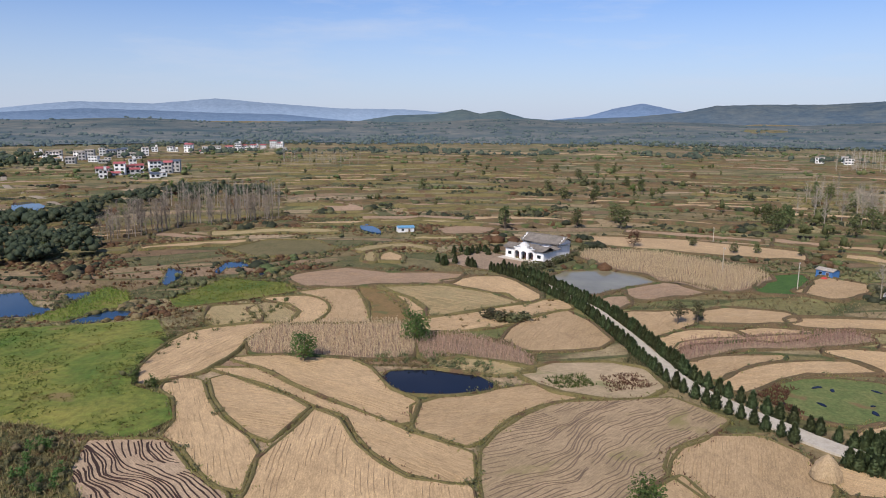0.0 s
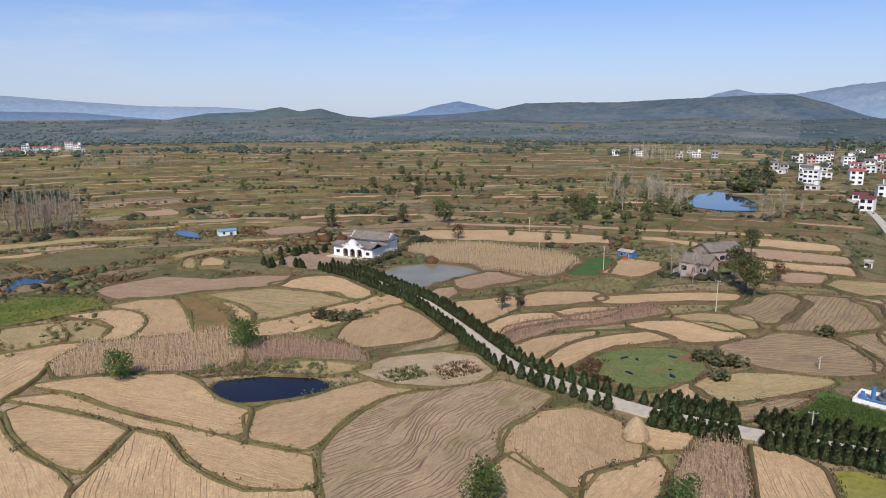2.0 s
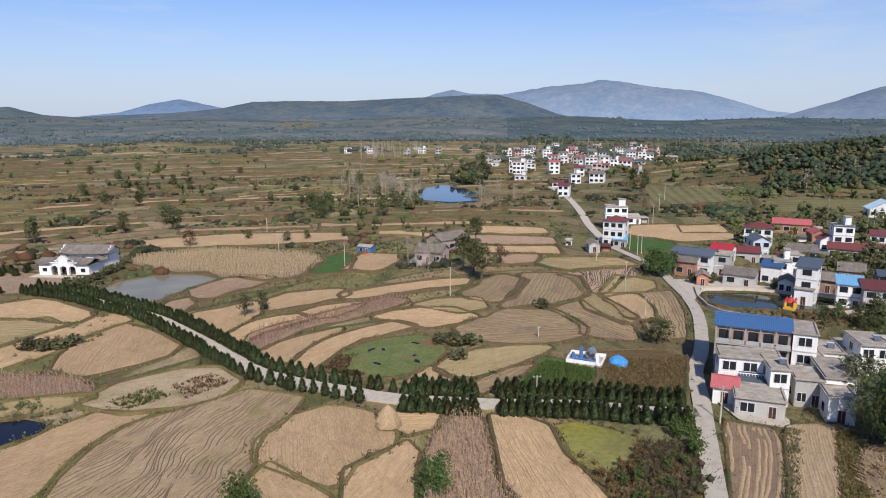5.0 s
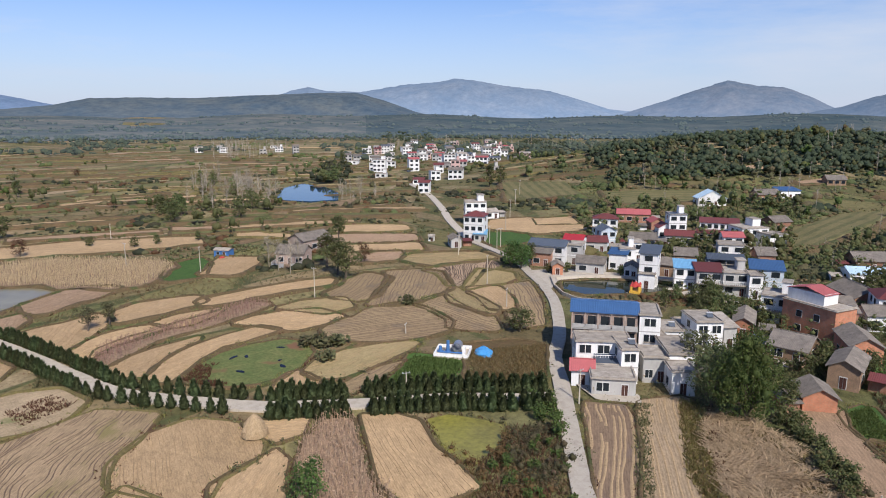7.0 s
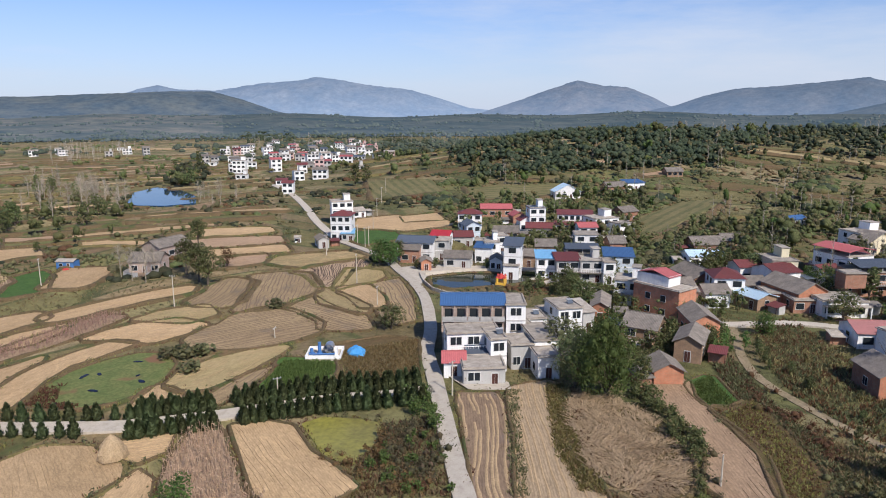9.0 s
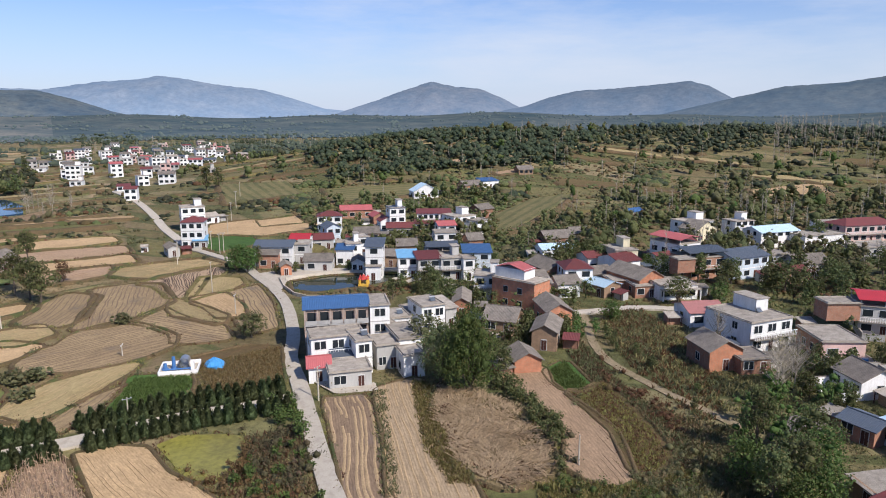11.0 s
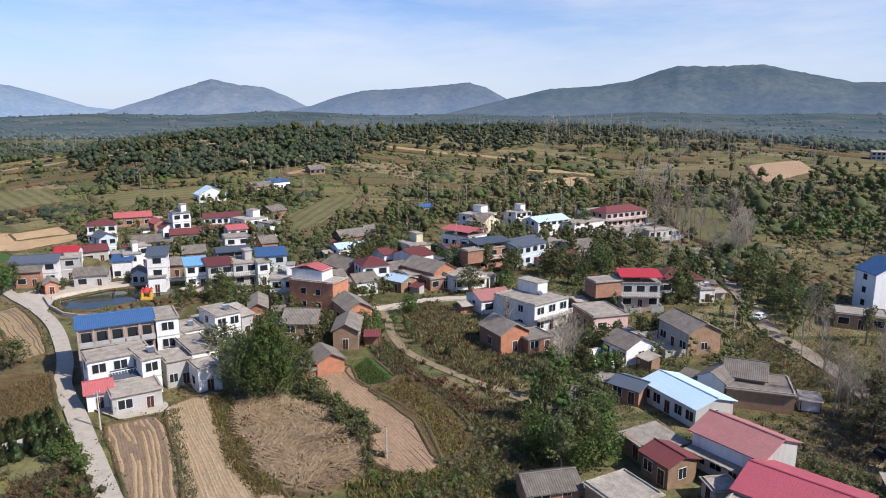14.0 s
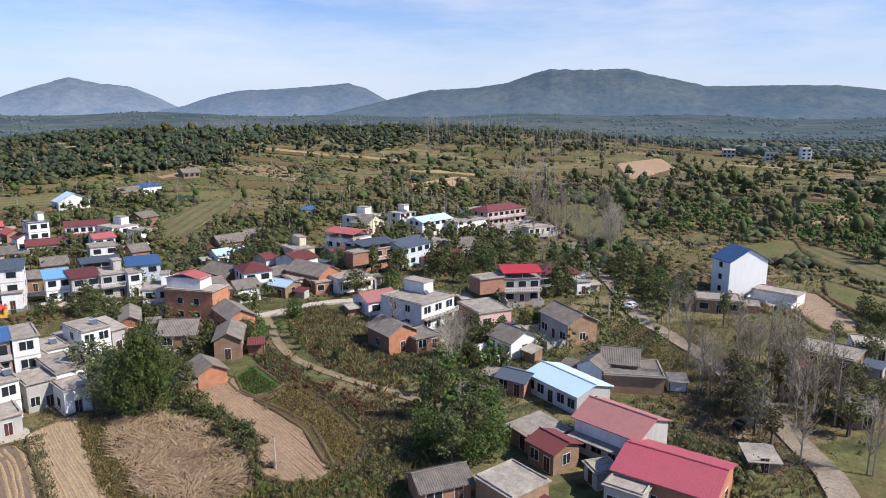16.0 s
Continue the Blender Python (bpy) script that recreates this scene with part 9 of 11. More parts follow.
house(184.3, 17.0, -53, 5.9, 6, 1, "gable", "tile", "brick")
house(231.6, 36.1, -55, 10.1, 8, 1.1, "gable", "tile", "brick")
house(212.0, 33.8, -58, 9.8, 7, 1.1, "gable", "paleblue", "white")
house(242.8, 30.1, -61, 7.1, 7, 1.1, "gable", "tile", "mud")
house(300.7, 14.8, -42, 10.6, 6, 1, "gable", "blue", "grey")

# ---------------------------------------------------------------- houses along the lane
house(157.6, -42.6, -91, 9.1, 9, 2, "canopy", "scarlet", "grey", extra='balcony', label='grey two-storey village house with a bright red sheet roof on posts')
house(171.2, -56.9, -88, 11.3, 9, 1.2, "hip", "red", "grey")
house(162.9, -60.4, -81, 3.9, 6, 1.1, "flat", "slab", "white", bays=1, extra='heater')
house(141.0, -19.4, -49, 10.8, 12, 2, "flat", "slab", "white", extra='room heater')
house(153.3, -8.4, -65, 8.0, 8, 1.1, "gable", "oldrose", "white")
house(139.0, -31.6, -73, 8.1, 10, 1.2, "flat", "slab", "pink", side='brick')
house(156.5, -34.9, -71, 7.0, 5, 1, "flat", "slab", "brick", z=3.6, skip=3)
house(126.9, -10.4, -62, 6.4, 8, 1.3, "gabled", "tile", "orange", bays=1, side='brick')
house(127.0, -15.4, -62, 5.8, 6, 0.9, "flat", "tile", "brick")
house(122.5, -28.7, -153, 6.5, 7, 1.1, "gable", "tile", "white", bays=3)
house(130.4, -42.0, -165, 10.3, 7, 1.5, "gable", "tile", "grey", bays=3, side='mud')
house(99.7, -31.7, -154.7, 11.7, 7.4, 1.08, "gable", "paleblue", "white", bays=5, rise=1.0, side="grey", label="long white single-storey house with a pale blue sheet roof")
house(103.6, -26.0, -133, 5.1, 5, 0.9, "gable", "slate", "brick", bays=2)
house(105.0, -40.2, -134, 4.5, 7, 1.2, "gabled", "tile", "bluewhite", bays=1)
house(101.1, -46.5, -107, 9.8, 8, 1, "flat", "tile", "mud", bays=4, extra='blank')
house(105.0, -45.6, -114, 6.0, 7, 1.3, "gable", "tile", "mud", bays=2, extra='blank')
house(80.2, -33.0, -144, 9.6, 8.0, 1.65, "gable", "oldrose", "white", bays=4, side='grey', rise=1.5, extra='porch', label='white house with grey gables, weathered rose tiled roof and porch')
house(79.8, -24.1, -152, 4.6, 4.8, 1.05, "gable", "red", "mud", bays=2, rise=.8)
house(67.3, -34.7, -134, 11.4, 9.5, 1.38, "gable", "crimson", "brick", bays=4, side='orange', rise=1.4, label='large brick house with a bright rose-red sheet roof')
house(71.2, -15.8, -150, 6.2, 6.1, 1.0, "flat", "slab", "mud", bays=2, skip=3)
house(67.6, -30.2, -134, 4.6, 2.9, 1.15, "flat", "slab", "grey", bays=2)
house(75.1, -29.2, -172, 3.2, 3.4, 0.75, "flat", "slab", "grey", bays=1)
house(73.4, -10.6, -76, 6.4, 4.6, 0.8, "gable", "tile", "brick", bays=2)
house(85.0, -23.1, -156, 6.0, 5.8, 0.9, "shed", "slab", "mud", bays=1, rise=0.3, label='open barn with a weathered pale panel roof')
house(99.8, -18.7, -115, 3.9, 4, 0.75, "gable", "tile", "mud", bays=1)
house(155.4, -101.2, -84, 11.2, 7, 3, "gabled", "blue", "fairwhite", extra='blank', label='white three-storey house with a blank gable and blue sheet roof')
house(142.1, -85.7, -115, 9.8, 7, 1, "flat", "slab", "mud", side='brick', extra='heater')
house(147.9, -103.6, -143, 10.6, 6, 0.9, "flat", "slab", "white", skip=3)
house(106.2, -84.9, -143, 10.1, 8, 1, "flat", "slab", "mud", bays=4)
house(100.6, -77.9, -137, 3.3, 5, 0.9, "gable", "scarlet", "brick", bays=1)
house(109.6, -98.1, -122, 6.3, 7, 0.8, "flat", "slab", "white", bays=2)
house(83.9, -74.3, -123, 3.7, 6, 0.9, "gable", "tile", "mud", bays=2)
house(74.3, -52.5, -106, 3.5, 4, 0.6, "shed", "slab", "mud", bays=1, rise=0.3)

# ---------------------------------------------------------------- farmsteads in the fields
house(122.9, 173.5, -56, 8.8, 8, 1.2, "gable", "tile", "palebrick")
house(143.5, 185.8, 4, 12.6, 8, 1.3, "gable", "tile", "palebrick")
temple(27.4, 223.5, -42, 15.4, 16)
hut(114.9, 199.8, -61, 5.2, 3.5, 2.3, "paint_blue", "slab", "small blue hut with a grey sheet roof")
hut(-15.0, 278.6, 14, 6.7, 4, 2.0, "white", "skyblue", "small white hut with a light blue roof by the marsh")
hut(180.7, 167.1, -56, 2.0, 2, 2.0, "white", "slab", "tiny white field hut")
pump_station(93.7, 82.1, -59, 6.7, 5.5)
heap(99.8, 78.9, 3.6, "tarp", "tarpaulin_heap", "crumpled bright blue tarpaulin over a heap", "tarpaulin")
hay_rick(50.8, 82.6, 4.2)
heap(113.8, 197.7, 2.0, "paint_red", "tarpaulin_heap", "red tarpaulin heap beside the blue hut", "tarpaulin", .35)
play_castle(162.3, 77.8)
car(148.3, -67.0, 130, "car_white")
car(86.5, -57.8, 110, "tyre")
heap(73.5, 71.0, 1.3, "white", "stone_marker", "small white stone marker beside the path", "marker", 1.1)
pole(104.0, 136.9, 8)
pole(98.6, 183.6, 8)
pole(86.7, 205.7, 8)
pole(143.6, 112.2, 8.5)
pole(172.9, 146.9, 7)
pole(272.1, 195.1, 8)
pole(243.0, 177.0, 8)
pole(188.1, 141.0, 7)
pole(298.3, 211.0, 8)
pole(77.4, 77.9, 3.5)
pole(98.9, 99.3, 2.5)
pole(168.5, 143.6, 7)
pole(189.2, 146.7, 7)
pole(186.1, 141.1, 7)
pole(215.0, 158.7, 8)
pole(140.3, -58.0, 6)
pole(84.4, 10.3, 4.6, 0)
pole(175.1, -66.3, 6)
pole(104.2, 258.0, 6)
pole(92.4, 53.3, 6)
pole(129.2, 95.0, 5)
low_wall([(161.8, 103.5), (154.4, 97.7), (148.4, 91), (146.4, 85.6), (150.9, 76.5)], .9, "concrete", "low concrete parapet along the pond")
low_wall([(160.8, 101), (171.3, 92.4), (179.1, 74.3), (176.3, 69.7)], 1.1, "concrete", "pale stone embankment wall of the pond")
clutter(90)

# ---------------------------------------------------------------- far hamlets
hamlet([(302.7, 353.8), (507.5, 604.4), (634, 663.6), (732.6, 645), (823.9, 632.1), (778.5, 558), (556.6, 377), (374.7, 278.1), (322.5, 286), (336.5, 340.4)], 104, 3, ("white", "white", "white", "grey", "white", "pink"), ("red", "rose", "slate", "tile", "slab", "rose"), -45)
hamlet([(267.5, 265.8), (309.3, 305.7), (317.6, 294), (282, 258.6)], 2, 4, ("white",), ("red",), -45)
hamlet([(-244.5, 487.8), (-301.4, 608.2), (-240.3, 612.8), (-208.6, 540)], 16, 5, ("white", "white", "grey"), ("red", "rose", "slate"), 25)
hamlet([(-407.3, 645.1), (-490.3, 821.6), (-376.8, 889.7), (-298.8, 697), (-357.7, 683)], 22, 6, ("white", "white", "grey"), ("slab", "slate"), 20)
hamlet([(-389.3, 919.5), (-259.4, 1108.8), (-223.7, 972.3), (-324.2, 866.1)], 26, 7, ("white",), ("slab", "rose"), 10)
hamlet([(482.7, -268.8), (536, -303.1), (850.2, -688.9), (546.5, -449.3), (491.4, -340.2)], 20, 8, ("white", "white", "grey"), ("slab", "slate"), -115)
hamlet([(1857.5, 174.5), (2311.1, 71.6), (2130.1, -35.6), (600.2, -9.2), (559.8, 44.7)], 6, 9, ("white",), ("blue", "slab"), -95)
hamlet([(379.9, 764.7), (555.5, 772.3), (553.2, 674.9), (448.3, 622.9)], 7, 10, ("white", "grey"), ("tile", "slab"), -25)

# ---------------------------------------------------------------- terraced land
terraces(-38, 3, 260, 940, 11, ("olive", "straw", "weeds", "fallow", "soil", "olive", "fallow"))
terraces(3, 36, 262, 940, 15, ("olive", "pasture", "straw", "pasture", "fallow", "soil", "straw"))
terraces(36, 62, 386, 820, 12, ("olive", "fallow", "weeds", "pasture"))
terraces(66, 128, 305, 940, 13, ("stepped", "weeds", "olive", "pasture", "fallow"), 0.3)
hedgerows(16)

# ---------------------------------------------------------------- crops and wild growth
maize([(49.9, 71.7), (46.3, 66.8), (42.7, 61.8), (44.4, 56.1), (52.4, 54.6), (54.3, 62.2), (57.7, 66.6), (60.8, 71.5), (64.3, 76.3), (62.4, 80.3), (55.1, 76.6)], 20, 165)
maize([(-37.7, 130.2), (-31, 129.9), (-26.2, 129.4), (-21.5, 128.5), (-15.5, 127.4), (-6.2, 128.2), (-5.9, 139.3), (-5.9, 145.5), (-10.2, 151), (-17.7, 150.7), (-23.8, 150.3), (-30.1, 149.5), (-37, 149), (-39.5, 143.7), (-41.1, 137.8)], 21, 100)
maize([(-3.6, 127.1), (4.8, 128.9), (9.8, 127.6), (17.5, 122.7), (16.2, 131.9), (12.1, 136.3), (8.3, 139), (2.8, 142.3), (-4.9, 138.9)], 22, 100)
maize([(46.8, 227.2), (49, 221.9), (51.1, 216.9), (53.3, 211.6), (56.2, 206.7), (60.6, 203.6), (63.2, 199.2), (64, 193.5), (68.7, 191.3), (70.4, 187.1), (72.8, 182.3), (79.3, 181.5), (84.7, 184.3), (89, 188.1), (92.3, 192.9), (96.8, 195.8), (98.2, 201), (97.7, 206.4), (95.7, 211.7), (92.2, 216), (89.2, 219.7), (86.2, 223.3), (83.1, 227), (80.1, 230.7), (75.7, 235.4), (69.2, 236.3), (64.2, 236.8), (59.3, 237.3), (53.9, 237.7), (45.2, 236.2)], 23, 110)
maize([(47.4, 131.0), (51.2, 137.2), (57.4, 139.5), (64.7, 140.4), (72.9, 142.3), (81.3, 143.4), (90.6, 145.0), (93.1, 140.4), (83.9, 137.0), (75.4, 135.7), (67.8, 135.3), (60.5, 134.6), (53.8, 131.0), (48.1, 127.4)], 24, 100)
flat_reeds([(104.6, 36.9), (103, 29.1), (98.9, 22.7), (92.9, 18.2), (86.2, 14.5), (80.3, 14.4), (76.5, 18.2), (78.4, 24.3), (83.6, 28), (92.5, 32.7)], 13000, 31)
strew("weeds", [(108.9, 12), (114, 9.9), (105.3, 5.4), (98, 1.6), (90.6, -0.9), (84.6, 0.6), (85.5, 2.9), (91, 4.6), (95.9, 6.2), (102.5, 10.5), (107.9, 14.8)], 900, .36, "autumn", "low brown bean plants in a plot", "crop", 32, .8, 4)
strew("weeds", [(108.9, 12), (114, 9.9), (105.3, 5.4), (98, 1.6), (90.6, -0.9), (84.6, 0.6), (85.5, 2.9), (91, 4.6), (95.9, 6.2), (102.5, 10.5), (107.9, 14.8)], 1000, .36, "lush", "low olive bean plants in a plot", "crop", 39, .8, 4)
strew("vegetables", [(116.2, 19.9), (121.9, 17.8), (117.1, 15.3), (111.9, 12.3), (109.4, 13.1), (109.3, 15.7), (112.3, 18)], 900, .3, "veg", "rows of low green vegetables", "crop", 33)
strew("weeds", [(104.6, 36.9), (103, 29.1), (98.9, 22.7), (92.9, 18.2), (86.2, 14.5), (87.2, 17.1), (92.0, 19.8), (96.3, 23.0), (99.3, 27.6), (100.4, 33.3)], 420, .36, "lush", "green and brown weeds round the reed bed", "weeds", 41)
strew("weeds", [(80.3, 14.4), (76.5, 18.2), (78.4, 24.3), (83.6, 28), (92.5, 32.7), (104.6, 36.9), (100.4, 33.3), (91.7, 30.2), (85.3, 26.9), (81.6, 24.2), (80.2, 19.8), (82.9, 17.1)], 420, .36, "autumn", "rust-brown weeds round the reed bed", "weeds", 42)
strew("weeds", [(99.4, 82.2), (112, 73.1), (97.5, 63.2), (89, 72)], 1500, .34, "autumn", "tall brown weeds on rough ground", "weeds", 34)
strew("weeds", [(99.4, 82.2), (112, 73.1), (97.5, 63.2), (89, 72)], 1700, .36, "tuft", "tall green-brown weeds on rough ground", "weeds", 38)
strew("green_crop", [(74.7, 81), (90.1, 88.3), (94.2, 80.6), (92.1, 77.7), (86.1, 75.7), (77.3, 77.7)], 2600, .3, "veg", "dense low green crop", "crop", 35)
strew("vegetables", [(18.5, 117.6), (26, 120), (27.8, 114), (20.7, 112.4)], 330, .3, "veg", "patchy rows of low green vegetables", "crop", 36)
strew("weeds", [(28.9, 118.9), (36.5, 120.2), (37.7, 113.7), (29.1, 111)], 260, .3, "autumn", "dry brown plants in garden rows", "weeds", 37)
banks(41)
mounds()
slope_scrub(43, 58, 134, 195, 470, 4700, .1, ("leaf", "bush", "darkwood"))
slope_scrub(48, 58, 134, 195, 470, 3900, -.25, ("tuft", "bush"), .4)
slope_scrub(46, 60, 130, 92, 215, 4200, -.15, ("bush", "tuft", "leaf", "autumn"), .4)
slope_scrub(47, -40, 4, 150, 330, 4200, -.05, ("autumn", "tuft", "bush", "leaf"), .36)
slope_scrub(44, 56, 134, 460, 900, 3600, .1, ("darkwood", "bush", "leaf"))
slope_scrub(45, -38, 58, 205, 540, 3400, .12, ("darkwood", "bush", "autumn", "leaf"), .8)
rough_cover(42)
strew("marsh_grass", [(-70.6, 170.9), (-64, 195.8), (-44.7, 189.9), (-39.7, 181.6), (-50.8, 172.4), (-66.5, 164)], 810, 0.37, "marshleaf", "lush green and yellow marsh grass", "grass", 50, n=4, lift=0.2)
strew("marsh_grass", [(-97.3, 152.8), (-94.1, 165), (-93.8, 184.9), (-85, 178.8), (-78.8, 166.4), (-83.7, 161.1), (-88.1, 152.1)], 675, 0.37, "marshleaf", "lush green and yellow marsh grass", "grass", 51, n=4, lift=0.2)
tussocks([(-104.1, 142.5), (-83.8, 146.1), (-65.5, 150.7), (-59.6, 139.4), (-59.3, 126.3), (-55.7, 114.3), (-47.3, 108.9), (-43.2, 100.9), (-46.2, 95.5), (-55.2, 96.4), (-63.7, 99.2), (-75.2, 100.5)], 4200, 58, "marsh", "clumps of lush green and yellow marsh grass")

# ---------------------------------------------------------------- trees
cypress_avenue(AVENUE, [(2, 16, 1.5, 2, 2), (16, 32, 1.4, 2, 2), (35, 47, 1.4, 2, 2), (47, 53, 2.4, 0, 1), (53, 84, 2.4, 1, 1), (84, 160, 1.35, 1, 1), (160, 177, 1.8, 1, 1)])
grove("cypress", [(-0.6, 234), (13.2, 229.1), (20.2, 231.3), (22.1, 240.5), (13.9, 238.4), (2, 240.3)], 16, 2.1, 3.0, 61, wide=1.1, keep=True, group='row of cypresses by the hall')
grove("cypress", [(-3.9, 222.5), (10.5, 213.1), (10.2, 208.5), (-3.9, 216.9)], 9, 2.3, 3.3, 62, wide=1.1, keep=True, group='row of cypresses by the hall')
plant("bush", 26.7, 211.8, 2.8, 1.2)
plant("bush", 28.5, 209.2, 2.8, 1.2)
plant("bush", 31.2, 210.4, 2.8, 1.2)
plant("bush", 34.3, 213.2, 2.8, 1.2)
plant("bush", 37.2, 217.3, 2.8, 1.2)
plant("bush", 39.4, 220.0, 2.8, 1.2)
plant("bush", 42.3, 223.5, 2.8, 1.2)
plant("bush", 45.5, 228.0, 2.8, 1.2)
plant("bush", 48.3, 234.1, 2.8, 1.2)
plant("bush", 50.9, 239.7, 2.8, 1.2)
plant("bush", 29.0, 204.9, 2.8, 1.2)
plant("bush", 26.5, 203.7, 2.8, 1.2)
plant("oak", 103.8, 30.9, 15.0, 0.70)
plant("thin", 116.1, 43.1, 9.4, 1.5)
plant("broad", 194.8, -16.0, 7.6, 1.1)
plant("broad", 210.8, -23.2, 7.6, 1.1)
plant("broad", 218.9, 1.6, 7.6, 1.1)
plant("broad", 203.3, 19.4, 7.6, 1.1)
plant("broad", 169.4, -2.4, 7.6, 1.1)
plant("broad", 263.2, -49.1, 8.8, 1.15)
plant("broad", 216.7, -57.3, 8.8, 1.15)
plant("broad", 192.5, -40.9, 8.8, 1.15)
plant("broad", 190.4, -28.6, 8.8, 1.15)
plant("fresh", 151.2, 11.9, 5.3, 1.2)
plant("fresh", 175.4, -11.8, 5.3, 1.2)
plant("fresh", 205.7, 5.7, 5.3, 1.2)
plant("broad", 111.3, 27.1, 5.8, 1.3)
plant("broad", 94.7, -12.2, 10.5, 0.7, which=3)
plant("broad", 85.7, -15.7, 8.2, 0.95)
plant("fresh", 91.2, -19.2, 7.2, 1.1)
plant("broad", 81.6, -12.6, 8.2, 0.95)
plant("fresh", 86.5, -10.2, 7.0, 1.1)
plant("fresh", 82.0, -15.6, 5.4, 1.2)
plant("fresh", 83.5, -18.5, 6.2, 1.1)
plant("broad", 88.5, -15.6, 7.2, 1.0)
plant("broad", 96.0, -19.4, 8.2, 0.95)
plant("fresh", -5.5, 138.0, 7.3, 1.2, which=0)
plant("fresh", -26.7, 126.1, 6.3, 1.15, which=1)
plant("small", 26.8, 287.9, 11.1)
plant("small", 58.3, 292.0, 8.8, 1.1)
plant("small", 69.7, 387.8, 8.8, 1.1)
plant("small", 90.4, 399.7, 8.8, 1.1)
plant("small", 83.2, 375.4, 8.8, 1.1)
plant("small", 67.7, 438.9, 8.8, 1.1)
plant("small", 126.2, 467.1, 8.8, 1.1)
plant("small", 129.1, 441.9, 8.8, 1.1)
plant("small", 96.9, 584.7, 8.8, 1.1)
plant("small", 105.7, 531.1, 8.8, 1.1)
plant("small", 135.0, 599.4, 8.8, 1.1)
plant("small", 144.6, 576.1, 8.8, 1.1)
plant("small", -12.7, 441.8, 8.8, 1.1)
plant("autumn", 70.9, 247.8, 6.4, 1.2)
plant("autumn", 193.4, 526.5, 6.4, 1.2)
plant("small", 93.3, 249.6, 4.2, 1.2)
plant("small", 111.0, 236.1, 4.2, 1.2)
plant("small", 124.6, 231.5, 4.2, 1.2)
plant("small", 103.0, 235.9, 4.2, 1.2)
plant("small", 77.2, 291.1, 9.4, 1.3)
plant("small", 78.8, 307.3, 9.4, 1.3)
plant("small", 143.1, 285.7, 9.4, 1.3)
plant("small", 145.5, 301.2, 9.4, 1.3)
plant("small", 157.4, 309.9, 9.4, 1.3)
plant("thin", 54.5, 151.5, 5.8, 1.2)
plant("thin", 59.3, 152.1, 5.8, 1.2)
plant("fresh", 45.4, 62.8, 6.1)
plant("fresh", 23.8, 71.6, 6.4, 1.1)
plant("bush", 77.4, 99.3, 2.8, 1.4)
plant("bush", 80.2, 108.6, 2.6, 1.4)
plant("bush", 82.4, 106.6, 3.2, 1.5)
plant("bush", 84.5, 104.0, 2.7, 1.5)
strew("weeds", [(54.0, 110.1), (59.6, 115.1), (62.0, 113.0), (57.5, 107.5), (58.5, 103.0), (55.8, 103.3)], 260, .34, "autumn", "rust-brown weeds at the edge of the duckweed pond", "weeds", 40)
plant("bush", 115.2, 114.9, 2.8, 1.4)
plant("bush", 11.3, 155.5, 2.8, 1.4)
plant("bush", 13.4, 153.1, 2.8, 1.4)
plant("bush", 16.4, 152.6, 2.8, 1.4)
plant("bush", 18.9, 153.6, 2.8, 1.4)
plant("broad", 121.8, 145.8, 11.1)
plant("broad", 124.1, 152.0, 11.1)
plant("broad", 128.2, 162.0, 11.1)
plant("broad", 154.9, 188.4, 11.1)
plant("small", 311.2, 241.4, 15, 0.8)
plant("small", 321.1, 240.5, 12, 0.9)
plant("small", 379.2, 451.3, 14, 0.9)
plant("small", 283.4, 347.1, 12, 1.1)
plant("autumn", 139.7, 158.1, 7.0, 1.1)
plant("baretree", 115.2, 168.5, 9.4)
plant("baretree", 116.1, 163.9, 9.4)
plant("baretree", 117.2, 176.2, 9.4)
plant("baretree", 121.5, 167.1, 9.4)
plant("broad", 116.4, 82.1, 5.8, 1.4, which=2)
plant("fresh", 166.0, 116.7, 8.8)
plant("fresh", 165.7, 120.3, 8.8)
plant("broad", 169.8, 116.2, 7.6)
plant("broad", 180.0, 66.1, 6.4, 1.1)
plant("broad", 163.4, 58.4, 6.4, 1.1)
plant("broad", 150.5, 55.1, 6.4, 1.1)
plant("small", 166.3, 107.2, 3.7, 1.2)
plant("small", 170.2, 103.2, 3.7, 1.2)
plant("small", 178.8, 82.2, 3.7, 1.2)
plant("small", 176.4, 89.4, 3.7, 1.2)
plant("small", 175.3, 97.3, 3.7, 1.2)
plant("willow", 104.8, 36.4, 11.5, 0.95)
plant("willow", 110.5, 37.2, 9.5, 1.0)
plant("small", 136.5, 274.9, 10.5)
plant("small", 150.8, 294.4, 10.5)
plant("small", 164.4, 266.7, 10.5)
plant("small", 184.5, 288.6, 10.5)
plant("small", 217.9, 357.2, 10.5)
plant("small", 226.4, 412.1, 10.5)
plant("small", 223.9, 392.1, 10.5)
grove("baretree", [(173.2, 294.4), (188.3, 286.6), (250, 377.7), (230.5, 388.6)], 9, 10.5, 15.2, 71)
grove("sapling", [(148.2, 300.6), (184.1, 266.2), (269.1, 391.1), (242.1, 443.6)], 26, 9.4, 15.2, 68)
grove("sapling", [(209.4, 253), (230.2, 249.9), (276.5, 299.1), (250.5, 301.5)], 10, 8.2, 11.7, 69)
grove("poplar", [(-125.7, 244.4), (-106.9, 286.5), (-74.8, 314), (-77.4, 325.1), (-111.5, 299), (-132, 257.1)], 80, 10.5, 15.2, 72, group='grove of bare poplars', keep=True)
grove("poplar", [(-141.7, 342.9), (-84.1, 354.1), (-87.4, 368.2), (-147.1, 356.1)], 70, 10.5, 15.2, 70, group='grove of bare poplars', keep=True)
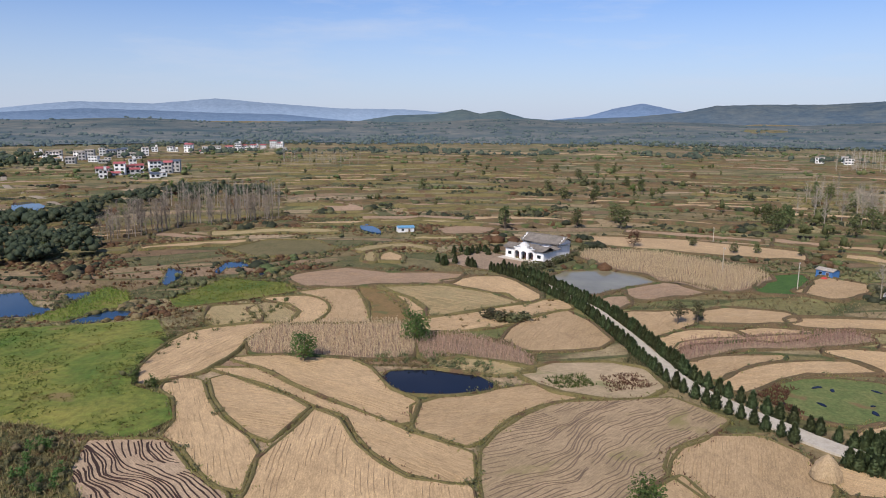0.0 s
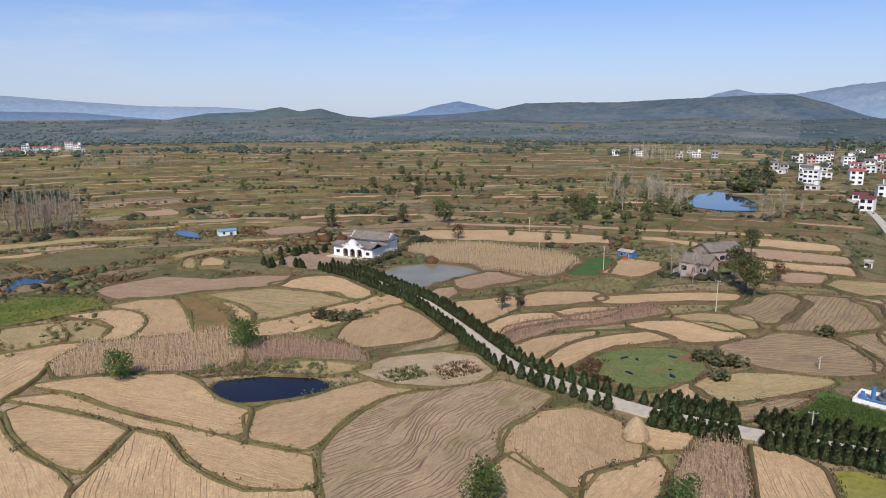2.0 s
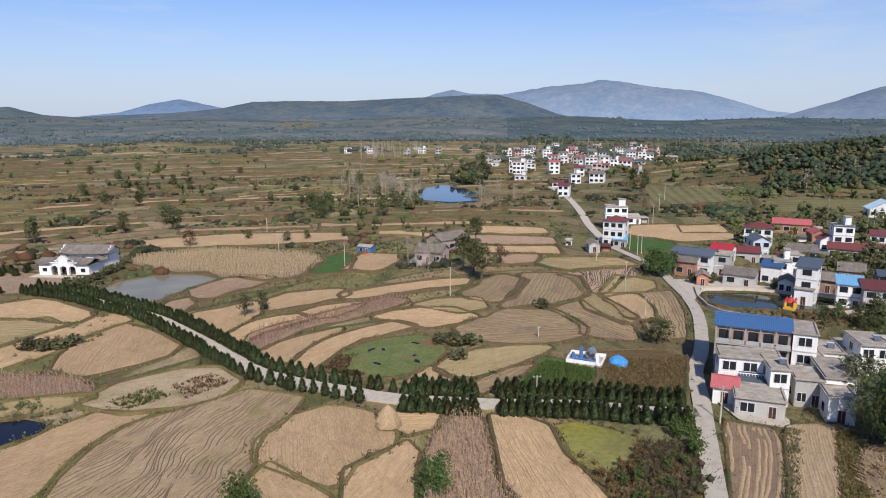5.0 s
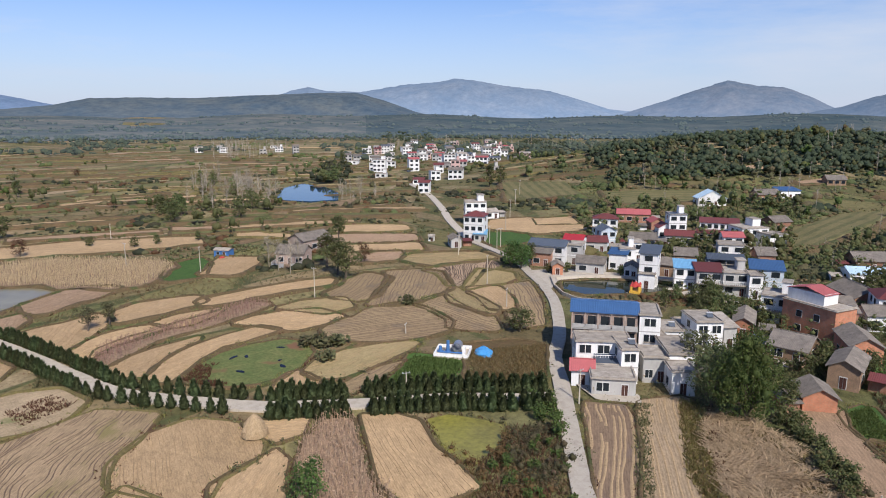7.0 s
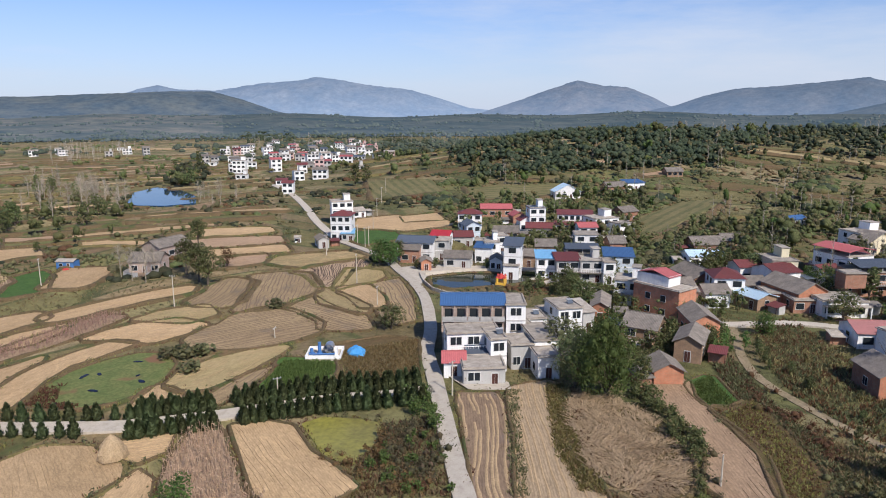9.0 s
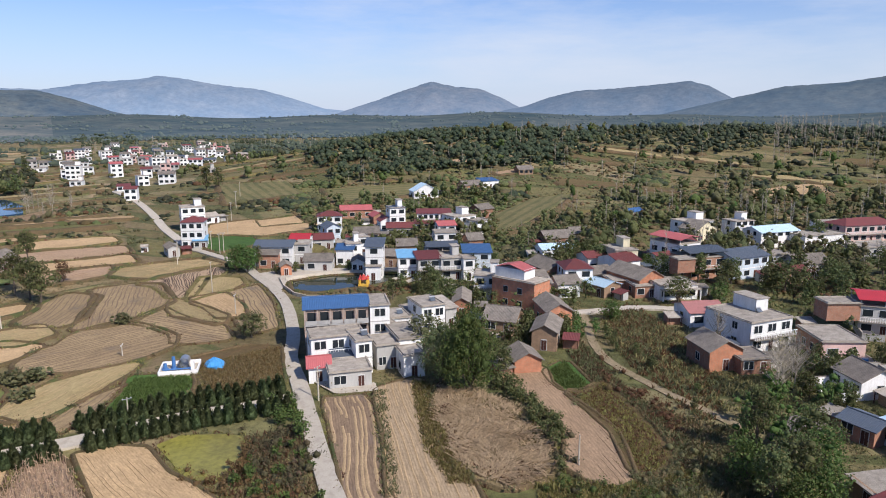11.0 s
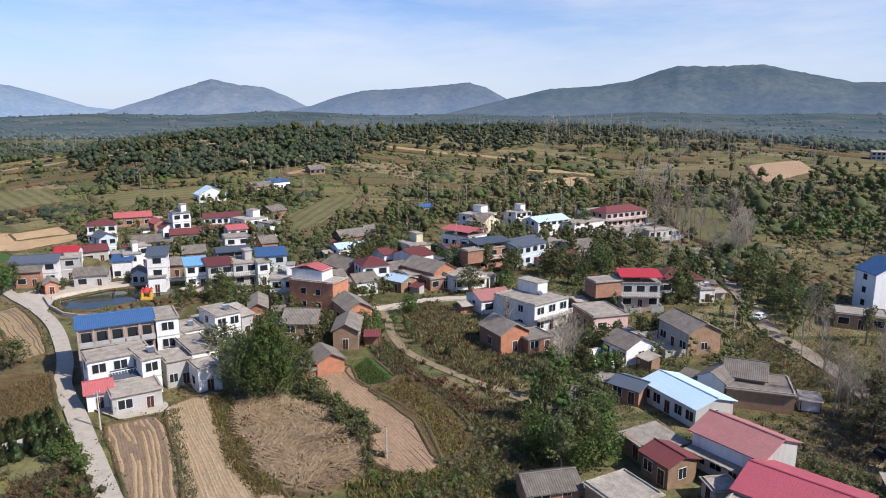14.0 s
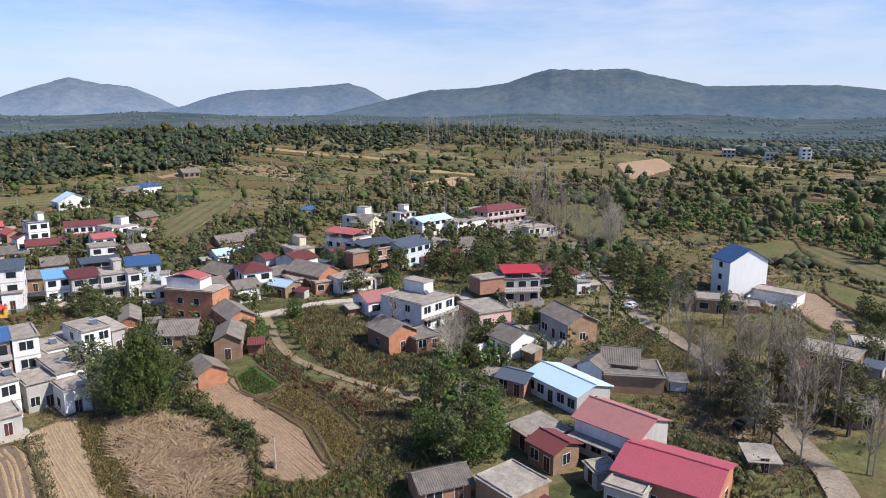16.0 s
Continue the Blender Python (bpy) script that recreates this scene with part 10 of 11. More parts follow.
grove("poplar", [(-159.2, 632.3), (-79.9, 668.4), (-92.8, 777.6), (-176, 749.6)], 60, 10.5, 15.2, 73, group='grove of bare poplars', keep=True)
grove("poplar", [(349.7, 612.8), (411.5, 581.2), (526.5, 731.8), (448.9, 772.1)], 50, 11.7, 16.4, 74, group='grove of bare poplars', keep=True)
grove("poplar", [(377, 656.5), (379, 591.1), (509.7, 798.2), (487.9, 852.6)], 24, 11.7, 16.4, 75, keep=True)
grove("poplar", [(336.2, -83.7), (333.2, -112.6), (419.7, -134.1), (462.6, -123.2)], 40, 11.7, 17.5, 76, group='grove of bare poplars', keep=True)
grove("poplar", [(233.8, -64.4), (221.9, -75.2), (194.5, -80.4), (265.6, -104.5), (353.5, -119.4), (299.1, -85.1)], 36, 9.4, 15.2, 84, group='bare poplars along the lane', keep=True)
grove("poplar", [(501.3, -168.7), (462.4, -131.2), (572.7, -192.3), (568.4, -231.6)], 40, 10.5, 15.2, 77, group='grove of bare poplars', keep=True)
grove("baretree", [(195.5, -73.5), (193.8, -85.6), (294.6, -121.2), (295.9, -110.9)], 16, 9.4, 14.0, 78)
grove("sapling", [(113.4, -67.6), (124.2, -83.9), (105.4, -82.8), (83.8, -76), (69.5, -66.1), (67.9, -59.4), (82.3, -62), (90, -59.9)], 24, 8.2, 12.9, 79)
grove("thin", [(111.5, -80.3), (108.6, -100.3), (69.5, -66.1), (81.1, -70)], 12, 4.7, 8.2, 82)
grove("thin", [(115.1, -56), (97.5, -67.6), (79, -61.4), (83.5, -54), (95.4, -51.5)], 5, 5.8, 9.4, 80)
grove("sapling", [(142.9, -66.3), (126.1, -71.1), (97.6, -66.7), (90.3, -58.1), (109, -58.5)], 9, 7.0, 10.5, 83)
plant("baretree", 126.4, -69.0, 9.9)
plant("baretree", 141.7, -74.7, 9.9)
plant("baretree", 131.5, -9.2, 9.9)
plant("baretree", 117.7, -17.5, 9.9)
plant("baretree", 120.2, -20.6, 9.9)
grove("baretree", [(120, -22.2), (107.6, -14.9), (110.3, -13.4), (126.6, -20)], 4, 7.0, 10.5, 81)
grove("small", [(153.5, 67.8), (186.1, 74.5), (198, 50), (146.8, 37.5), (143.7, 55.4)], 18, 4.1, 7.0, 100)
grove("small", [(210.9, 124.7), (290.7, 72.7), (205.7, 51.9), (199.6, 87.2)], 34, 4.7, 8.2, 101)
grove("small", [(256.2, 150.5), (337.2, 176.7), (356.2, 88.6), (290.7, 72.7), (253.8, 129.3)], 40, 4.7, 9.4, 102)
grove("small", [(190.4, 49.9), (296.3, 48.2), (305.5, 8.7), (196.4, 15.4), (193.6, 31.8)], 46, 4.7, 9.4, 103)
grove("small", [(171.1, 13.4), (169.9, -41.6), (254.2, -61), (243.5, -1.1)], 50, 4.7, 9.4, 104)
grove("small", [(272.9, 30.5), (292.3, -69.7), (384.6, -119.1), (404.6, -33.5), (363.4, 28.4)], 80, 5.8, 10.5, 105)
grove("small", [(225.1, -52), (219.2, -94.6), (140.9, -80.5), (143.5, -62.4), (165.3, -50.1)], 30, 4.7, 9.4, 106)
grove("small", [(143.5, -62.4), (149.2, -88.1), (184.4, -97.5), (220.5, -84.9)], 20, 3.5, 8.2, 107)
grove("small", [(119.5, -25.3), (130, -44.3), (146.1, -44.3), (136.6, -24.1)], 14, 3.5, 5.8, 108)
grove("bush", [(88.9, -41), (114, -63.4), (98.5, -61.1), (70.3, -43), (75.9, -41.4)], 14, 1.2, 2.6, 109)
grove("bush", [(70.3, -43), (69.6, -47.7), (77.5, -50.3), (81, -48.2)], 10, 1.8, 3.5, 110)
grove("small", [(137.1, -106.5), (134.7, -123.1), (90.6, -84.5), (95.5, -81.6)], 14, 3.5, 5.8, 111)
grove("small", [(231.3, -82.6), (220.6, -159.7), (280, -230.2), (386.3, -238.5), (371.4, -159.2)], 26, 4.7, 11.7, 112)
grove("bush", [(180, -129.1), (134.7, -123.1), (163.4, -148.2), (201.2, -154.2)], 26, 2.3, 4.1, 113)
grove("far", [(390.6, -196.4), (378.2, -332.4), (516.4, -451.6), (481, -249.9)], 60, 5.8, 11.7, 114)
grove("bush", [(104.9, 41.9), (104.6, 38.4), (92.5, 32.9), (82.6, 26.9), (75.1, 21.7), (75, 25.1), (82.8, 31.3), (94.3, 36.9)], 46, 0.6, 1.4, 150, keep=True, mat="lush")
strew("brush", [(104.9, 41.9), (104.6, 38.4), (92.5, 32.9), (82.6, 26.9), (75.1, 21.7), (75, 25.1), (82.8, 31.3), (94.3, 36.9)], 1300, 0.46, "lush", "tall yellow-green weeds between the plots", "weeds", 614, 1.0, 6, 0.1)
strew("brush", [(98.4, 46.4), (99.3, 44.7), (83.2, 36.6), (70.2, 30.1), (69.2, 31.9), (82.4, 38.0)], 420, 0.38, "bush", "tall grass and weeds on rough ground", "grass", 615, 1.0, 6, 0.1)
grove("bush", [(89.6, -45.6), (78.7, -52.9), (72.8, -50.0), (72.4, -46.2), (79.2, -44.8)], 26, 1.0, 2.6, 151)
grove("bush", [(102.8, -44.7), (98.0, -51.0), (90.4, -47.3), (93.4, -44.3)], 10, 0.8, 2.0, 152)
grove("sapling", [(104.2, -58.0), (110.0, -85.9), (72.9, -58.6), (80.3, -50.8)], 18, 8.0, 13.0, 85)
grove("thin", [(102.2, -53.1), (115.4, -89.9), (76.7, -61.4), (83.2, -52.6)], 5, 6.0, 10.0, 86)
grove("thin", [(126.2, -65), (103.5, -55.7), (86.4, -54.9), (84.8, -65.6), (83.3, -75.6), (110.6, -82), (138.6, -90.5)], 8, 5.0, 9.0, 88)
thicket([(126.2, -65), (103.5, -55.7), (86.4, -54.9), (84.8, -65.6), (83.3, -75.6), (110.6, -82), (138.6, -90.5)], 16, 1.0, 2.6, 528, "bush", "olive undergrowth beneath the bare trees")
grove("small", [(132.8, -19.1), (119.2, -29.9), (106.2, -26.7), (114.4, -18.5)], 8, 2.6, 4.5, 88)
grove("small", [(151.1, 19.7), (134.2, 1.7), (104.9, -11.3), (105.3, -5.7), (127.8, 8.3)], 10, 2.0, 3.4, 89)
grove("small", [(127.1, 24.2), (134, 12.2), (147.2, 22.5), (139.3, 28.9)], 12, 2.9, 5.3, 115)
grove("bush", [(107.2, 24.4), (103.9, 20), (96.7, 15.4), (93, 13), (83.9, 11.5), (81.1, 8.8), (76.4, 9.8), (78.9, 12.9), (87.8, 14.9), (95.6, 19.5), (103.7, 25.1)], 44, 1.2, 2.6, 116, keep=True)
grove("bush", [(116.2, 20.1), (111.7, 18), (107.4, 15.4), (101.7, 10.5), (95.9, 6.5), (90.5, 5.1), (84.1, 3.4), (83.1, 3.9), (90, 5.7), (95.3, 7.2), (100, 10.7), (105.8, 15.9), (110.7, 19.4)], 40, 0.9, 1.6, 117, keep=True)
grove("rustbush", [(124.5, 12.1), (106.8, 0.1), (94.6, -3.4), (92.3, -2.2), (102.8, 3.6), (125.9, 15.1)], 40, 1.4, 2.8, 118)
grove("bush", [(78.1, 59.1), (85.4, 52.4), (71.4, 42.2), (64.6, 45.7)], 40, 1.2, 2.8, 119)
grove("rustbush", [(69.1, 69), (66.7, 42), (65.3, 39.5), (59, 50.3)], 30, 0.9, 2.3, 120)
grove("bush", [(84.3, 6.7), (97.1, -9.1), (77.2, -7.5), (74.9, 5.9)], 50, 1.2, 2.9, 121)
grove("bush", [(-13.6, 129.5), (-0.7, 130.4), (10.2, 125.2), (8.8, 122.3), (-1.8, 126.7), (-12.3, 126.2)], 40, 0.8, 1.7, 153, keep=True, mat="leaf")
grove("bush", [(-60.6, 138.2), (-54.6, 147.2), (-47.7, 157.6), (-43.8, 165.8), (-38.5, 177.5), (-37.3, 169.5), (-43.1, 151.1), (-50.7, 140.3), (-55.8, 129.1)], 60, 0.8, 2.0, 154, keep=True, mat="leaf")
grove("rustbush", [(-5.8, 158.8), (10.6, 165.8), (26.2, 174.2), (32.9, 161.7), (17, 147.9), (0.6, 143.8)], 16, 0.6, 1.4, 155, keep=True)
grove("bush", [(-5.8, 158.8), (10.6, 165.8), (26.2, 174.2), (32.9, 161.7), (17, 147.9), (0.6, 143.8)], 18, 0.6, 1.6, 156, keep=True)
grove("bush", [(-14.4, 129.2), (-8, 129.5), (4.5, 122.8), (5.6, 124.6), (15.5, 119.8), (14.5, 116.3), (5.2, 119.7), (-7.9, 126.6)], 60, 0.9, 1.9, 122, keep=True)
grove("bush", [(-61.2, 125.6), (-48.1, 118.4), (-45.6, 111.8), (-53.9, 111.7)], 18, 1.8, 3.5, 123)
grove("bush", [(-63.7, 96.3), (-49.1, 91), (-40.4, 77.7), (-49.5, 75.1), (-59.2, 81.6)], 14, 1.4, 3.3, 124)
grove("rustbush", [(-71.4, 100.2), (-51.6, 92.7), (-40.4, 77.7), (-49.5, 75.1), (-60.6, 81.5)], 4, 0.8, 1.6, 125)
grove("bush", [(-56.9, 96.4), (-47.5, 94.6), (-48.3, 91), (-53.8, 89.3)], 5, 0.9, 1.9, 126)
grove("bush", [(-52.3, 135.8), (-45.7, 145.5), (-36.4, 190.8), (-23.8, 194.6), (-35.2, 184.2), (-48.9, 147.6)], 40, 1.2, 2.8, 127)
grove("bush", [(-39.7, 190.7), (-13.4, 187.3), (-0.6, 188.2), (-0.6, 193), (-37.4, 196.4)], 26, 0.9, 1.9, 128)
grove("bush", [(-72.8, 163.4), (-66.7, 171.5), (-65.5, 190.1), (-81.1, 196.9), (-77.9, 177.1)], 12, 1.4, 3.3, 129)
grove("rustbush", [(-75.2, 149.2), (-63.7, 163.6), (-49, 156.5), (-54.8, 139.5), (-54.1, 125.7), (-64.4, 139.3)], 26, 0.7, 1.8, 130)
grove("bush", [(-58.4, 139.4), (-49, 156.5), (-35.8, 187.4), (-23.4, 191.1), (-45.7, 149.8), (-52.8, 134)], 30, 0.9, 2.1, 131)
grove("rustbush", [(-126.3, 188.8), (-105.1, 212), (-69.4, 212.9), (-61.1, 197.3), (-91.3, 183), (-120.2, 179.2)], 40, 0.7, 1.9, 132)
grove("rustbush", [(53, 245.1), (72.8, 216.4), (77.9, 200.5), (67.6, 200.3), (58, 216.1)], 24, 0.9, 2.1, 133)
grove("bush", [(98.9, 235.8), (115.5, 217.5), (139.7, 209.7), (130, 194.5), (102.1, 201.1)], 40, 0.9, 2.6, 134)
grove("small", [(63.3, 283.2), (198.8, 302.4), (317.5, 488.5), (125.4, 478.8)], 12, 4.5, 9.5, 135)
grove("bush", [(79.2, 299), (181.4, 302.1), (230.3, 386), (106.8, 381.5)], 70, 0.9, 2.3, 136)
grove("small", [(-1.6, 435.5), (115.7, 441.3), (167.1, 641.6), (-2.5, 629.5)], 10, 4, 9.0, 137)
grove("bush", [(-46.1, 205.3), (-4.3, 214.5), (28.9, 297.3), (-45.2, 375), (-65.2, 294.1)], 50, 0.9, 2.6, 138)
grove("bush", [(-55.4, 294.4), (71.6, 334.6), (134.8, 639.3), (-115.4, 621.5)], 60, 1.2, 4.1, 139)
grove("small", [(121.6, 230.3), (152.3, 229.5), (234.5, 348), (210.7, 399)], 26, 3.5, 9.4, 140)
grove("bush", [(128.2, 239.9), (156.2, 233.7), (194.6, 280.9), (204, 344.6), (152.8, 292.3)], 26, 1.4, 4.0, 141)
grove("bush", [(181.4, 213.5), (180.1, 168.2), (220.2, 198.4), (261.7, 274.8), (239, 275.4)], 60, 0.9, 2.6, 142)
grove("bush", [(122.3, 250.2), (145.1, 190.8), (129.7, 168.7), (104.2, 185.9), (103.8, 214.1)], 40, 0.7, 1.8, 143)
grove("small", [(252.2, 326.8), (287.5, 347.8), (378.9, 453.2), (371.2, 471)], 18, 4.7, 9.4, 144)
grove("small", [(145.1, 218.6), (180.8, 215), (198.1, 235.8), (164.5, 248)], 8, 2.3, 3.5, 145)
grove("bush", [(211.4, 251.9), (236.2, 217.3), (330.6, 306.1), (295.1, 347.4)], 34, 2.3, 7.0, 146)
grove("small", [(263.7, 391.7), (297, 385.1), (376.1, 472.8), (317, 471.1)], 14, 5.8, 9.4, 147)
grove("bush", [(187.9, 227.3), (163.3, 153.5), (222.9, 207.9), (252.1, 274)], 40, 0.9, 2.9, 148)
grove("small", [(339.4, 265.8), (349.7, 216.9), (424, 249.1), (534.2, 393.7)], 20, 5.8, 10.5, 149)

# ---------------------------------------------------------------- woods
for lo, hi, near, far, many, seed in ((97, 119, 500, 640, 260, 91), (84, 118, 740, 960, 300, 92), (44, 84, 800, 1050, 160, 93)):
    arc = [(near * math.sin(radians(lo + (hi - lo) * k / 8)), near * math.cos(radians(lo + (hi - lo) * k / 8))) for k in range(9)]
    arc += [(far * math.sin(radians(hi - (hi - lo) * k / 8)), far * math.cos(radians(hi - (hi - lo) * k / 8))) for k in range(9)]
    grove("poplar", arc, many, 9, 16, seed)
wisps([(255, 140), (420, 215), (430, 40), (300, -10), (200, 20), (215, 100)], 70, 7, 13, 701, "thin pale bare trees scattered over the slope")
wisps([(200, 15), (420, 30), (430, -140), (240, -110), (190, -60)], 90, 7, 14, 702, "thin pale bare trees behind the houses")
wisps([(430, 110), (640, 140), (680, -150), (430, -140)], 60, 8, 14, 703, "thin pale bare trees along the low ridge")
wisps([(230, -110), (430, -130), (480, -260), (240, -190)], 50, 7, 12, 704, "thin pale bare trees between the fields")
woods("woods", [(-186.2, 201.9), (-244.5, 296), (-164.1, 316.2), (-122.6, 240.1), (-117.1, 225.1), (-130, 211.4)], 700, 5.5, 9, 201, "darkwood", "dark evergreen grove beside the poplars")
woods("woods", [(-170.6, 316), (-192.1, 368.6), (-171.5, 444.3), (-129.2, 465.2), (-94.7, 399.8), (-159.7, 357.9)], 160, 5, 8, 202, "darkwood", "dark evergreen grove at the edge of the plain")
woods("woods", [(-396.6, 541.3), (-342.7, 605.3), (-401.1, 720.6), (-493.6, 763.1)], 60, 8, 12, 203, "darkwood", "dark conifer stand by the far hamlet")
woods("woods", [(340.8, 181.2), (374, 136.1), (405.9, 86.3), (465.4, 48.9), (547, 57.5), (584.4, 167.6), (546.5, 266.5), (435.6, 251.5)], 1500, 5, 8.5, 204, "darkwood", "dense dark green wood on a low hill")
woods("woods", [(488.3, 51.3), (502.7, -17.6), (541.6, -95.5), (519.2, -209.8), (650.9, -263), (721, -75.8), (651.4, 68.5)], 1200, 5, 8.5, 205, "darkwood", "dark green wood along a low ridge")
woods("woods", [(273.6, 354.6), (262, 313), (311.4, 358.2), (396.5, 460.5), (376.1, 472.8)], 40, 6, 10, 206, "darkwood", "trees behind the pond")
woods("woods", [(707.3, 740.6), (770.4, 707.7), (1054.9, 970.6), (960.1, 1021.7)], 70, 8, 11, 207, "darkwood", "wood behind the far hamlet")
woods("woods", [(480, 351.9), (415, 253.4), (887.7, 544.6), (940.9, 657.3)], 160, 6, 9, 208, "darkwood", "wood beside the far hamlet")
woods("woods", [(316.7, 370), (530.3, 631.5), (662.5, 693.4), (765.5, 673.9), (860.9, 660.4), (813.5, 583), (602, 407.7), (390.9, 290.1), (335.3, 297.3), (352.8, 356.9)], 170, 4, 8, 209, "leaf", "trees between the houses of the hamlet")
woods("woods", [(-255.4, 509.6), (-314.8, 635.4), (-251.1, 640.1), (-208.3, 553.4)], 14, 4, 7, 210, "darkwood", "trees beside the far hamlet")
far_woods(-38, 40, 490, 1050, 500, 2, 6, 301, "leaf", 0.16)
far_woods(-38, 40, 820, 1290, 1100, 4, 9, 302, "hazed_midwood", 0.1)
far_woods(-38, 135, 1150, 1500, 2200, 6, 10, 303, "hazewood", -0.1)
far_woods(40, 135, 655, 1290, 1900, 5, 10, 304, "hazed_midwood", -0.05)
far_woods(85, 135, 620, 1150, 1300, 5, 11, 306, "hazed_midwood", -0.12)
orchard(62, 128, 300, 640, 240, 4, 11, 401, 0.04)
orchard(84, 132, 230, 420, 110, 2.5, 9, 402, 0.0)
orchard(109, 134, 235, 470, 90, 7, 15, 404, -0.1)
orchard(60, 112, 330, 560, 150, 6, 12, 405, -0.05)
orchard(-36, 40, 300, 760, 60, 4, 11, 403, 0.15)
thicket([(192, 84), (226.2, 94.2), (243.7, 56.9), (191.3, 45), (152.6, 58.7), (172.8, 72.7)], 70, 3.5, 7.0, 500, "leaf", "leafy green trees and shrubs among the houses")
thicket([(210.9, 124.7), (324.9, 170.4), (343.3, 85.5), (243.7, 56.9), (225.5, 98.1)], 112, 3.5, 8.2, 501, "leaf", "leafy green trees and shrubs among the houses")
thicket([(143.7, 55.4), (176, 54.2), (200.9, 33), (182.9, 14.3), (149, 24.7)], 64, 3.5, 6.4, 502, "leaf", "leafy green trees and shrubs among the houses")
thicket([(198, 50), (281.9, 50.8), (291, 8.3), (196.4, 15.4)], 64, 3.5, 8.8, 503, "leaf", "leafy green trees and shrubs among the houses")
thicket([(198, 50), (281.9, 50.8), (291, 8.3), (196.4, 15.4)], 48, 3.5, 8.8, 504, "bush", "leafy green trees and shrubs among the houses")
thicket([(205.7, 5.7), (181, -44.2), (254.2, -61), (254.5, -1.2)], 80, 3.5, 8.8, 505, "leaf", "leafy green trees and shrubs among the houses")
thicket([(205.7, 5.7), (181, -44.2), (254.2, -61), (254.5, -1.2)], 64, 3.5, 9.4, 506, "bush", "leafy green trees and shrubs among the houses")
thicket([(274.7, 21.5), (269.5, -84.5), (387, -136.5), (374.6, -1.3)], 112, 3.5, 9.4, 507, "leaf", "leafy green trees and shrubs among the houses")
thicket([(132.6, -25.7), (145.3, -49.5), (142.3, -70.2), (114.6, -59.1), (116.1, -48.6), (118.9, -29.5)], 46, 2.3, 5.3, 508, "leaf", "leafy green trees and shrubs among the houses")
thicket([(179.1, -38.1), (194, -83.9), (159.5, -90.8), (134.1, -68.8), (154.3, -52.5)], 60, 3.5, 8.2, 509, "leaf", "leafy green trees and shrubs among the houses")
thicket([(121.4, -12.7), (119.5, -25.3), (103.6, -25.7), (92.6, -16.1), (97.3, -9.9)], 22, 3.5, 7.0, 510, "fresh", "leafy green trees and shrubs among the houses")
thicket([(194, -83.9), (220, -163.7), (300.2, -215.8), (311, -133.6)], 30, 3.5, 10.5, 511, "bush", "leafy green trees and shrubs among the houses")
thicket([(194.5, -80.4), (201.8, -150.5), (338.4, -242.8), (350.7, -144)], 26, 3.5, 9.4, 512, "leaf", "leafy green trees and shrubs among the houses")
thicket([(240.1, -101.2), (226.8, -115), (308.2, -155.5), (311, -133.6)], 14, 3.5, 7.0, 513, "fresh", "leafy green trees and shrubs among the houses")
thicket([(220.6, -159.7), (162.7, -153.2), (276.5, -256.3), (298.3, -229.6)], 80, 3.5, 8.2, 514, "fresh", "leafy green trees and shrubs among the houses")
thicket([(126.6, -67.6), (122.9, -93.2), (94.5, -88), (67.2, -64.1), (85.3, -66), (108.4, -62.5)], 14, 1.4, 2.9, 515, "bush", "leafy green trees and shrubs among the houses")
thicket([(237.4, -120.3), (233.3, -150), (287, -178.1), (307.4, -161)], 30, 4.7, 9.4, 516, "fresh", "leafy green trees and shrubs among the houses")
thicket([(142.6, 54.9), (150.4, 41.5), (140.5, 26.9), (110.1, 27.1), (121.9, 33.4), (128.9, 47.1)], 64, 2.3, 5.3, 517, "leaf", "leafy green trees and shrubs among the houses")
thicket([(109.2, 28.8), (111.6, 24.7), (90.5, 12.2), (81.1, 12), (91, 17.5)], 50, 1.8, 3.5, 518, "leaf", "leafy green trees and shrubs among the houses")
thicket([(127.7, 23.2), (140.7, 13), (146.9, 15.8), (141.7, 24.9)], 20, 1.8, 4.1, 519, "fresh", "leafy green trees and shrubs among the houses")
thicket([(89.6, 62.7), (93, 56.9), (79.7, 47), (79.2, 51.6)], 22, 1.8, 3.7, 520, "fresh", "leafy green trees and shrubs among the houses")
thicket([(75.6, 54.2), (79.3, 47.8), (65.9, 38.3), (61.1, 46.7), (64.7, 51.1)], 26, 1.1, 2.3, 521, "fresh", "leafy green trees and shrubs among the houses")
thicket([(66.6, 298.6), (181.4, 302.1), (278.2, 431.4), (120.3, 459.3)], 40, 1.8, 4.1, 522, "fresh", "leafy green trees and shrubs among the houses")
thicket([(82.2, 245.9), (149.7, 247.7), (196.8, 302.3), (87.3, 284)], 34, 1.2, 2.8, 523, "fresh", "leafy green trees and shrubs among the houses")
thicket([(-58.8, 90.9), (-49, 89.3), (-42.4, 79), (-48.8, 76.3), (-56.2, 81.6)], 12, 1.4, 2.8, 524, "fresh", "leafy green trees and shrubs among the houses")
thicket([(-61.2, 125.6), (-48.1, 118.4), (-45.6, 111.8), (-53.9, 111.7)], 8, 1.6, 2.8, 525, "oakleaf", "leafy green trees and shrubs among the houses")
thicket([(78, 61.1), (77.1, 55.2), (63.2, 48.2), (60, 51.1), (68.7, 56)], 14, 0.9, 1.9, 526, "autumn", "leafy green trees and shrubs among the houses")
strew("brush", [(155.5, 26.8), (134.5, 16.6), (112.5, 5.9), (96.8, -3.0), (86.9, -4.8), (89.5, 2.1), (108.2, 9.4), (131.6, 19.5), (143.0, 25.5)], 1100, 0.50, "bush", "tall weeds and shrubs beside the farm track", "weeds", 616, 1.0, 6, 0.1, True)
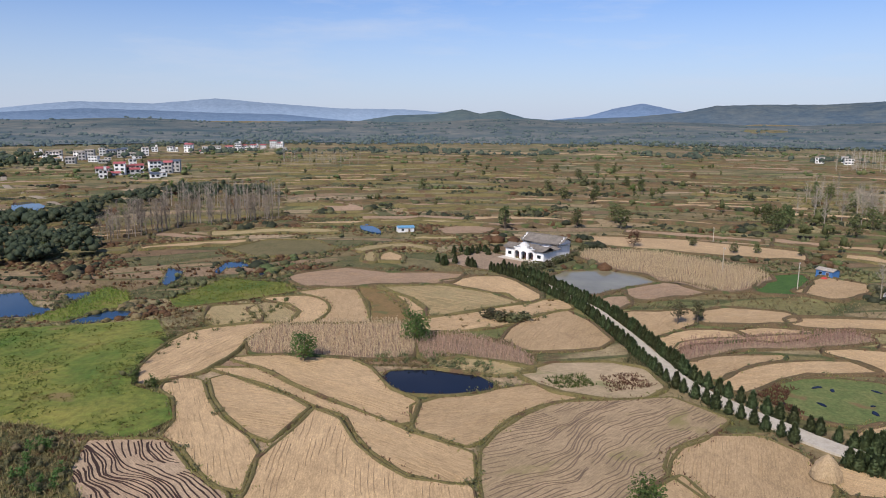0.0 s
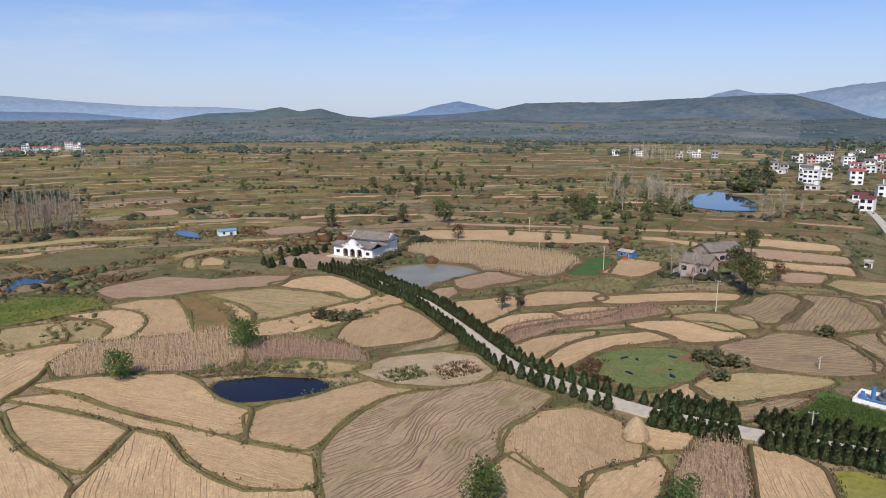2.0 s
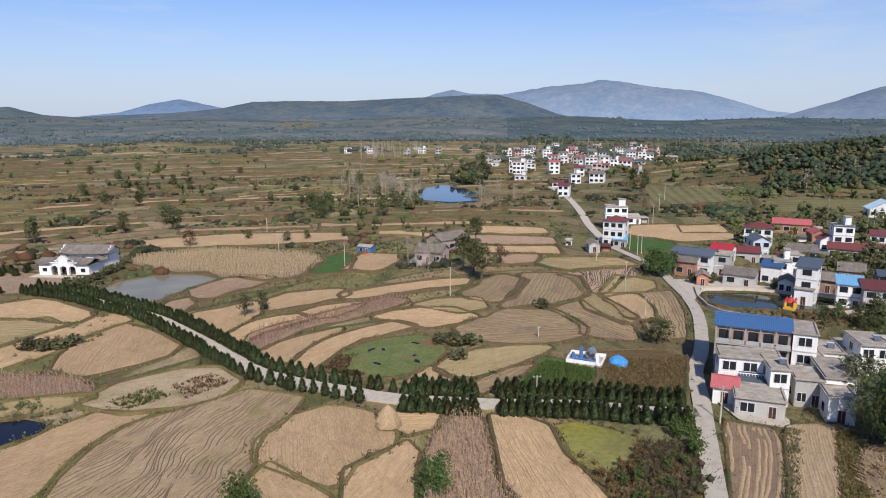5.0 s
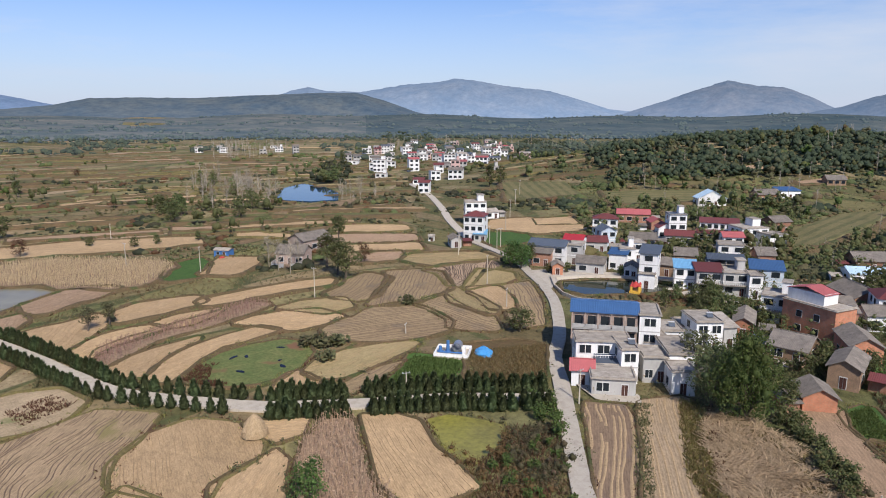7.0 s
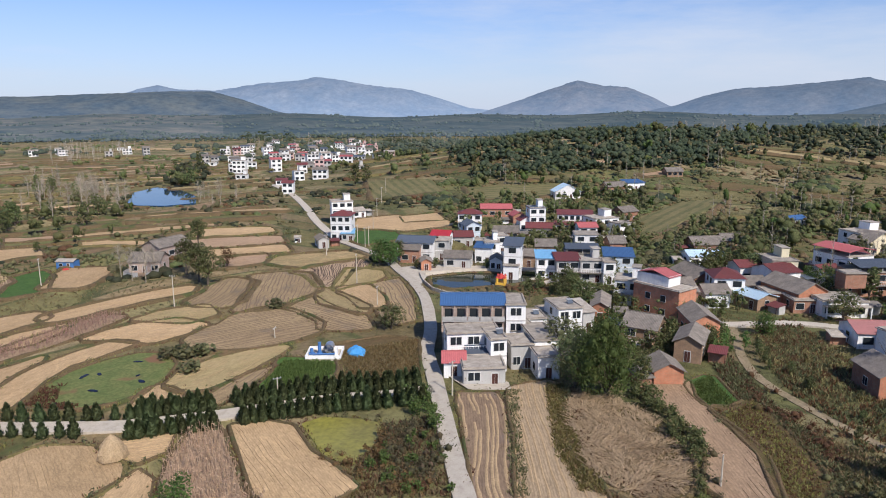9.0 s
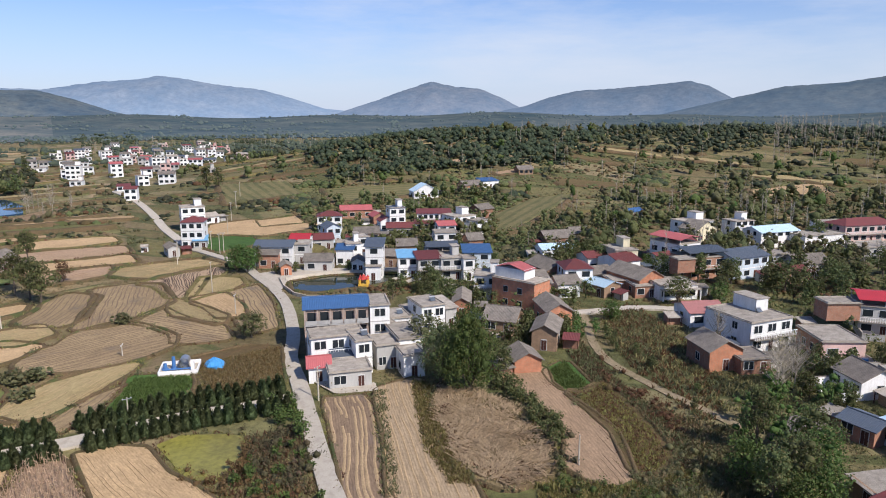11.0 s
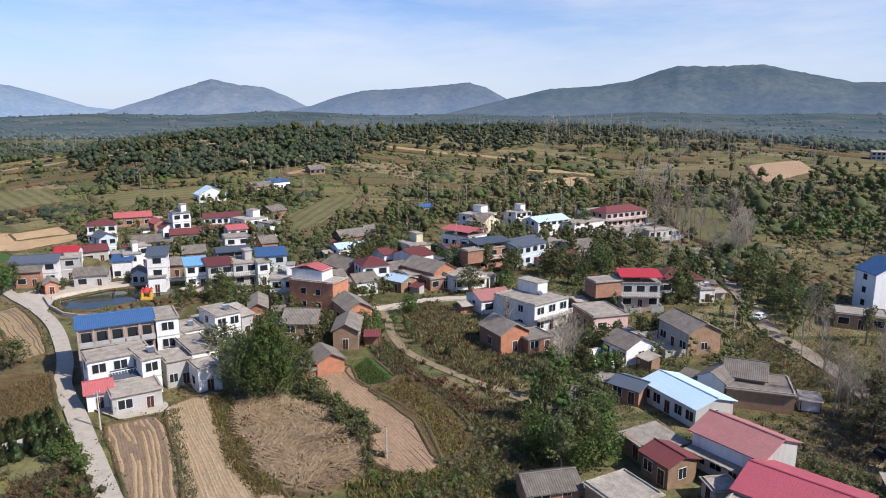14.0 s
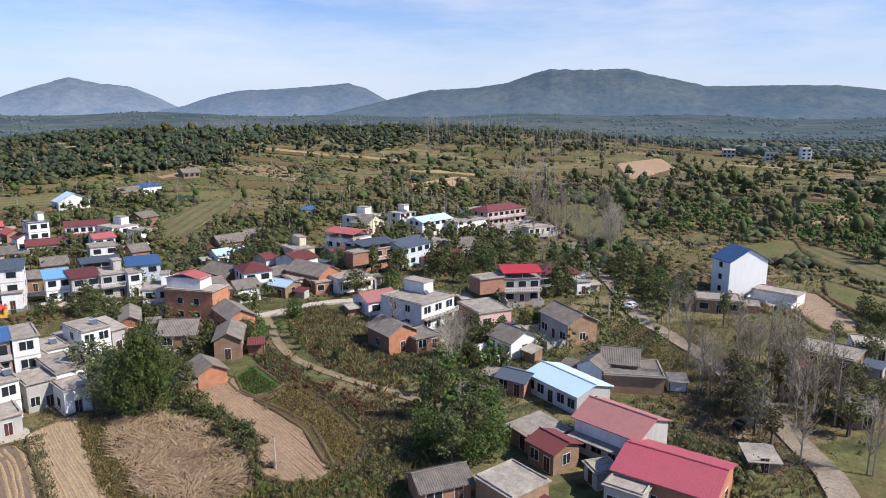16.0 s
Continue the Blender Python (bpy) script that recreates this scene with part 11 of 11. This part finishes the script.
strew("brush", [(155.5, 26.8), (134.5, 16.6), (112.5, 5.9), (96.8, -3.0), (86.9, -4.8), (89.5, 2.1), (108.2, 9.4), (131.6, 19.5), (143.0, 25.5)], 420, 0.46, "autumn", "rust-brown weeds beside the farm track", "weeds", 617, 1.0, 6, 0.1, True)
strew("brush", [(160.7, 14.6), (167.2, 7.5), (130.8, -9.2), (107.8, -9.2), (103.7, -6.1), (114.5, 2.0), (130.0, 8.6)], 800, 0.52, "autumn", "rust-brown weeds on rough ground", "weeds", 618, 1.0, 6, 0.1, True)
strew("brush", [(160.7, 14.6), (167.2, 7.5), (130.8, -9.2), (107.8, -9.2), (103.7, -6.1), (114.5, 2.0), (130.0, 8.6)], 700, 0.52, "bush", "tall grass and weeds on rough ground", "weeds", 619, 1.0, 6, 0.1, True)
strew("brush", [(101.5, -5.9), (105.0, -12.7), (92.3, -14.4), (77.4, -9.8), (75.3, -6.0), (78.5, -2.1), (86.9, -4.8)], 700, 0.5, "bush", "tall weeds under the trees", "weeds", 620, 1.0, 6, 0.1, True)
strew("brush", [(79.5, 15.9), (80.7, 8.8), (82.2, 3), (86.5, -0.8), (89.9, -6.5), (75.5, -5.4), (75, 13.7)], 700, 0.46, "lush", "tall weeds beside the bare plot", "weeds", 621, 1.0, 6, 0.1, True)
grove("bush", [(79.5, 15.9), (80.7, 8.8), (82.2, 3), (86.5, -0.8), (89.9, -6.5), (75.5, -5.4), (75, 13.7)], 26, 1.0, 2.4, 122, mat="fresh")
strew("brush", [(150.1, -10.8), (140, -45), (106.6, -38), (100, -26), (104.4, -14.4), (125.4, -6.7)], 900, 0.5, "bush", "tall weeds between the houses", "weeds", 622, 1.0, 6, 0.1, True)
thicket([(145, -8), (185, -5), (188, -45), (160, -52), (140, -38)], 30, 2.4, 6.0, 529, "leaf", "leafy green trees and shrubs among the houses")
thicket([(150.1, -10.8), (130.9, -32.6), (106.6, -34.5), (103.2, -24.7), (104.4, -16.4), (120.4, -14.7)], 26, 1.6, 4.2, 527, "leaf", "leafy green trees and shrubs among the houses")
strew("brush", [(150.8, 14.4), (153.4, -0.9), (132.9, -15.2), (105.7, -12.4), (118.3, -0.9), (131.8, 10.4)], 378, 0.60, "tuft", "tall grass and weeds on rough ground", "grass", 600, 1.0, 6, 0.1, True)
strew("brush", [(150.8, 14.4), (153.4, -0.9), (132.9, -15.2), (105.7, -12.4), (118.3, -0.9), (131.8, 10.4)], 176, 0.64, "bush", "tall grass and weeds on rough ground", "grass", 601, 1.0, 6, 0.1, True)
strew("brush", [(109.4, 5.8), (101.2, -10.2), (78.5, -7.6), (76.8, 2)], 378, 0.48, "bush", "tall grass and weeds on rough ground", "grass", 602, 1.0, 6, 0.1, True)
strew("brush", [(109.4, 5.8), (101.2, -10.2), (78.5, -7.6), (76.8, 2)], 294, 0.56, "tuft", "tall grass and weeds on rough ground", "grass", 603, 1.0, 6, 0.1, True)
strew("brush", [(75, 58.8), (83.7, 51.4), (65.9, 38.3), (56.7, 51.8)], 504, 0.44, "tuft", "tall grass and weeds on rough ground", "grass", 604, 1.0, 6, 0.1, True)
strew("brush", [(75, 58.8), (83.7, 51.4), (65.9, 38.3), (56.7, 51.8)], 126, 0.48, "autumn", "tall grass and weeds on rough ground", "grass", 605, 1.0, 6, 0.1, True)
strew("brush", [(102, 41.2), (104.9, 36.2), (75.6, 21.6), (72.4, 24.7)], 294, 0.48, "bush", "tall grass and weeds on rough ground", "grass", 606, 1.0, 6, 0.1, True)
strew("brush", [(-74.2, 99.1), (-41.8, 99.5), (-40, 92.9), (-49.9, 91), (-37.2, 75.2), (-57.6, 75)], 924, 0.44, "tuft", "tall grass and weeds on rough ground", "grass", 607, 1.0, 6, 0.1, True)
strew("brush", [(-74.2, 99.1), (-41.8, 99.5), (-40, 92.9), (-49.9, 91), (-37.2, 75.2), (-57.6, 75)], 105, 0.40, "autumn", "tall grass and weeds on rough ground", "grass", 608, 1.0, 6, 0.1, True)
strew("brush", [(144.2, -57.2), (125.9, -72.3), (85.5, -64.3), (67, -57.2), (68.5, -47), (100.1, -49.9)], 1092, 0.44, "tuft", "tall grass and weeds on rough ground", "grass", 609, 1.0, 6, 0.1, True)
strew("brush", [(144.2, -57.2), (125.9, -72.3), (85.5, -64.3), (67, -57.2), (68.5, -47), (100.1, -49.9)], 210, 0.44, "bush", "tall grass and weeds on rough ground", "grass", 610, 1.0, 6, 0.1, True)
strew("brush", [(239.8, -103.3), (254.1, -188.5), (152.8, -137.6), (136, -114.2), (170.3, -100.2)], 504, 0.64, "tuft", "tall grass and weeds on rough ground", "grass", 611, 1.0, 6, 0.1, True)
strew("brush", [(-24.6, 126.2), (-15, 140.1), (19.1, 140.7), (19.2, 123.7), (12.4, 120.7), (-11.1, 123.3)], 294, 0.40, "tuft", "tall grass and weeds on rough ground", "grass", 612, 1.0, 6, 0.1, True)
strew("brush", [(32.9, 122.7), (39.8, 134.3), (41.8, 125.4), (43.5, 114.2), (32.4, 110.4), (19.4, 113.9)], 210, 0.40, "bush", "tall grass and weeds on rough ground", "grass", 613, 1.0, 6, 0.1, True)
